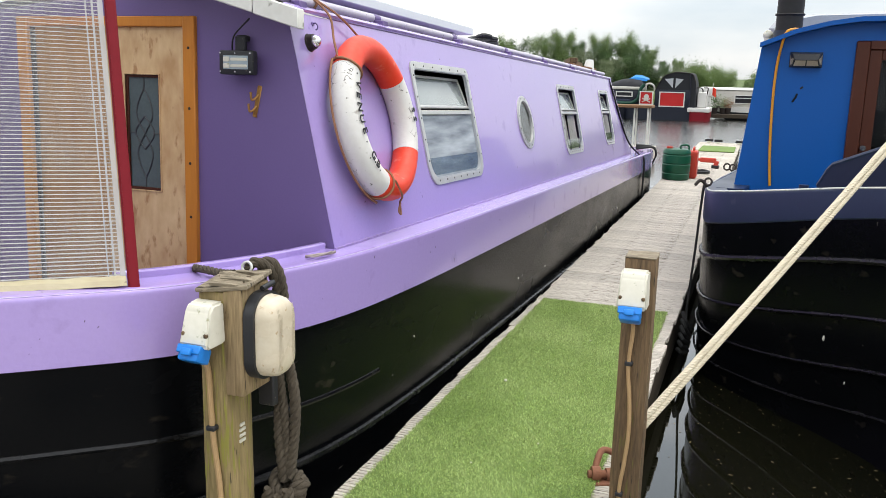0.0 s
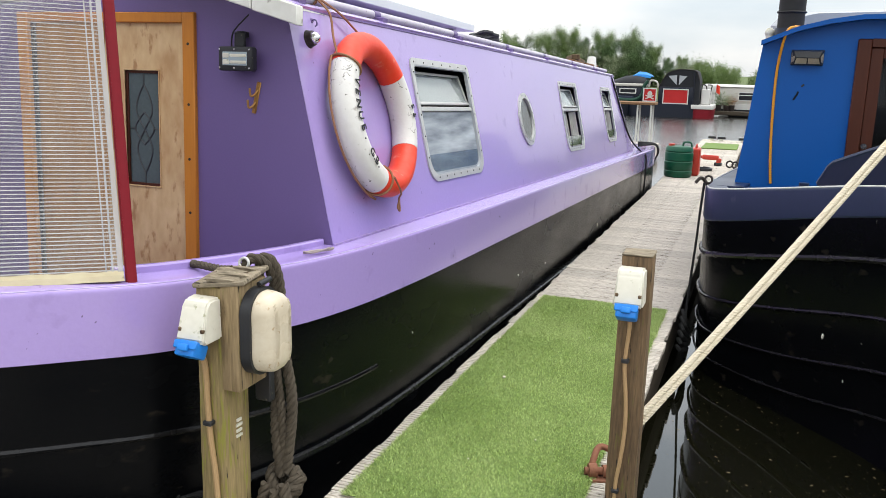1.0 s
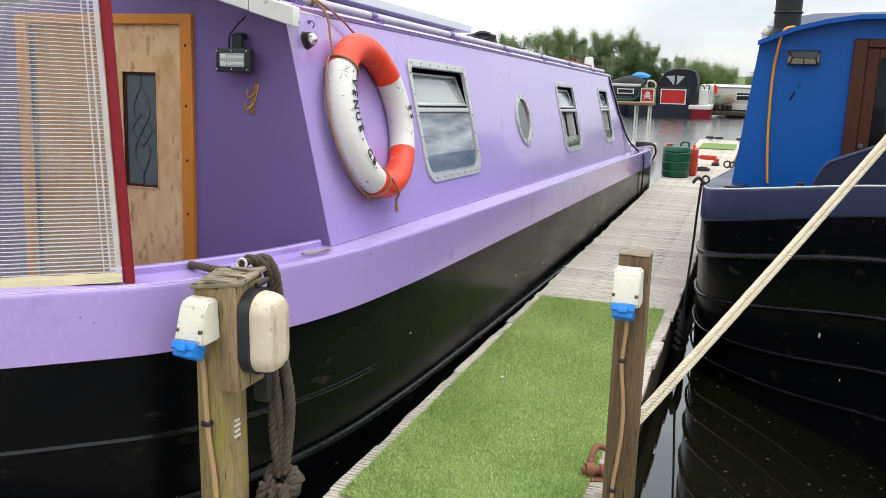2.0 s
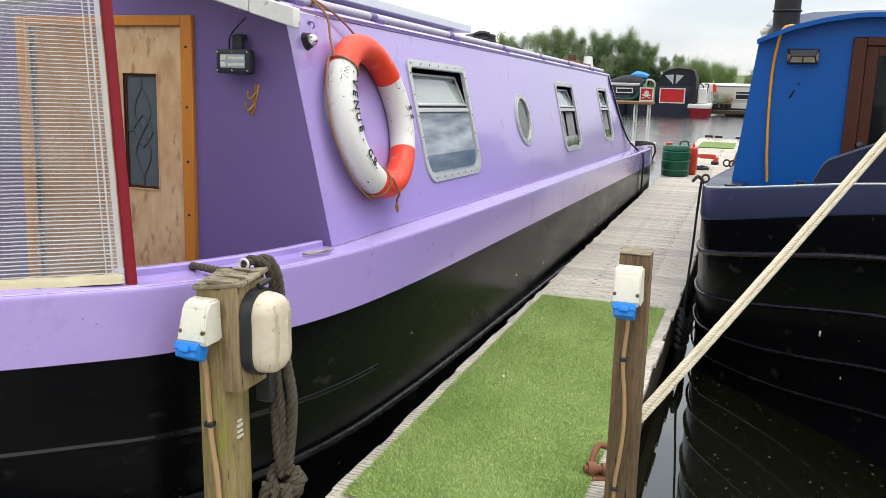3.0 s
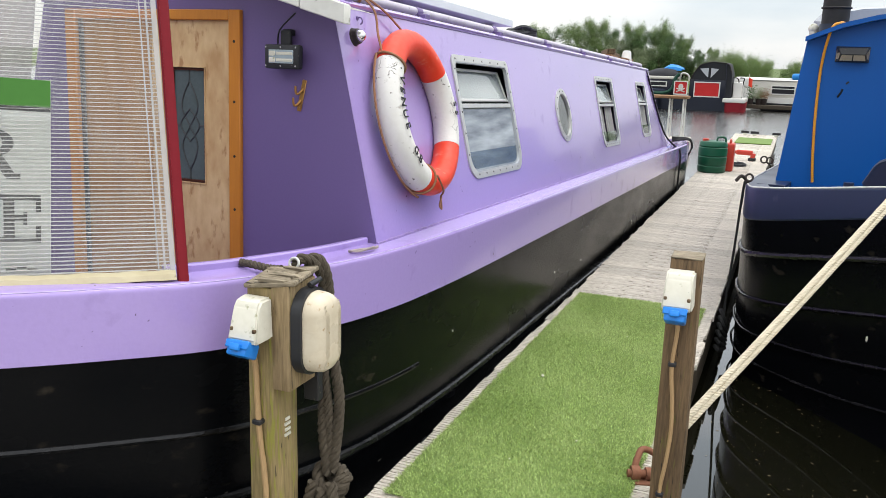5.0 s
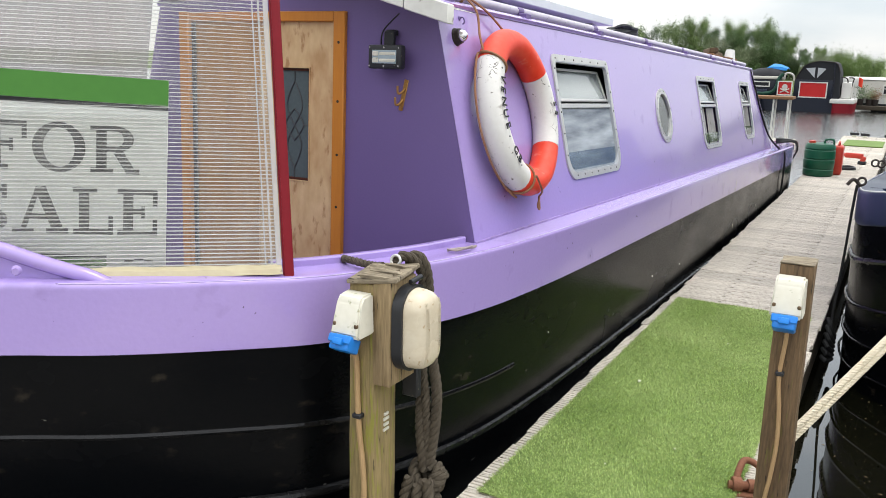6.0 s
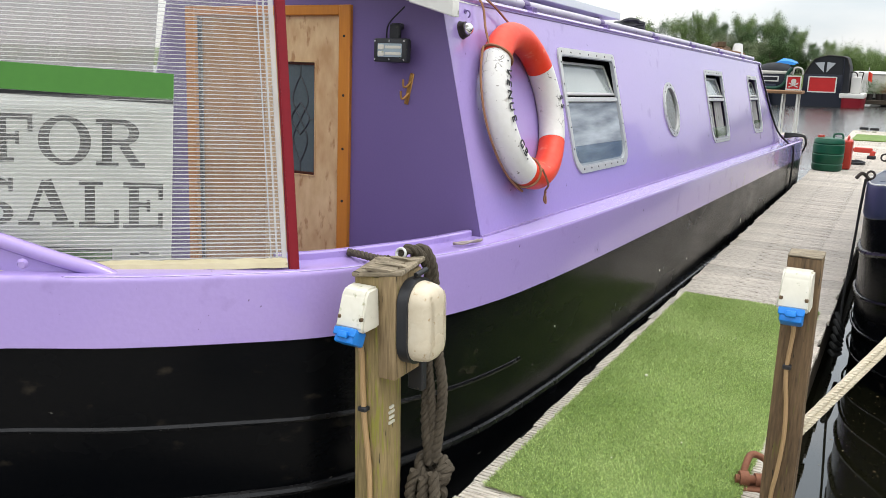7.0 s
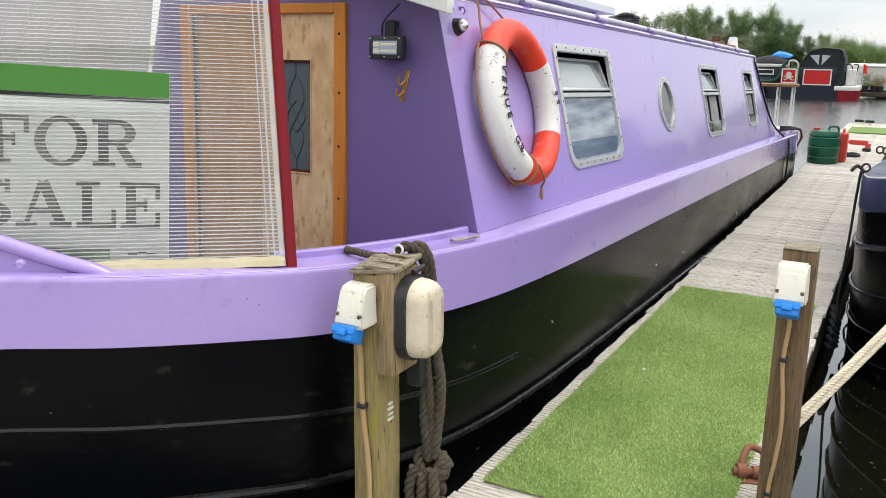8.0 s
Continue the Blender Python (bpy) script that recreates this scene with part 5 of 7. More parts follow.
def slab_letter(ch, x, y, h, w):
    """A slab-serif capital from strokes; x the left edge, y the foot."""
    t, s, d = 0.028, 0.015, 0.003
    bm = bmesh.new()
    bar = lambda x0, y0, x1, y1: box(bm, (x + x0, y + y0, 0.0006), (x + x1, y + y1, d))
    def stroke(x0, y0, x1, y1, tk):
        a, b = Vector((x + x0, y + y0, 0)), Vector((x + x1, y + y1, 0))
        n = Vector((-(b - a).y, (b - a).x, 0)).normalized() * tk / 2
        slab(bm, [(p.x, p.y) for p in (a + n, a - n, b - n, b + n)], 0.0006, d, Matrix())
    def arc(cx, cy, rx, ry, a0, a1, thick, thin):
        n = 28
        pts = [radians(a0 + (a1 - a0) * i / n) for i in range(n + 1)]
        outer = [(x + cx + rx * math.cos(a), y + cy + ry * math.sin(a)) for a in pts]
        inner = [(x + cx + (rx - thick) * math.cos(a), y + cy + (ry - thin) * math.sin(a)) for a in pts]
        for i in range(n):
            slab(bm, [outer[i], outer[i + 1], inner[i + 1], inner[i]], 0.0006, d, Matrix())
    if ch in "FE":
        bar(0.016, s, 0.016 + t, h - s)
        bar(0, 0, 0.062, s) if ch == "F" else bar(0, 0, w, s)
        bar(0, h - s, w, h)
        bar(w - 0.013, h - 0.048, w, h - s)
        bar(0.016 + t, h * 0.47, w * 0.68, h * 0.47 + s)
        bar(w * 0.68 - 0.010, h * 0.38, w * 0.68, h * 0.64)
        if ch == "E":
            bar(w - 0.013, s, w, 0.05)
    elif ch == "O":
        arc(w / 2, h / 2, w / 2, h / 2 + 0.003, 0, 360, 0.029, 0.015)
    elif ch == "R":
        bar(0.016, s, 0.016 + t, h - s)
        bar(0, 0, 0.062, s)
        bar(0, h - s, w * 0.55, h)
        bar(0.016 + t, h * 0.46, w * 0.55, h * 0.46 + s)
        arc(w * 0.52, h * 0.73, w * 0.36, h * 0.27, -90, 90, 0.028, s)
        stroke(w * 0.55, h * 0.48, w * 0.82, 0.006, 0.026)
        bar(w * 0.74, 0, w, s)
    elif ch == "L":
        bar(0.016, s, 0.016 + t, h - s)
        bar(0, 0, w, s)
        bar(0, h - s, 0.066, h)
        bar(w - 0.013, s, w, 0.055)
    elif ch == "A":
        stroke(w * 0.20, s, w * 0.47, h - 0.004, 0.014)
        stroke(w * 0.80, s, w * 0.50, h - 0.004, 0.030)
        bar(w * 0.30, h * 0.30, w * 0.70, h * 0.30 + s)
        bar(0, 0, w * 0.38, s)
        bar(w * 0.60, 0, w, s)
    elif ch == "S":
        arc(w / 2, h * 0.74, w / 2, h * 0.26, 30, 270, 0.026, s)
        arc(w / 2, h * 0.26, w / 2, h * 0.26, -150, 90, 0.026, s)
        bar(w - 0.013, h * 0.72, w, h)
        bar(0, 0, 0.013, h * 0.28)
    part("letter", bm, GREYINK, sale, smooth=False)


LH = 0.138
for ch, x, w in (("F", -0.225, 0.112), ("O", -0.100, 0.142), ("R", 0.055, 0.135)):
    slab_letter(ch, x, 0.085, LH, w)
for ch, x, w in (("S", -0.262, 0.095), ("A", -0.155, 0.150), ("L", 0.008, 0.110), ("E", 0.130, 0.112)):
    slab_letter(ch, x, -0.098, LH, w)

# ---- things on the roof ----
bm = bmesh.new()
box(bm, (-1.55, 2.35, 2.0), (-0.63, 5.05, 2.05), 0.004, 1)
solar = solid("solar_panel", bm, PANEL, "grey framed solar panel lying on the cabin roof", "solar panel", TILT)
part("cell_sheet", boxed((-1.53, 2.37, 2.0505), (-0.65, 5.03, 2.053)), material("solar_cells", (0.012, 0.015, 0.035), 0.15, bump=0.0), solar, "dark blue cells", smooth=False)
for x in (-1.5, -0.72):
    for y in (2.6, 4.8):
        part("foot", boxed((x - 0.03, y - 0.03, 1.90), (x + 0.03, y + 0.03, 2.002), 0.004, 1), ALU, solar)
bm = bmesh.new()
coil = []
for i in range(60):
    a = i * 0.42
    coil.append(Vector((-0.70 + (0.09 + 0.02 * math.sin(i * 1.7)) * math.cos(a), 5.5 + (0.12 + 0.02 * math.sin(i)) * math.sin(a), 1.955 + 0.0011 * i + 0.012 * math.sin(i * 0.9))))
tube(bm, coil, 0.017, 7)
solid("hose_coil", bm, BLACKPLASTIC, "coil of black hose lying on the roof", "hose", TILT)
for i, (y, x, ln, a, z, mat) in enumerate(((8.9, -0.68, 0.7, 4, 1.945, LOGWOOD), (8.9, -0.82, 0.9, -6, 1.955, LOGWOOD), (9.0, -0.74, 0.6, 19, 2.011, POSTBROWN), (9.6, -0.66, 0.6, -3, 1.945, LOGWOOD), (9.5, -0.78, 0.7, 5, 2.001, POSTBROWN))):
    m = Matrix.Translation((x, y, z)) @ Matrix.Rotation(radians(a), 4, "Z")
    solid("timber_offcut", boxed((-0.045, -ln / 2, -0.01), (0.045, ln / 2, 0.045), 0.005, 1, m), mat, "rough brown timber offcut stacked on the roof", "timber", TILT, "timber stacked on the roof")
bm = bmesh.new()
cyl(bm, (-0.66, 9.72, 1.93), (-0.66, 9.76, 2.08), 0.075, 0.05, 18)
solid("roof_vent", bm, BOATWHITE, "small white mushroom vent on the roof", "vent", TILT)

# cords at the stern corner
bm = bmesh.new()
tube(bm, smooth_path([(-0.46, 10.05, 1.88), (-0.40, 10.12, 1.70), (-0.25, 10.6, 1.1), (-0.12, 10.95, 0.88), (-0.05, 11.0, 0.80), (-0.045, 11.02, 0.45), (-0.05, 11.0, 0.1)], 8), 0.012, 6)
solid("tie_rope", bm, BLACKROPE, "black cord running from the roof over the gunwale", "rope", TILT)
bm = bmesh.new()
for k in range(4):
    tube(bm, smooth_path([(-0.30, 12.0, 0.90 + 0.02 * k), (-0.12, 12.3 + 0.1 * k, 0.92), (-0.08, 12.6 + 0.05 * k, 0.86 - 0.02 * k), (-0.10, 12.8, 0.74), (-0.16, 12.85 + 0.03 * k, 0.62)], 7), 0.013, 6)
solid("stern_line", bm, BLACKROPE, "bundle of black stern mooring line", "rope", TILT)

# ---- timber mooring posts with power outlets ----
def wobble(bm, amount, scale, seed=0.0):
    for v in bm.verts:
        o = noise.noise_vector(v.co * scale + Vector((seed, seed, seed)))
        v.co += o * amount


def timber(lo, hi, cuts=10, bevel=0.006, amount=0.003, seed=0.0):
    bm = bmesh.new()
    box(bm, lo, hi, bevel, 2)
    z0, z1 = lo[2], hi[2]
    for k in range(1, cuts):
        z = z0 + (z1 - z0) * k / cuts
        bmesh.ops.bisect_plane(bm, geom=bm.verts[:] + bm.edges[:] + bm.faces[:], plane_co=(0, 0, z), plane_no=(0, 0, 1))
    wobble(bm, amount, 6, seed)
    return bm


def outlet(parent, m):
    """White power outlet with a blue flap; local -y faces out, the origin sits at the middle of its back."""
    bm = bmesh.new()
    prof = [(0.0, 0.068), (-0.052, 0.066), (-0.070, 0.045), (-0.098, -0.055), (-0.088, -0.068), (0.0, -0.066)]
    rows = [[m @ Vector((x * (0.94, 0.84, 0.88, 0.99, 0.97, 1.0)[k], y, z)) for k, (y, z) in enumerate(prof)] for x in (-0.054, 0.054)]
    v = grid(bm, rows, close=True)
    bm.faces.new(v[0])
    bm.faces.new(v[1][::-1])
    bmesh.ops.bevel(bm, geom=bm.edges[:], offset=0.007, segments=3, affect="EDGES")
    body = part("outlet", bm, PLASTICW, parent, "white weatherproof power outlet")
    for x in (-0.040, 0.040):
        part("screw_recess", boxed((x - 0.006, -0.092, -0.030), (x + 0.006, -0.074, -0.016), 0.003, 1, m), POSTBROWN, body)
    fl = m @ Matrix.Translation((0, -0.080, -0.068)) @ Matrix.Rotation(radians(-28), 4, "X")
    bm = bmesh.new()
    box(bm, (-0.037, -0.034, -0.044), (0.037, 0.034, 0.006), 0.008, 2, fl)
    box(bm, (-0.042, -0.040, -0.022), (0.042, -0.032, 0.004), 0.003, 1, fl)
    box(bm, (-0.018, -0.052, -0.030), (0.018, -0.038, -0.008), 0.005, 2, fl)
    part("socket_flap", bm, BLUEPLASTIC, body, "bright blue socket flap")


post = thing("mooring_post", "weathered greenish timber mooring post with a power outlet and lamp", "post", (-0.08, 1.18, -0.9))
part("shaft", timber((-0.140, 1.10, -0.9), (-0.044, 1.235, 0.985), 14, 0.006, 0.004, 3), POSTWOOD, post, "weathered greenish timber shaft")
part("backboard", timber((-0.046, 1.095, 0.66), (0.018, 1.25, 1.0), 6, 0.004, 0.003, 7), BOARDWOOD, post, "thick board carrying the lamp")
cap_m = Matrix.Translation((-0.045, 1.175, 1.0)) @ Matrix.Rotation(radians(-7), 4, "Y") @ Matrix.Rotation(radians(6), 4, "X") @ Matrix.Rotation(radians(4), 4, "Z")
bm = boxed((-0.100, -0.085, 0.0), (0.078, 0.085, 0.014), 0.003, 1)
bmesh.ops.subdivide_edges(bm, edges=bm.edges[:], cuts=3)
wobble(bm, 0.003, 13, 2)
bmesh.ops.transform(bm, matrix=cap_m, verts=bm.verts)
part("cap", bm, ENDGRAIN, post, "split grey cap board")
bm = bmesh.new()
rs = random.Random(31)
for x0, x1, y0, y1, lift in ((-0.050, 0.058, -0.082, -0.048, 0.0), (-0.036, 0.070, -0.047, -0.012, 0.004), (-0.056, 0.040, -0.011, 0.022, -0.001), (-0.020, 0.064, 0.023, 0.05, 0.003)):
    low = [Vector((x0, y0, 0.013)), Vector((x1 - 0.02, y0, 0.013)), Vector((x1, (y0 + y1) / 2, 0.013)), Vector((x1 - 0.012, y1, 0.013)), Vector((x0 + 0.014, y1, 0.013)), Vector((x0 - 0.008, y0 * 0.4 + y1 * 0.6, 0.013))]
    high = [p + Vector((rs.uniform(-0.004, 0.004), 0, 0.011 + lift + rs.uniform(-0.004, 0.004))) for p in low]
    vs = grid(bm, [low, high], close=True)
    bm.faces.new(vs[1])
    bm.faces.new(vs[0][::-1])
bmesh.ops.recalc_face_normals(bm, faces=bm.faces[:])
bmesh.ops.transform(bm, matrix=cap_m @ Matrix.Rotation(radians(9), 4, "Y"), verts=bm.verts)
part("cap", bm, ENDGRAIN, post, "splintered upper cap board", smooth=False)
outlet(post, Matrix.Translation((-0.094, 1.10, 0.893)) @ Matrix.Scale(0.98, 4))
part("cable", tubed(smooth_path([(-0.108, 1.055, 0.80), (-0.104, 1.088, 0.74), (-0.100, 1.09, 0.62), (-0.092, 1.088, 0.50), (-0.078, 1.088, 0.38), (-0.072, 1.088, 0.25), (-0.076, 1.088, 0.0), (-0.078, 1.09, -0.3)], 8), 0.0095, 8), CABLE, post, "tan armoured cable")
for z, x in ((0.545, -0.096), (0.10, -0.073)):
    part("clip", boxed((x - 0.016, 1.074, z - 0.008), (x + 0.016, 1.102, z + 0.008), 0.003, 1), BLACKPLASTIC, post)
# oval lamp on the backboard, facing +x
lm = Matrix.Translation((0.022, 1.178, 0.844)) @ Matrix(((0, 0, 1), (1, 0, 0), (0, 1, 0))).to_4x4()
bm = bmesh.new()
slab(bm, outline(0.165, 0.277, 0.075, 0.075), 0.0, 0.036, lm)
bmesh.ops.bevel(bm, geom=[e for e in bm.edges if len(e.link_faces) == 2 and e.calc_face_angle(0) > 1.2], offset=0.008, segments=2, affect="EDGES")
lampb = part("lamp_base", bm, BLACKPLASTIC, post, "black oval lamp base")
bm = bmesh.new()
rows = []
for z, s in ((0.034, 0.0), (0.06, 0.002), (0.080, 0.006), (0.094, 0.016), (0.102, 0.032), (0.105, 0.052)):
    rows.append([lm @ Vector((x * (1 + 0.0), y, z)) for x, y in outline(0.146 - 2 * s, 0.258 - 2 * s, 0.066 - s, 0.066 - s)])
v = grid(bm, rows, close=True)
bm.faces.new(v[-1])
diff = part("diffuser", bm, LAMPW, lampb, "yellowed prismatic diffuser")
bm = bmesh.new()
for i in range(15):
    y = -0.045 + i * 0.0062
    tube(bm, [lm @ Vector((y, zz, 0.1045 - 0.010 * max(0, (abs(zz) - 0.06) / 0.045) ** 2)) for zz in [-0.10 + 0.2 * k / 10 for k in range(11)]], 0.0012, 4)
part("rib", bm, LAMPW, lampb, smooth=False)
bm = bmesh.new()
cyl(bm, (0.045, 1.17, 0.992), (0.05, 1.225, 1.0), 0.009, seg=10)
part("gland", bm, BLACKPLASTIC, lampb)
# a cut-off bracket behind the lamp
part("bracket", boxed((-0.028, 1.245, 0.575), (0.030, 1.275, 0.70), 0.004, 1), BLACKPLASTIC, post, "small dark bracket")
# painted bars on the +x face
bm = bmesh.new()
for cz, hw in ((0.532, 0.012), (0.515, 0.016), (0.496, 0.014), (0.478, 0.016)):
    box(bm, (-0.046, 1.172 - hw, cz - 0.005), (-0.0395, 1.172 + hw, cz + 0.005), 0.001, 1)
part("painted_mark", bm, PLASTICW, post, "chalky white painted mark")

post2 = thing("mooring_post", "weathered brown timber mooring post with a power outlet", "post", (1.065, 2.1, -0.9))
part("shaft", timber((1.012, 2.05, -0.9), (1.122, 2.16, 1.01), 14, 0.006, 0.003, 11), POSTBROWN, post2, "weathered brown timber shaft")
bm = boxed((1.010, 2.048, 1.010), (1.124, 2.162, 1.016), 0.002, 1)
bmesh.ops.subdivide_edges(bm, edges=bm.edges[:], cuts=3)
wobble(bm, 0.004, 20, 5)
part("post_top", bm, ENDGRAIN, post2, "grey cracked end grain")
outlet(post2, Matrix.Translation((1.056, 2.05, 0.905)))
part("cable", tubed(smooth_path([(1.058, 2.005, 0.80), (1.060, 2.035, 0.74), (1.052, 2.038, 0.60), (1.066, 2.038, 0.46), (1.070, 2.038, 0.34), (1.062, 2.038, 0.22), (1.050, 2.038, 0.10), (1.052, 2.04, -0.1)], 8), 0.0075, 8), CABLE, post2, "tan armoured cable")
for z, x in ((0.615, 1.053), (0.09, 1.050)):
    part("clip", boxed((x - 0.014, 2.026, z - 0.008), (x + 0.014, 2.052, z + 0.008), 0.003, 1), BLACKPLASTIC, post2)

# rusty shackle by the post
bm = bmesh.new()
sm = Matrix.Translation((0.945, 2.34, 0.045)) @ Matrix.Rotation(radians(20), 4, "Z")
tube(bm, [sm @ p for p in smooth_path([(-0.05, -0.045, -0.02), (-0.03, 0.0, 0.03), (0.0, 0.05, 0.05), (0.05, 0.06, 0.03), (0.075, 0.02, 0.0), (0.07, -0.04, -0.02)], 6)], 0.014, 10)
cyl(bm, sm @ Vector((-0.075, -0.045, -0.015)), sm @ Vector((0.085, -0.04, -0.015)), 0.017, seg=14)
cyl(bm, sm @ Vector((-0.06, -0.046, -0.012)), sm @ Vector((-0.025, -0.044, -0.012)), 0.030, seg=14)
cyl(bm, sm @ Vector((0.0, -0.044, -0.014)), sm @ Vector((0.03, -0.042, -0.014)), 0.026, seg=14)
box(bm, (-0.06, -0.09, -0.047), (0.09, 0.03, -0.036), 0.003, 1, sm)
solid("shackle", bm, RUST, "rusty iron mooring shackle bolted to the deck", "shackle")

# ---- ropes ----
bm = bmesh.new()
line = smooth_path([(-0.50, 1.56, 0.80), (-0.46, 1.50, 0.91), (-0.36, 1.38, 0.97), (-0.20, 1.31, 0.985), (-0.12, 1.27, 1.0)], 14)
laid_rope(bm, line, 0.014, turns_per_m=14)
line = smooth_path([(-0.075, 1.28, 0.99), (-0.065, 1.26, 1.025), (-0.038, 1.26, 1.048), (-0.012, 1.29, 1.028), (-0.005, 1.33, 0.96), (-0.005, 1.34, 0.80), (0.0, 1.33, 0.66), (0.025, 1.32, 0.50), (0.035, 1.31, 0.29)], 16)
laid_rope(bm, line, 0.0165, turns_per_m=13)
line = smooth_path([(-0.05, 1.31, 0.98), (-0.025, 1.31, 1.040), (0.0, 1.33, 1.01), (0.008, 1.35, 0.92), (0.015, 1.36, 0.72), (0.052, 1.34, 0.58), (0.055, 1.33, 0.46), (0.045, 1.31, 0.30)], 16)
laid_rope(bm, line, 0.019, turns_per_m=12)
line = smooth_path([(-0.005, 1.33, 0.72), (-0.002, 1.33, 0.58), (0.008, 1.31, 0.44), (0.03, 1.30, 0.29)], 16)
laid_rope(bm, line, 0.018, turns_per_m=12)
for k in range(6):
    c = Vector((0.040 + 0.006 * math.sin(k * 2), 1.305, 0.285 - 0.034 * k))
    r = 0.046 + 0.010 * math.sin(k * 1.3)
    line = [c + Vector((r * math.cos(a), r * 0.7 * math.sin(a), 0.025 * math.sin(a + k) + 0.012 * math.cos(2 * a))) for a in [2 * math.pi * j / 40 for j in range(43)]]
    laid_rope(bm, line, 0.020, turns_per_m=12)
for k, (dx, dz) in enumerate(((-0.035, 0.0), (0.0, -0.02), (0.035, 0.01))):
    line = smooth_path([(0.040 + dx, 1.25, 0.28 + dz), (0.042 + dx * 1.4, 1.235, 0.20), (0.042 + dx, 1.245, 0.11 + dz), (0.05 + dx * 1.3, 1.29, 0.0)], 14)
    laid_rope(bm, line, 0.019, turns_per_m=12)
hawser = solid("mooring_rope", bm, HAWSER, "thick dark weathered rope looped and knotted on the post", "rope")

part("thimble", tubed([Vector((-0.052 + 0.017 * math.cos(a), 1.236 + 0.004 * math.sin(a), 1.036 + 0.016 * math.sin(a))) for a in [2 * math.pi * k / 20 for k in range(20)]], 0.0045, 8, True), ALU, hawser, "pale metal thimble")
s0, s1 = Vector((1.085, 2.19, 0.30)), Vector((2.20, 3.75, 1.605))
bow_line = thing("bow_line", "taut cream doubled mooring rope up to the blue boat", "rope", s0)
for off in (Vector((0, 0, 0.013)), Vector((0.006, -0.004, -0.013))):
    line = [s0.lerp(s1, k / 300) + off - Vector((0, 0, 0.012 * math.sin(math.pi * k / 300))) for k in range(301)]
    bm = bmesh.new()
    laid_rope(bm, line, 0.0135, strands=4, turns_per_m=16, seg=6)
    part("rope_length", bm, WHITEROPE, bow_line)
bm = bmesh.new()
laid_rope(bm, smooth_path([s0 + Vector((0, 0, 0.01)), (1.06, 2.175, 0.25), (1.03, 2.18, 0.16), (1.01, 2.185, 0.03), (1.01, 2.19, -0.1)], 30), 0.0125, strands=4, turns_per_m=16, seg=6)
part("rope_tail", bm, WHITEROPE, bow_line)

# ---- the blue narrowboat ----
XB = 2.42
EDGE2 = [(3.36, 2.42), (3.42, 2.395), (3.60, 2.29), (3.78, 2.165), (3.95, 2.05), (4.3, 1.74), (4.6, 1.455), (4.85, 1.24), (5.05, 1.15), (5.4, 1.098), (6.0, 1.09), (8.0, 1.09), (12.0, 1.09), (17.0, 1.09), (17.6, 1.3), (17.8, 2.2)]
blue = thing("narrowboat", "blue narrowboat with a black hull moored across the pontoon", "narrowboat", (XB, 10, -0.6))


def veer(bm):
    """The blue boat lies a little askew: everything aft of its fore end swings outwards."""
    for v in bm.verts:
        v.co.x += 0.14 * max(0.0, v.co.y - 5.45)
    return bm


def level2(inset, at, bow):
    """Starboard plan of the blue hull runs on its pontoon side, so inwards is towards greater x."""
    base, moved = plan(EDGE2), plan(EDGE2, -inset)
    half = [Vector((min(q.x, XB), q.y, at + (bow - at) * (1 - ease(3.5, 5.3, p.y)))) for p, q in zip(base, moved)]
    return half + [Vector((2 * XB - p.x, p.y, p.z)) for p in half[-2:0:-1]]


bm = bmesh.new()
grid(bm, [level2(0.10, -0.7, -0.7), level2(0.03, -0.38, -0.30), level2(0.014, 0.10, 0.46), level2(0.006, 0.43, 0.76), level2(0.003, 0.66, 1.0)], close=True)
part("hull", veer(bm), BLACK, blue, "black bitumen-painted hull side")
bm = bmesh.new()
grid(bm, [level2(0.003, 0.657, 0.997), level2(-0.004, 0.662, 1.002), level2(-0.004, 0.86, 1.13), level2(0.0, 0.876, 1.146), level2(0.006, 0.882, 1.150), level2(0.14, 0.885, 1.155)], close=True)
part("gunwale", veer(bm), NAVY, blue, "navy gunwale band and side deck")
# the topmost line is white, painting the highlight along the navy gunwale edge
for at, bow, bend, r in ((0.882, 1.150, 1.0, 0.006), (0.66, 1.0, 1.0, 0.008), (0.425, 0.76, 1.0, 0.020), (0.140, 0.455, 1.3, 0.013), (-0.075, 0.175, 2.2, 0.010), (-0.262, -0.075, 3.0, 0.008)):
    base, moved = plan(EDGE2), plan(EDGE2, -0.006)
    line = [Vector((q.x, q.y, at + (bow - at) * (1 - ease(3.5, 5.3, p.y)) ** bend)) for p, q in zip(base, moved) if p.y < 16.8]
    part("rubbing_strake" if at < 0.6 else "gunwale_edge", veer(tubed(resample(line, 0.15), r, 8)), STRAKE if at < 0.6 else WHITE if at > 0.8 else NAVY, blue, "worn rubbing strake" if at < 0.6 else "")
bm = bmesh.new()
loop = [p for p in level2(0.138, 0.50, 0.50) if p.y < 5.7]
bm.faces.new([bm.verts.new(p) for p in loop])
part("well_deck", bm, SLATEBLUE, blue, smooth=False)
bm = bmesh.new()
grid(bm, [[p for p in level2(0.14, 0.885, 1.155) if p.y < 5.7], [p for p in level2(0.142, 0.5, 0.5) if p.y < 5.7]])
part("coaming", bm, SLATEBLUE, blue)
bm = bmesh.new()
half = [(p, q) for p, q in zip(plan(EDGE2, 0, 14), plan(EDGE2, -0.07, 14)) if p.y < 4.335]
gun = lambda y: 0.885 + 0.27 * (1 - ease(3.5, 5.3, y))
bul = [(q, gun(p.y), 0.13 * (1 - ease(4.25, 4.34, p.y)) + 0.10 * min(1, max(0, (4.25 - p.y) / 0.33)) + 0.002) for p, q in half]

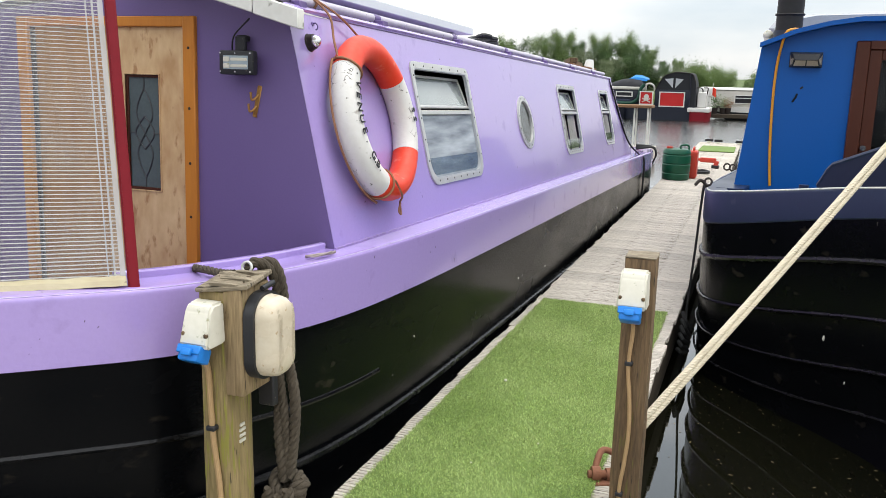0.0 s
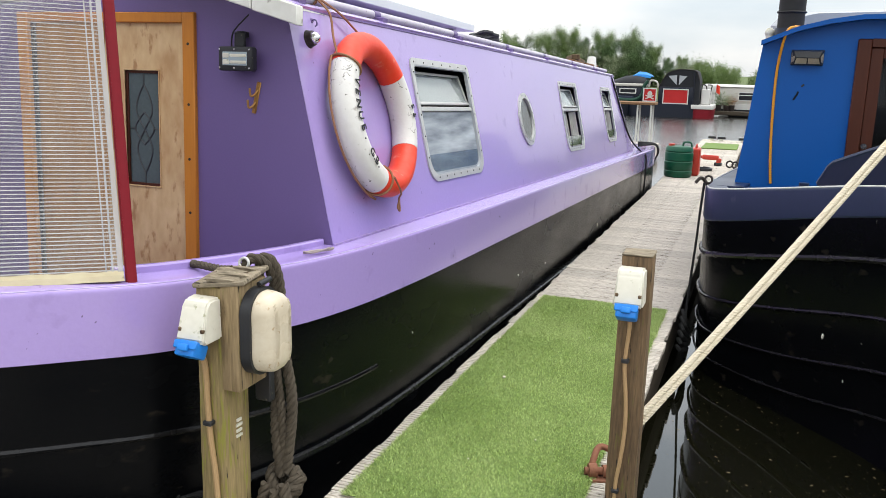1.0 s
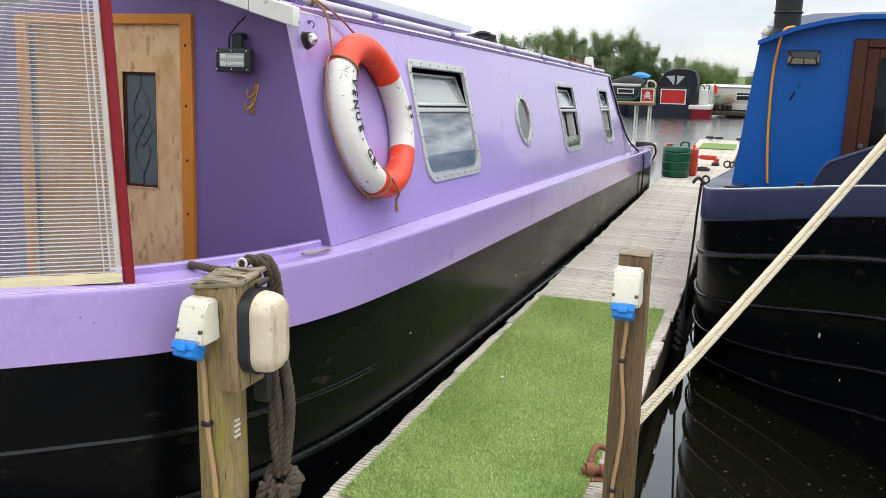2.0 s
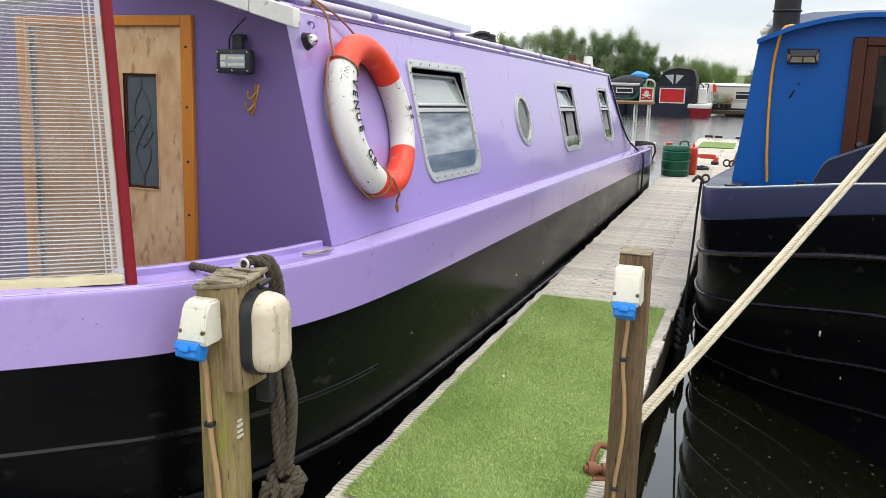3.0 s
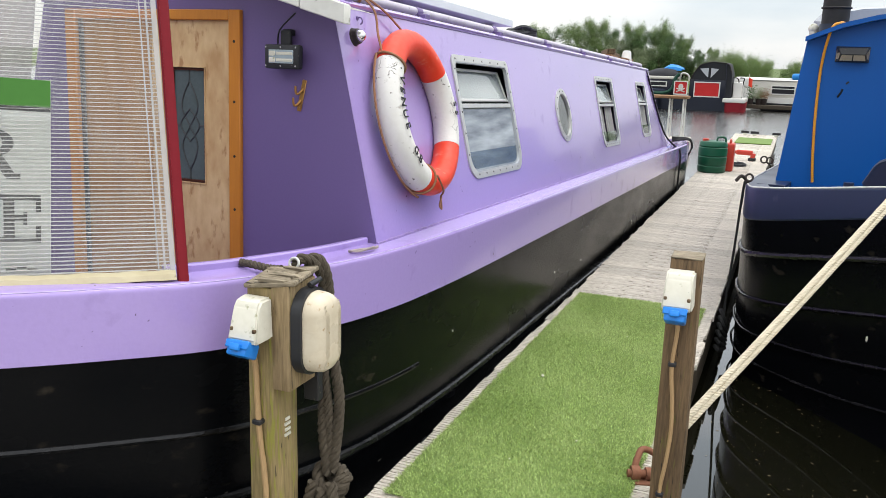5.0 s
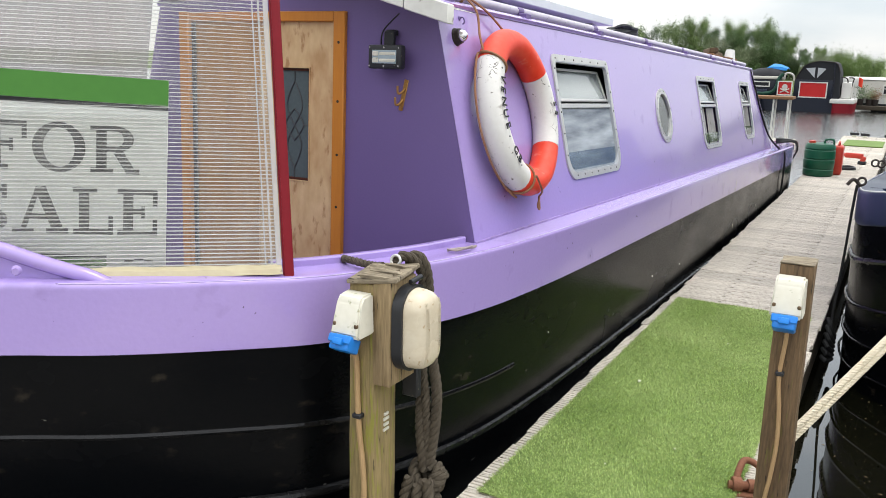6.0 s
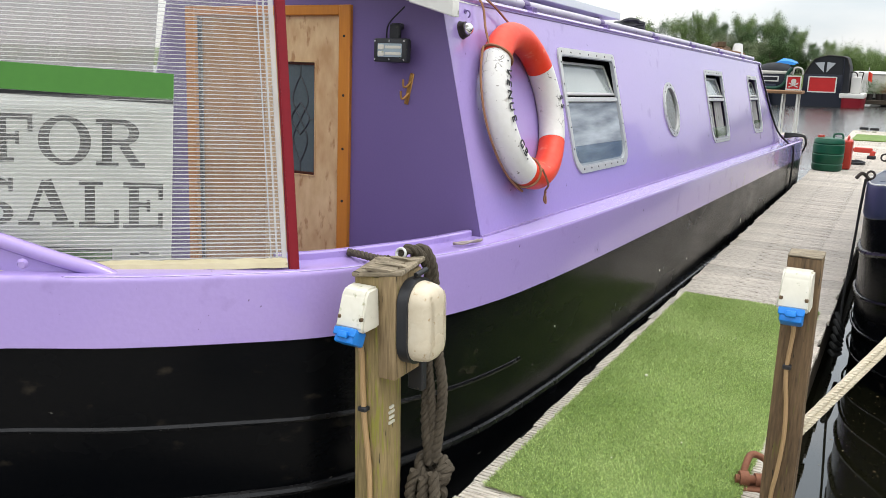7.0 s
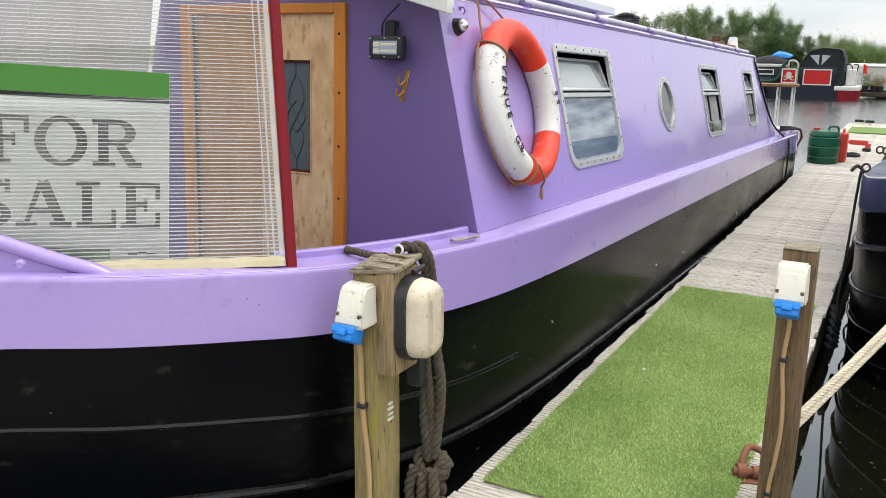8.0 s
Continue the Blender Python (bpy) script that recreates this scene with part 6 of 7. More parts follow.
grid(bm, [[Vector((q.x, q.y, g - 0.01)) for q, g, h in bul], [Vector((q.x, q.y, g + h)) for q, g, h in bul], [Vector((q.x + 0.02, q.y + 0.02, g + h)) for q, g, h in bul], [Vector((q.x + 0.02, q.y + 0.02, g - 0.01)) for q, g, h in bul]])
bw_part = part("bow_bulwark", bm, SLATEBLUE, blue, "slate blue raised bow plate")
part("capping", tubed([Vector((q.x + 0.01, q.y + 0.01, g + h)) for q, g, h in bul], 0.018, 8), NAVY, bw_part)
bm = bmesh.new()
cyl(bm, (2.2, 3.80, 1.0), (2.2, 3.80, 1.66), 0.035, seg=14)
cyl(bm, (2.08, 3.80, 1.60), (2.32, 3.80, 1.60), 0.022, seg=12)
part("mooring_stud", bm, SLATEBLUE, blue)
part("side_deck", veer(boxed((1.17, 5.35, 0.86), (1.36, 16.4, 0.886), 0.003, 1)), NAVY, blue, "navy side deck", smooth=False)
# cabin
BY = 5.60
prof = [(1.285, 0.872), (1.388, 1.905), (1.60, 1.985), (1.80, 2.035), (2.0, 2.065), (XB, 2.075)]
mir = lambda pts, c: pts + [(2 * c - x, z) for x, z in pts[-2::-1]]
full_p = mir(prof, XB)
DBX = 2.010
bm = bmesh.new()
left = [(1.285, 0.872), (1.388, 1.905), (1.60, 1.985), (1.80, 2.035), (DBX, 2.065), (DBX, 0.5), (1.35, 0.5)]
bm.faces.new([bm.verts.new((x, BY, z)) for x, z in left])
bm.faces.new([bm.verts.new((2 * XB - x, BY, z)) for x, z in left])
bm.faces.new([bm.verts.new((x, BY, z)) for x, z in ((DBX, 1.93), (2 * XB - DBX, 1.93), (2 * XB - DBX, 2.065), (XB, 2.075), (DBX, 2.065))])
part("fore_bulkhead", bm, BLUECABIN, blue, "royal blue fore bulkhead", smooth=False)
bm = bmesh.new()
grid(bm, [[(x, yy, z) for x, z in full_p] for yy in (BY + 0.002, 8.0, 12.0, 16.0)])
bm.faces.new([bm.verts.new((x, 16.0, z)) for x, z in full_p])
part("cabin_side", veer(bm), BLUECABIN, blue, "royal blue cabin shell")
bm = bmesh.new()
lip = [(1.366, 1.895), (1.60, 1.992), (1.80, 2.043), (2.0, 2.073), (XB, 2.083)]
lipf = mir(lip, XB)
grid(bm, [[(x, BY - 0.10, z - 0.02) for x, z in lipf], [(x, BY - 0.10, z + 0.012) for x, z in lipf], [(x, 16.05, z + 0.016) for x, z in lipf]])
grid(bm, [[(x, BY - 0.10, z - 0.02) for x, z in lipf], [(x, BY + 0.01, z - 0.016) for x, z in lipf]])
part("roof", veer(bm), BLUECABIN, blue, "blue roof with a forward lip")
bm = bmesh.new()
box(bm, (DBX - 0.012, BY - 0.03, 0.5), (DBX + 0.075, BY + 0.04, 1.925), 0.006, 1)
part("jamb", bm, MAHOGANY, blue, "mahogany door frame")
part("lintel", boxed((DBX + 0.075, BY - 0.028, 1.87), (2 * XB - DBX - 0.06, BY + 0.04, 1.93), 0.005, 1), MAHOGANY, blue, "mahogany door frame")
bm = bmesh.new()
box(bm, (DBX + 0.077, BY - 0.012, 0.5), (DBX + 0.155, BY + 0.03, 1.868), 0.004, 1)
box(bm, (DBX + 0.155, BY - 0.012, 1.80), (2.80, BY + 0.03, 1.868), 0.004, 1)
box(bm, (DBX + 0.155, BY - 0.012, 0.5), (2.80, BY + 0.03, 1.05), 0.004, 1)
door2 = part("door", bm, MAHOGANY, blue, "mahogany glazed cabin door")
part("pane", boxed((DBX + 0.156, BY + 0.005, 1.051), (2.79, BY + 0.009, 1.80)), GLASS, door2, "dark door glass", smooth=False)
# dark panel added behind the door glass for the unlit interior
part("dim_backing", boxed((1.75, BY + 0.35, 0.5), (3.05, BY + 0.37, 2.0)), DARKIN, blue, smooth=False)
bm = bmesh.new()
cyl(bm, (DBX + 0.10, BY - 0.03, 1.20), (DBX + 0.10, BY - 0.05, 1.20), 0.02, seg=14)
part("knob", bm, CHROME, door2)

# chimney
chim = thing("chimney", "black iron stove chimney on the blue cabin roof", "chimney", (1.56, 6.0, 1.98))
bm = bmesh.new()
cyl(bm, (1.56, 6.0, 1.96), (1.56, 6.0, 2.75), 0.094, seg=28)
part("flue", bm, FLUEIRON, chim, "black iron flue pipe")
bm = bmesh.new()
cyl(bm, (1.56, 6.0, 1.93), (1.56, 6.0, 2.015), 0.115, 0.104, 28)
part("collar", bm, SLATEBLUE, chim, "dark roof collar")
part("band", tubed([Vector((1.56 + 0.098 * math.cos(a), 6.0 + 0.098 * math.sin(a), 2.13)) for a in [2 * math.pi * k / 28 for k in range(28)]], 0.008, 6, True), FLUEIRON, chim)
# grey cover and white lamp further along the roof
bm = bmesh.new()
rows = []
for y in (6.3, 6.5, 8.4, 8.6):
    s = 1.0 if 6.4 < y < 8.5 else 0.92
    rows.append([(XB + (x - XB) * s, y, 1.9 + (z - 1.9) * s) for x, z in mir([(1.44, 1.93), (1.42, 2.06), (1.47, 2.12), (1.7, 2.165), (XB, 2.185)], XB)])
grid(bm, rows)
for r in (rows[0], rows[-1]):
    bm.faces.new([bm.verts.new(p) for p in r])
solid("roof_cover", bm, GREYSTEEL, "grey ribbed cover over gear on the blue roof", "cover")
bm = bmesh.new()
bmesh.ops.create_uvsphere(bm, u_segments=16, v_segments=10, radius=0.037, matrix=Matrix.Translation((1.42, 6.05, 1.985)))
cyl(bm, (1.43, 6.05, 1.92), (1.42, 6.05, 1.97), 0.03, seg=12)
solid("roof_lamp", bm, PLASTICW, "small white globe lamp at the roof edge", "lamp")
# solar wall light
wl = Matrix.Translation((1.686, BY, 1.795))
bm = bmesh.new()
prof2 = [(0, 0.053), (-0.05, 0.042), (-0.075, 0.0), (-0.055, -0.045), (0, -0.053)]
v = grid(bm, [[wl @ Vector((x * s, y, z)) for (y, z), s in zip(prof2, (1, 0.86, 0.70, 0.82, 1))] for x in (-0.107, 0.107)], close=True)
bm.faces.new(v[0])
bm.faces.new(v[1][::-1])
wall_light = solid("wall_light", bm, BLACKPLASTIC, "black solar wall light on the blue bulkhead", "lamp", smooth=False)
for x0, x1, s in ((-0.075, -0.004, 1), (0.004, 0.075, 1)):
    bm = bmesh.new()
    bm.faces.new([bm.verts.new(wl @ Vector(p)) for p in ((x0 * 0.95, -0.0765, -0.006), (x1 * 0.95, -0.0765, -0.006), (x1 * 1.1, -0.058, -0.043), (x0 * 1.1, -0.058, -0.043))])
    bmesh.ops.solidify(bm, geom=bm.faces[:], thickness=0.002)
    part("lens", bm, LAMPW, wall_light, "pale diffuser lens", smooth=False)
for sx in (-1, 1):
    bm = bmesh.new()
    bm.faces.new([bm.verts.new(wl @ Vector(p)) for p in ((sx * 0.104, -0.012, 0.036), (sx * 0.104, -0.012, -0.036), (sx * 0.089, -0.056, -0.030), (sx * 0.082, -0.066, 0.004))])
    bmesh.ops.solidify(bm, geom=bm.faces[:], thickness=0.004)
    part("lens", bm, LAMPW, wall_light, "pale side lens", smooth=False)
bm = bmesh.new()
tube(bm, smooth_path([(1.66, 5.95, 2.01), (1.585, 5.6, 2.005), (1.53, 5.52, 1.955), (1.497, 5.585, 1.72), (1.497, 5.588, 1.40), (1.512, 5.588, 1.1), (1.532, 5.585, 0.895)], 8), 0.0095, 8)
solid("power_lead", bm, YELLOWHOSE, "orange-yellow lead hanging down the blue bulkhead", "cable")
bm = bmesh.new()
tube(bm, [Vector((1.625, BY - 0.004, 1.50)), Vector((1.645, BY - 0.004, 1.535)), Vector((1.652, BY - 0.004, 1.56))], 0.010, 6, flat=0.3)
tube(bm, [Vector((1.668, BY - 0.004, 1.595)), Vector((1.685, BY - 0.004, 1.61))], 0.007, 6, flat=0.3)
part("paint_chip", bm, INK, blue, "dark chipped paint")
# deck stud, shackle ring and black line at the corner
bm = bmesh.new()
cyl(bm, (1.72, 4.75, 0.90), (1.72, 4.75, 1.0), 0.02, seg=12)
cyl(bm, (1.72, 4.75, 0.985), (1.72, 4.75, 1.01), 0.03, seg=12)
part("deck_stud", bm, NAVY, blue)
bm = bmesh.new()
tube(bm, [Vector((1.115 + 0.024 * math.cos(a), 5.32 + 0.012 * math.sin(a), 0.925 + 0.024 * math.sin(a))) for a in [2 * math.pi * k / 18 for k in range(18)]], 0.008, 8, True)
tube(bm, smooth_path([(1.03, 5.28, 0.90), (1.06, 5.30, 0.935), (1.09, 5.32, 0.915), (1.11, 5.33, 0.885)], 5), 0.012, 8)
solid("mooring_ring", bm, DARKIRON, "black iron ring and shackle on the blue gunwale", "shackle")
bm = bmesh.new()
laid_rope(bm, smooth_path([(1.09, 5.30, 0.90), (1.082, 5.27, 0.75), (1.070, 5.20, 0.40), (1.055, 5.12, 0.05), (1.06, 5.07, -0.12), (1.07, 5.1, -0.22)], 24), 0.010, turns_per_m=18, seg=5)
for k in range(6):
    tube(bm, smooth_path([(1.03, 5.10 - 0.05 * k, 0.0 - 0.04 * k), (1.06, 5.06 - 0.05 * k, -0.06 - 0.03 * k), (1.08, 5.12, -0.14 - 0.03 * k)], 5), 0.016, 7)
solid("black_line", bm, BLACKROPE, "black mooring line hanging beside the pontoon", "rope")

# ---- things at the pontoon's far end ----
bm = bmesh.new()
rows = []
for z, r in ((0.0, 0.205), (0.02, 0.222), (0.10, 0.226), (0.115, 0.214), (0.13, 0.226), (0.25, 0.230), (0.265, 0.218), (0.28, 0.230), (0.40, 0.228), (0.415, 0.214), (0.43, 0.226), (0.47, 0.22), (0.50, 0.20), (0.51, 0.12)):
    rows.append([(0.185 + r * math.cos(a), 13.42 + r * math.sin(a), z) for a in [2 * math.pi * k / 32 for k in range(32)]])
v = grid(bm, rows, close=True)
bm.faces.new(v[0])
bm.faces.new(v[-1])
barrel = solid("water_barrel", bm, GREENPLASTIC, "dark green ribbed plastic water barrel on the deck", "barrel")
part("handle", tubed(smooth_path([(0.24, 13.40, 0.50), (0.245, 13.40, 0.555), (0.29, 13.40, 0.572), (0.36, 13.40, 0.565), (0.375, 13.40, 0.49), (0.36, 13.40, 0.40)], 6), 0.016, 8), GREENPLASTIC, barrel)
bm = bmesh.new()
cyl(bm, (0.06, 13.42, 0.50), (0.06, 13.42, 0.54), 0.05, seg=16)
part("cap", bm, REDPLASTIC, barrel, "red screw cap")
can = solid("fuel_can", boxed((0.36, 13.62, 0.002), (0.50, 13.95, 0.46), 0.03, 3), REDPLASTIC, "red plastic fuel can beside the barrel", "fuel can")
bm = bmesh.new()
tube(bm, smooth_path([(0.43, 13.66, 0.45), (0.43, 13.68, 0.51), (0.43, 13.84, 0.51), (0.43, 13.86, 0.45)], 5), 0.014, 8)
part("handle", bm, REDPLASTIC, can)
bm = bmesh.new()
dm = Matrix.Translation((0.62, 15.6, 0.0)) @ Matrix.Rotation(radians(-14), 4, "Z")
box(bm, (-0.20, -0.04, 0.10), (0.10, 0.04, 0.19), 0.02, 2, dm)
box(bm, (0.05, -0.035, 0.0), (0.13, 0.035, 0.16), 0.015, 2, dm @ Matrix.Rotation(radians(10), 4, "Y"))
cyl(bm, dm @ Vector((-0.20, 0, 0.145)), dm @ Vector((-0.30, 0, 0.145)), 0.03, 0.018, 12)
drill = solid("cordless_tool", bm, REDPLASTIC, "red cordless power tool lying on the deck", "power tool")
part("battery", boxed((0.03, -0.045, 0.0), (0.16, 0.045, 0.06), 0.01, 1, dm), BLACKPLASTIC, drill, "black battery pack")
bm = bmesh.new()
tube(bm, [Vector((0.50 + (0.16 + 0.012 * math.sin(k)) * math.cos(k * 0.4), 14.55 + 0.20 * math.sin(k * 0.4), 0.016 + 0.0006 * k)) for k in range(52)], 0.014, 7)
solid("cable_coil", bm, BLACKPLASTIC, "coil of black cable on the deck", "cable")
bm = bmesh.new()
for dx, dz in ((0, 0.07), (0.10, 0.06)):
    tube(bm, [Vector((0.93 + dx + 0.055 * math.cos(a), 15.3 + 0.02 * math.sin(a), dz + 0.055 * math.sin(a))) for a in [2 * math.pi * k / 16 for k in range(16)]], 0.016, 7, True)
solid("mooring_cleat", bm, DARKIRON, "dark iron mooring ring on the deck edge", "cleat")
mat2 = solid("turf_mat", boxed((0.14, 19.3, 0.004), (0.93, 20.9, 0.025), 0.006, 1), TURFBASE, "faded green grass mat on the far deck", "mat", smooth=False)
for x, y in ((0.22, 22.1), (0.46, 22.0), (0.98, 21.9)):
    bm = boxed((x - 0.05, y - 0.05, 0.0), (x + 0.05, y + 0.05, 0.05), 0.008, 1)
    p = solid("bollard", bm, PLASTICW, "short white pontoon bollard with a dark top", "bollard", group="short bollards")
    part("top", boxed((x - 0.10, y - 0.055, 0.05), (x + 0.10, y + 0.055, 0.11), 0.008, 1), BLACKPLASTIC, p, "dark top")

# white-legged workbench on its own pontoon beyond the stern
far_deck = tagged(solid("pavement", boxed((-4.4, 19.6, -0.3), (-0.95, 20.6, -0.02), 0.01, 1), PLANKWOOD, "short grey timber pontoon beyond the stern", "pontoon", kind="structure", smooth=False))
bench = thing("workbench", "plain wooden table with white painted legs", "table", (-1.75, 20.1, -0.02))
part("top", boxed((-2.55, 19.8, 0.92), (-1.03, 20.4, 0.985), 0.01, 1), LOGWOOD, bench, "brown plank top", smooth=False)
for x in (-2.45, -1.44, -1.12):
    for y in (19.88, 20.3):
        part("leg", boxed((x - 0.019, y - 0.02, -0.02), (x + 0.019, y + 0.02, 0.92), 0.005, 1), BOATWHITE, bench, "white leg", smooth=False)

# ---- boats across the basin ----
def hull_block(name, x0, x1, y0, y1, top, rise, mat, parent, label=""):
    """A long hull seen from its side: raked ends, sheer towards the x1 end."""
    bm = bmesh.new()
    n = 24
    rows = []
    for z, taper in ((WATER - 0.3, 0.86), (WATER + 0.05, 0.95), (top, 1.0)):
        row = []
        cx, hx, cy, hy = (x0 + x1) / 2, (x1 - x0) / 2 * taper, (y0 + y1) / 2, (y1 - y0) / 2
        for k in range(48):
            a = 2 * math.pi * k / 48
            c, s = math.cos(a), math.sin(a)
            px = cx + hx * (abs(c) ** 0.45) * (1 if c > 0 else -1)
            py = cy + hy * (abs(s) ** 0.6) * (1 if s > 0 else -1)
            row.append((px, py, z + (rise * ease(0.3, 1.0, (px - cx) / hx) if z == top else 0)))
        rows.append(row)
    v = grid(bm, rows, close=True)
    bm.faces.new(v[-1])
    return part(name, bm, mat, parent, label)


BEIGE = material("beige_gelcoat", (0.52, 0.50, 0.45), 0.4, second=(0.44, 0.42, 0.37), bump=0.03)
FARNAVY = material("faded_navy_paint", (0.008, 0.011, 0.022), 0.4, second=(0.006, 0.008, 0.016), bump=0.03)
UPRIGHT = Matrix(((1, 0, 0), (0, 0, -1), (0, 1, 0))).to_4x4()


def bordered(name, x0, x1, z0, z1, y, fill, edge, parent, label):
    """A painted panel with a pale border, facing -y."""
    p = part(name, boxed((x0, y - 0.02, z0), (x1, y + 0.03, z1), 0.008, 1), fill, parent, label, smooth=False)
    bm = bmesh.new()
    t = 0.05
    for lo, hi in (((x0 - t, z0 - t), (x1 + t, z0)), ((x0 - t, z1), (x1 + t, z1 + t)), ((x0 - t, z0), (x0, z1)), ((x1, z0), (x1 + t, z1))):
        box(bm, (lo[0], y - 0.04, lo[1]), (hi[0], y + 0.03, hi[1]))
    part("border", bm, edge, p, "white border", smooth=False)
    return p


fb = thing("narrowboat", "navy narrowboat with a red panel and charcoal canvas hood", "narrowboat", (-2.7, 43, WATER))
hull_block("hull", -5.2, -1.02, 42.0, 44.1, 0.23, 0.0, FARNAVY, fb, "navy hull")
hull_block("bow_flash", -2.0, -0.90, 41.95, 44.14, 0.03, 0.0, REDPAINT, fb, "red painted end flash")
part("end_band", boxed((-1.96, 41.93, 0.03), (-0.92, 44.16, 0.235), 0.03, 2), BOATWHITE, fb, "white band along the end of the hull")
part("cabin", boxed((-3.58, 42.1, 0.22), (-1.90, 44.0, 1.06), 0.03, 2), FARNAVY, fb, "navy cabin side")
bordered("panel", -3.30, -2.18, 0.29, 0.92, 42.09, REDCANVAS, BOATWHITE, fb, "red canvas panel")
bm = bmesh.new()
sect = [(-3.56, 1.02), (-3.38, 1.42), (-3.18, 1.72), (-2.98, 1.82), (-2.62, 1.92), (-1.95, 1.87), (-1.80, 1.80), (-1.66, 1.40), (-1.60, 0.24)]
v = grid(bm, [[(x + d, y, z - e) for x, z in sect] for y, d, e in ((42.12, 0.0, 0.0), (42.6, 0.02, -0.03), (43.5, 0.03, -0.03), (43.95, 0.0, 0.0))])
bm.faces.new([bm.verts.new((x, 42.12, z)) for x, z in sect + [(-1.92, 0.24), (-1.92, 1.02)]])
hood = part("hood", bm, DARKCANVAS, fb, "charcoal canvas hood")
part("piping", tubed([Vector((x, 42.09, z)) for x, z in sect[:-1]], 0.022, 6), DARKIRON, hood)
part("seam", tubed([Vector((-1.90, 42.09, 0.3)), Vector((-1.88, 42.09, 1.1)), Vector((-1.93, 42.09, 1.86))], 0.025, 6), FARNAVY, hood)
for shape in (((-3.14, 1.58), (-2.74, 1.16), (-2.74, 1.62)), ((-2.62, 1.62), (-2.62, 1.16), (-2.26, 1.58))):
    bm = bmesh.new()
    slab(bm, shape, -42.12, -42.09, UPRIGHT)
    part("hood_window", bm, GREYSTEEL, hood, "clear hood window", smooth=False)
part("white_locker", boxed((-1.56, 42.4, 0.24), (-1.14, 43.9, 0.98), 0.03, 1), BOATWHITE, fb, "white locker at the end")
emblem = bordered("side_board", -4.24, -3.68, 0.36, 0.92, 42.0, REDCANVAS, BOATWHITE, fb, "red board with a plain white emblem")
bm = bmesh.new()
slab(bm, [(-3.96 + 0.12 * math.cos(a), 0.70 + 0.13 * math.sin(a)) for a in [2 * math.pi * k / 14 for k in range(14)]], -42.0, -41.97, UPRIGHT)
for sgn in (-1, 1):
    tube(bm, [Vector((-3.96 - 0.2 * sgn, 41.975, 0.44)), Vector((-3.96 + 0.2 * sgn, 41.975, 0.62))], 0.03, 6)
part("emblem", bm, BEIGE, emblem, smooth=False)

fa = thing("narrowboat", "navy narrowboat with a rounded dark cover and blue tarpaulin", "narrowboat", (-7, 43.0, WATER))
hull_block("hull", -11.5, -4.6, 42.15, 43.9, 0.20, 0.0, FARNAVY, fa, "navy hull")
part("cabin", boxed((-10.8, 42.25, 0.20), (-4.32, 43.8, 1.02), 0.05, 2), FARNAVY, fa, "navy cabin side")
part("roof", boxed((-10.9, 42.2, 1.02), (-4.20, 43.85, 1.17), 0.05, 2), BEIGE, fa, "pale cabin roof")
bordered("window", -5.45, -4.72, 0.72, 0.88, 42.23, DARKCANVAS, BOATWHITE, fa, "long dark window")
bordered("window", -6.9, -5.9, 0.72, 0.88, 42.23, DARKCANVAS, BOATWHITE, fa, "long dark window")
bm = bmesh.new()
rows = []
for x, h in ((-6.1, 0.05), (-5.75, 0.22), (-5.3, 0.38), (-4.8, 0.43), (-4.35, 0.36), (-4.1, 0.12)):
    rows.append([(x, 42.95 - 0.7 * math.cos(a), 1.15 + h * math.sin(a)) for a in [math.pi * k / 10 for k in range(11)]])
grid(bm, rows)
part("cover", bm, DARKCANVAS, fa, "rounded dark canvas cover")
part("canoe", tubed(smooth_path([(-4.10, 42.12, 1.32), (-4.28, 42.10, 1.05), (-4.34, 42.1, 0.72), (-4.52, 42.1, 0.46), (-4.9, 42.1, 0.36), (-5.5, 42.1, 0.38)], 6), 0.085, 8), BOATGREEN, fa, "green curved gunwale of a small boat on deck")
part("deck_boat", boxed((-6.3, 42.1, 0.32), (-4.75, 42.24, 0.56), 0.06, 2), SLATEBLUE, fa, "dark blue small boat on deck")
part("hoop", tubed(smooth_path([(-4.06, 42.3, 1.0), (-4.02, 42.3, 1.30), (-3.82, 42.3, 1.33), (-3.66, 42.3, 1.22), (-3.62, 42.3, 1.0)], 5), 0.045, 8), BEIGE, fa, "pale hoop")
bm = bmesh.new()
rows = []
for x, h in ((-4.95, 0.05), (-4.7, 0.24), (-4.35, 0.20), (-4.05, 0.05)):
    rows.append([(x, 43.2 - 0.5 * math.cos(a), 1.50 + h * math.sin(a) + 0.05 * math.sin(x * 19 + a * 5)) for a in [math.pi * k / 8 for k in range(9)]])
grid(bm, rows)
part("tarpaulin", bm, BLUETARP, fa, "crumpled blue tarpaulin")

fc = thing("cabin_cruiser", "beige cabin cruiser moored across the basin", "cruiser", (3.5, 46, WATER))
hull_block("boot_top", -1.0, 8.2, 44.97, 47.43, -0.02, 0.0, DARKCANVAS, fc, "dark waterline band")
hull_block("hull", -1.05, 8.3, 45.0, 47.4, 0.26, 0.0, BOATWHITE, fc, "white hull band")
part("cabin", boxed((-0.95, 45.15, 0.24), (7.6, 47.2, 1.08), 0.06, 3), BEIGE, fc, "beige cabin side")
part("roof", boxed((-1.0, 45.10, 1.08), (7.7, 47.25, 1.13), 0.02, 1), BOATWHITE, fc, "white roof edge")
for x in (0.12, 2.2):
    bordered("window", x, x + 1.05, 0.46, 0.82, 45.13, DARKCANVAS, BOATWHITE, fc, "dark cabin window")
    part("window_bar", boxed((x, 45.09, 0.68), (x + 1.05, 45.11, 0.72)), BOATWHITE, fc, smooth=False)
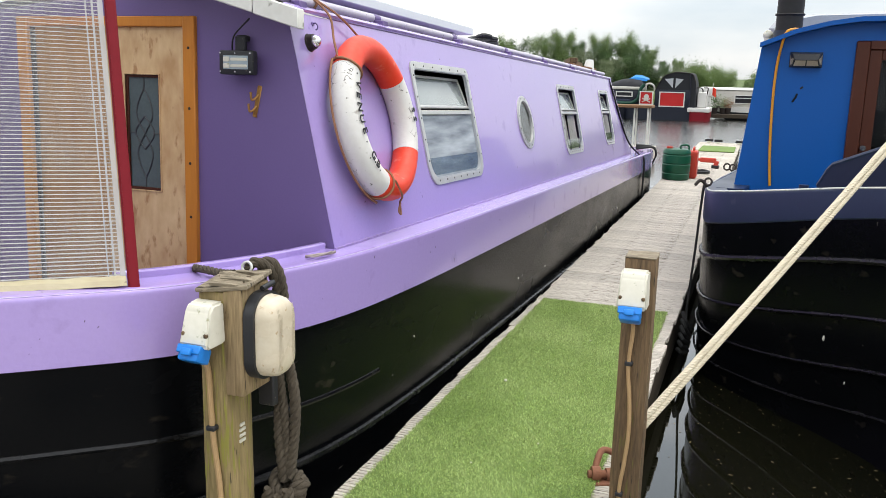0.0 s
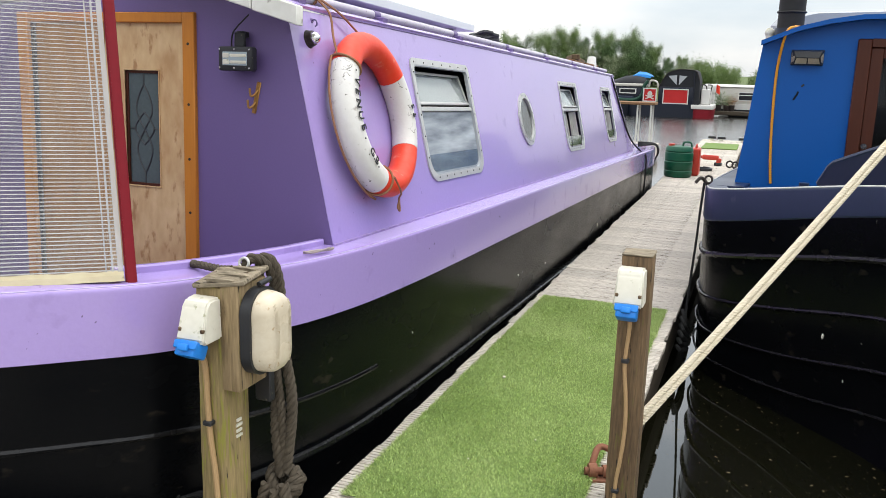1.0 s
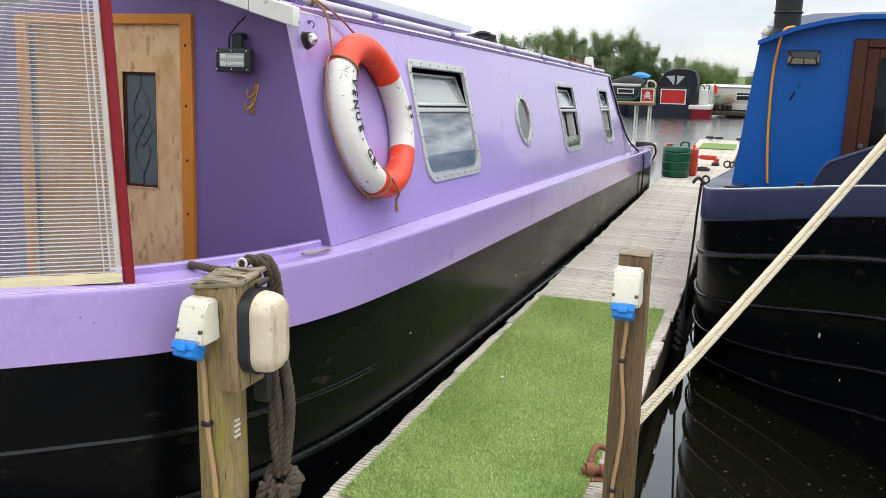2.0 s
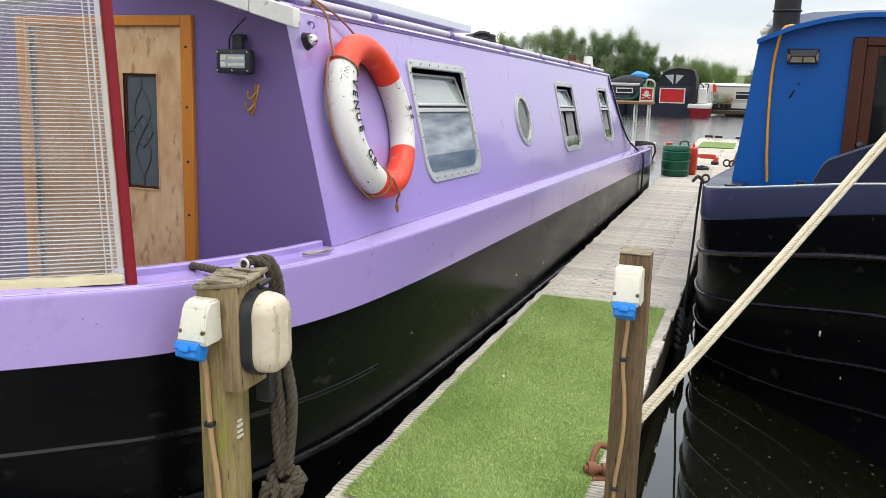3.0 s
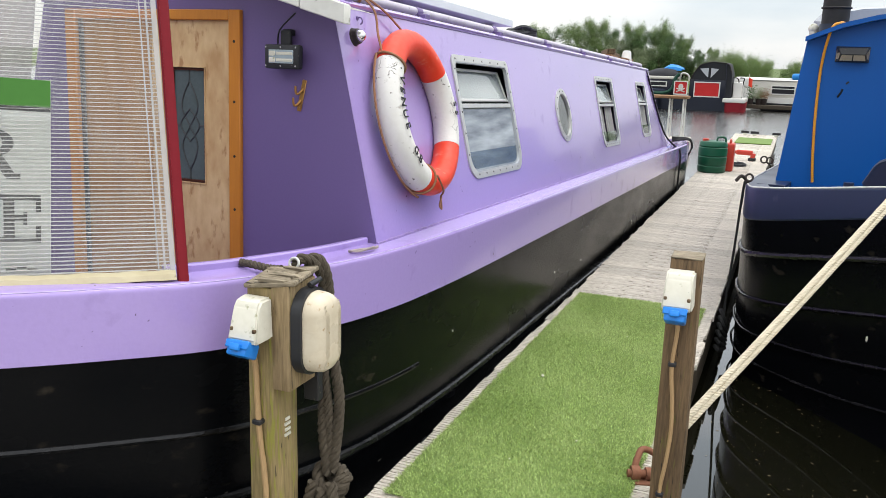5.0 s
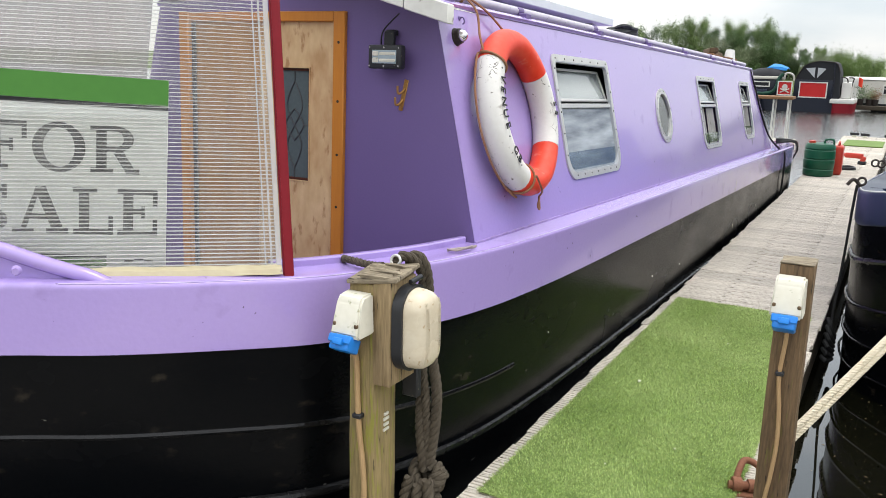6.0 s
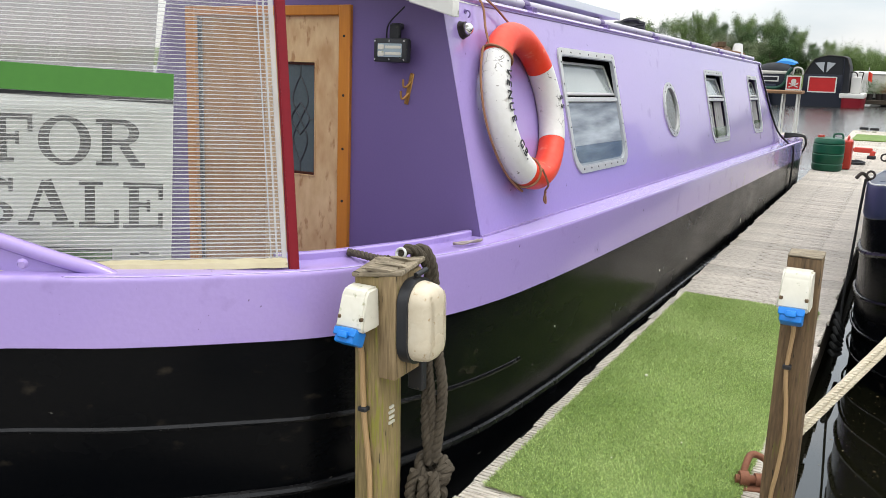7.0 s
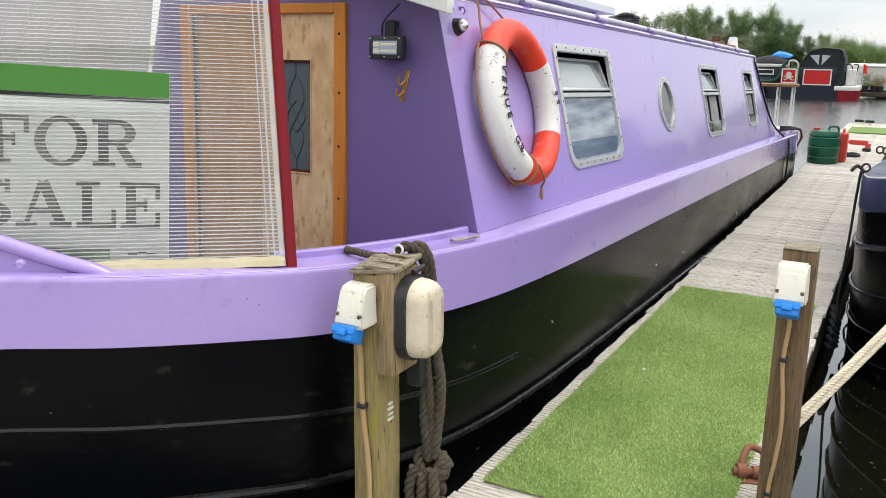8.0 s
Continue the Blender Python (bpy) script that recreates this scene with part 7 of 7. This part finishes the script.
for x0, x1 in ((-1.36, -1.32), (-1.15, -1.00)):
    bm = bmesh.new()
    tube(bm, smooth_path([(x0, 42.6, 0.2), (x0 - 0.03, 42.6, 0.55), (x0 + 0.03, 42.6, 1.0), (x1 - 0.10, 42.6, 1.18), (x1 - 0.3, 42.6, 1.20)], 5), 0.028, 8)
    solid("rail_hoop", bm, DARKIRON, "thin dark bent rail at the navy boat's end", "rail", group="bent rails")
bm = bmesh.new()
grid(bm, [[(-0.90 + 0.035 * k + 0.04 * (1.3 - z), 42.6 + 0.05 * math.sin(k * 1.3), z - 0.02 * k) for k in range(6)] for z in (0.85, 1.05, 1.25)])
flag = solid("pennant", bm, material("orange_cloth", (0.72, 0.06, 0.03), 0.8, bump=0.1), "small drooping red pennant on a pole", "flag")
bm = bmesh.new()
cyl(bm, (-0.98, 42.6, 0.2), (-0.88, 42.6, 1.42), 0.014, seg=8)
part("staff", bm, BOATWHITE, flag)
for x, y, h, mat in ((-0.82, 44.4, 1.0, LEAFDARK), (-0.42, 44.5, 0.72, LEAFGREY), (-0.18, 44.5, 0.6, LOGWOOD)):
    pot = thing("potted_plant", "potted shrub standing on the far pontoon", "plant", (x, y, -0.1), group="potted shrubs")
    bm = bmesh.new()
    cyl(bm, (x, y, -0.1), (x, y, 0.2), 0.13, 0.17, 14)
    part("pot", bm, DARKIRON, pot)
    bm = bmesh.new()
    for k in range(260):
        p = Vector((x, y, 0.2)) + Vector((random.gauss(0, 0.11), random.gauss(0, 0.11), abs(random.gauss(0.3, 0.22)) * h))
        d = Vector((random.uniform(-1, 1), random.uniform(-1, 1), random.uniform(-0.3, 1))).normalized() * 0.06
        e = d.orthogonal().normalized() * 0.025
        bm.faces.new([bm.verts.new(q) for q in (p - e, p + d, p + e)])
    part("foliage", bm, mat, pot, smooth=False)
solid("pavement", boxed((-14, 44.2, -0.30), (14, 44.9, -0.10), 0.02, 1), BEARER, "dark timber pontoon across the basin", "pontoon", kind="structure", smooth=False)
fd = thing("cabin_cruiser", "pale cruiser with dark windows behind the other boats", "cruiser", (-1, 56, WATER))
hull_block("hull", -3.0, 9.0, 55, 57.5, 0.5, 0.0, BOATWHITE, fd)
part("cabin", boxed((-2.4, 55.2, 0.5), (1.2, 57.2, 1.12), 0.15, 3), BOATWHITE, fd)
part("cabin", boxed((1.6, 55.2, 0.5), (8.0, 57.2, 1.02), 0.12, 3), BEIGE, fd)
part("tarpaulin", boxed((0.9, 55.1, 1.02), (2.4, 57.0, 1.42), 0.16, 3), BLUETARP, fd, "blue tarpaulin")
fe = thing("narrowboat", "dark low narrowboat moored behind the others", "narrowboat", (-14, 47, WATER))
hull_block("hull", -24, -9.5, 46.5, 48.5, 0.4, 0.0, BLACK, fe)
part("cabin", boxed((-23, 46.8, 0.4), (-11, 48.2, 1.3), 0.08, 2), BOATGREEN, fe)


# ---- trees on the far bank ----
def tree_mesh(seed, height, spread, leafmat, upright, count):
    rnd = random.Random(seed)
    trunk = bmesh.new()
    tips = []
    path = [Vector((0, 0, -0.3))]
    for k in range(1, 7):
        path.append(path[-1] + Vector((rnd.uniform(-0.12, 0.12), rnd.uniform(-0.12, 0.12), height * 0.13)))
    tube(trunk, path, [0.16 * (1 - k / 8) * height / 6 for k in range(7)], 8)
    for k in range(15):
        base = path[1 + k % 6]
        a = rnd.uniform(0, 6.28)
        out = spread * rnd.uniform(0.35, 1.0)
        up = height * rnd.uniform(0.14, 0.42) * (1.25 if upright else 0.9)
        tip = base + Vector((math.cos(a) * out, math.sin(a) * out, up))
        tip.z = min(tip.z, height * rnd.uniform(0.82, 1.0))
        mid = base.lerp(tip, 0.5) + Vector((0, 0, -0.1 * out))
        tube(trunk, smooth_path([base, mid, tip], 4), [0.05 * height / 6 * (1 - 0.09 * j) for j in range(9)], 5)
        tips += [tip, mid.lerp(tip, 0.5), mid, tip + Vector((rnd.uniform(-.4, .4), rnd.uniform(-.4, .4), rnd.uniform(0, .5)))]
    tips += [path[-1], path[-1] + Vector((0.1, 0, height * 0.12)), path[-2]]
    leaves = bmesh.new()
    for k in range(count):
        c = rnd.choice(tips)
        tall = 1.7 if upright else 0.9
        p = c + Vector((rnd.gauss(0, 0.24), rnd.gauss(0, 0.24), rnd.gauss(0, 0.24) * tall)) * (spread / 1.7)
        if p.z < 0.2:
            continue
        d = Vector((rnd.uniform(-1, 1), rnd.uniform(-1, 1), rnd.uniform(-0.2, 1.3))).normalized() * rnd.uniform(0.09, 0.18)
        e = d.orthogonal().normalized() * rnd.uniform(0.026, 0.048)
        m = Matrix.Rotation(rnd.uniform(0, 6.28), 3, d)
        e = m @ e
        leaves.faces.new([leaves.verts.new(q) for q in (p - d * 0.5, p + e, p + d * 0.5, p - e)])
    return trunk, leaves


def tree(seed, height, spread, leafmat, upright, count, label):
    t = thing("tree", label, "tree", (0, 0, 0), group="trees on the far bank")
    a, b = tree_mesh(seed, height, spread, leafmat, upright, count)
    part("trunk", a, BARK, t, "grey-brown trunk and limbs")
    part("crown", b, leafmat, t, "loose leafy crown", smooth=False)
    return t


kinds = [tree(11, 6.6, 1.9, LEAF, True, 11500, "tall wispy willow with pale green leaves"), tree(12, 6.2, 2.1, LEAFDARK, False, 11000, "dark green leafy alder"),
         tree(13, 4.6, 2.0, LEAFGREY, False, 10000, "rounded grey-green willow bush"), tree(14, 6.0, 1.5, LEAF, True, 9500, "slender wispy young poplar"),
         tree(15, 3.0, 1.9, LEAF, True, 8500, "low wispy green thicket"), tree(16, 3.6, 2.1, LEAFDARK, False, 9000, "dense dark green waterside thicket")]
rnd = random.Random(4)
spots = []
for x in range(-60, -25, 4):
    spots.append((x + rnd.uniform(-1, 1), 80 + rnd.uniform(-3, 6), rnd.choice((0, 1, 3)), rnd.uniform(0.8, 1.05)))
for x, y, k, s in ((-26, 80, 1, 0.80), (-24.2, 79, 3, 0.86), (-22.6, 80, 0, 0.92), (-21.2, 81, 1, 0.98), (-19.6, 84, 4, 1.0), (-18.2, 79, 0, 1.0), (-16.9, 80, 3, 1.16), (-15.8, 82, 1, 0.96), (-14.6, 79, 2, 1.0), (-13.2, 80, 3, 1.10), (-12.2, 79, 1, 0.92),
                   (-10.9, 80, 0, 1.0), (-9.6, 78, 1, 0.86), (-8.6, 80, 3, 0.84), (-7.3, 79, 1, 0.58), (-6.0, 80, 3, 0.64), (-4.8, 79, 0, 0.44), (-3.4, 80, 4, 1.0), (-20.4, 77, 2, 0.9), (-17.0, 77, 2, 0.75), (-11.6, 76.5, 2, 0.8), (-5.6, 77, 2, 0.62)):
    spots.append((x, y, k, s))
for x in range(-36, 40, 2):
    spots.append((x + rnd.uniform(-0.7, 0.7), 76 + rnd.uniform(0, 5), 5 if x < -5 else 4, rnd.uniform(0.8, 1.1) if x < -8 else rnd.uniform(0.65, 0.9)))
for x in range(-2, 30, 3):
    spots.append((x + rnd.uniform(-1, 1), 84 + rnd.uniform(0, 6), 4, rnd.uniform(0.7, 0.85)))
first = set()
for x, y, k, s in spots:
    m = Matrix.Translation((x, y, 0.4)) @ Matrix.Rotation(rnd.uniform(0, 6.28), 4, "Z")
    if k in first:
        t = copy_thing(kinds[k], m)
    else:
        t = kinds[k]
        t.matrix_basis = m
        first.add(k)
    s *= 0.76
    t.scale = (s, s, s)

bm = bmesh.new()
for x, y, z, r in ((1.88, 4.115, 0.21, 0.012), (1.63, 4.40, 0.52, 0.006), (2.0, 3.99, 0.0, 0.006), (1.5, 4.53, 0.3, 0.005)):
    bmesh.ops.create_icosphere(bm, subdivisions=1, radius=r, matrix=Matrix.Translation((x, y, z)) @ Matrix.Diagonal((0.6, 0.6, 1.6, 1)))
tagged(part("dropping", bm, PLASTICW, blue, "dried white bird droppings", smooth=False), kind="stuff")

bm = bmesh.new()
for x, y, r in ((0.258, 3.21, 0.010), (0.55, 4.1, 0.005), (0.62, 2.5, 0.005), (0.40, 2.2, 0.004)):
    bmesh.ops.create_icosphere(bm, subdivisions=1, radius=r, matrix=Matrix.Translation((x, y, 0.020)) @ Matrix.Diagonal((1, 1.4, 0.5, 1)))
tagged(part("feather_scrap", bm, PLASTICW, turf, "tiny white scraps caught in the grass", smooth=False), kind="stuff")

# ---- deck planks ----
def plank_mesh(seed):
    """A grooved deck board across the pontoon, one metre long."""
    rnd = random.Random(seed)
    bm = bmesh.new()
    w, n = 0.141, 5
    prof = [(0.0, -0.034), (0.0, -0.004), (0.004, 0.0)]
    for k in range(n):
        c = w * (k + 0.75) / (n + 0.5)
        prof += [(c - 0.005, 0.0), (c - 0.002, -0.006), (c + 0.002, -0.006), (c + 0.005, 0.0)]
    prof += [(w - 0.004, 0.0), (w, -0.004), (w, -0.034)]
    x0, x1 = -0.027 + rnd.uniform(-0.007, 0.006), 1.0 + rnd.uniform(-0.008, 0.006)
    warp = rnd.uniform(-0.002, 0.002)
    rows = [[(x, y, z + warp * math.sin(x * 3 + seed)) for y, z in prof] for x in (x0, x0 + (x1 - x0) * 0.5, x1)]
    v = grid(bm, rows)
    bm.faces.new(v[0])
    bm.faces.new(v[-1][::-1])
    return finish("plank", bm, PLANKWOOD)


plank_kinds = [plank_mesh(k) for k in range(9)]
rnd = random.Random(9)
y = -0.44
while y < DECK_END - 0.14:
    ob = new("plank", plank_kinds[rnd.randrange(9)])
    ob.parent = deck
    ob.matrix_basis = Matrix.Translation(Vector((rnd.uniform(-0.005, 0.005), y, rnd.uniform(-0.003, 0.0))) - ORIGIN[deck.name]) @ Matrix.Rotation(radians(rnd.uniform(-0.25, 0.25)), 4, "Z")
    y += 0.1475
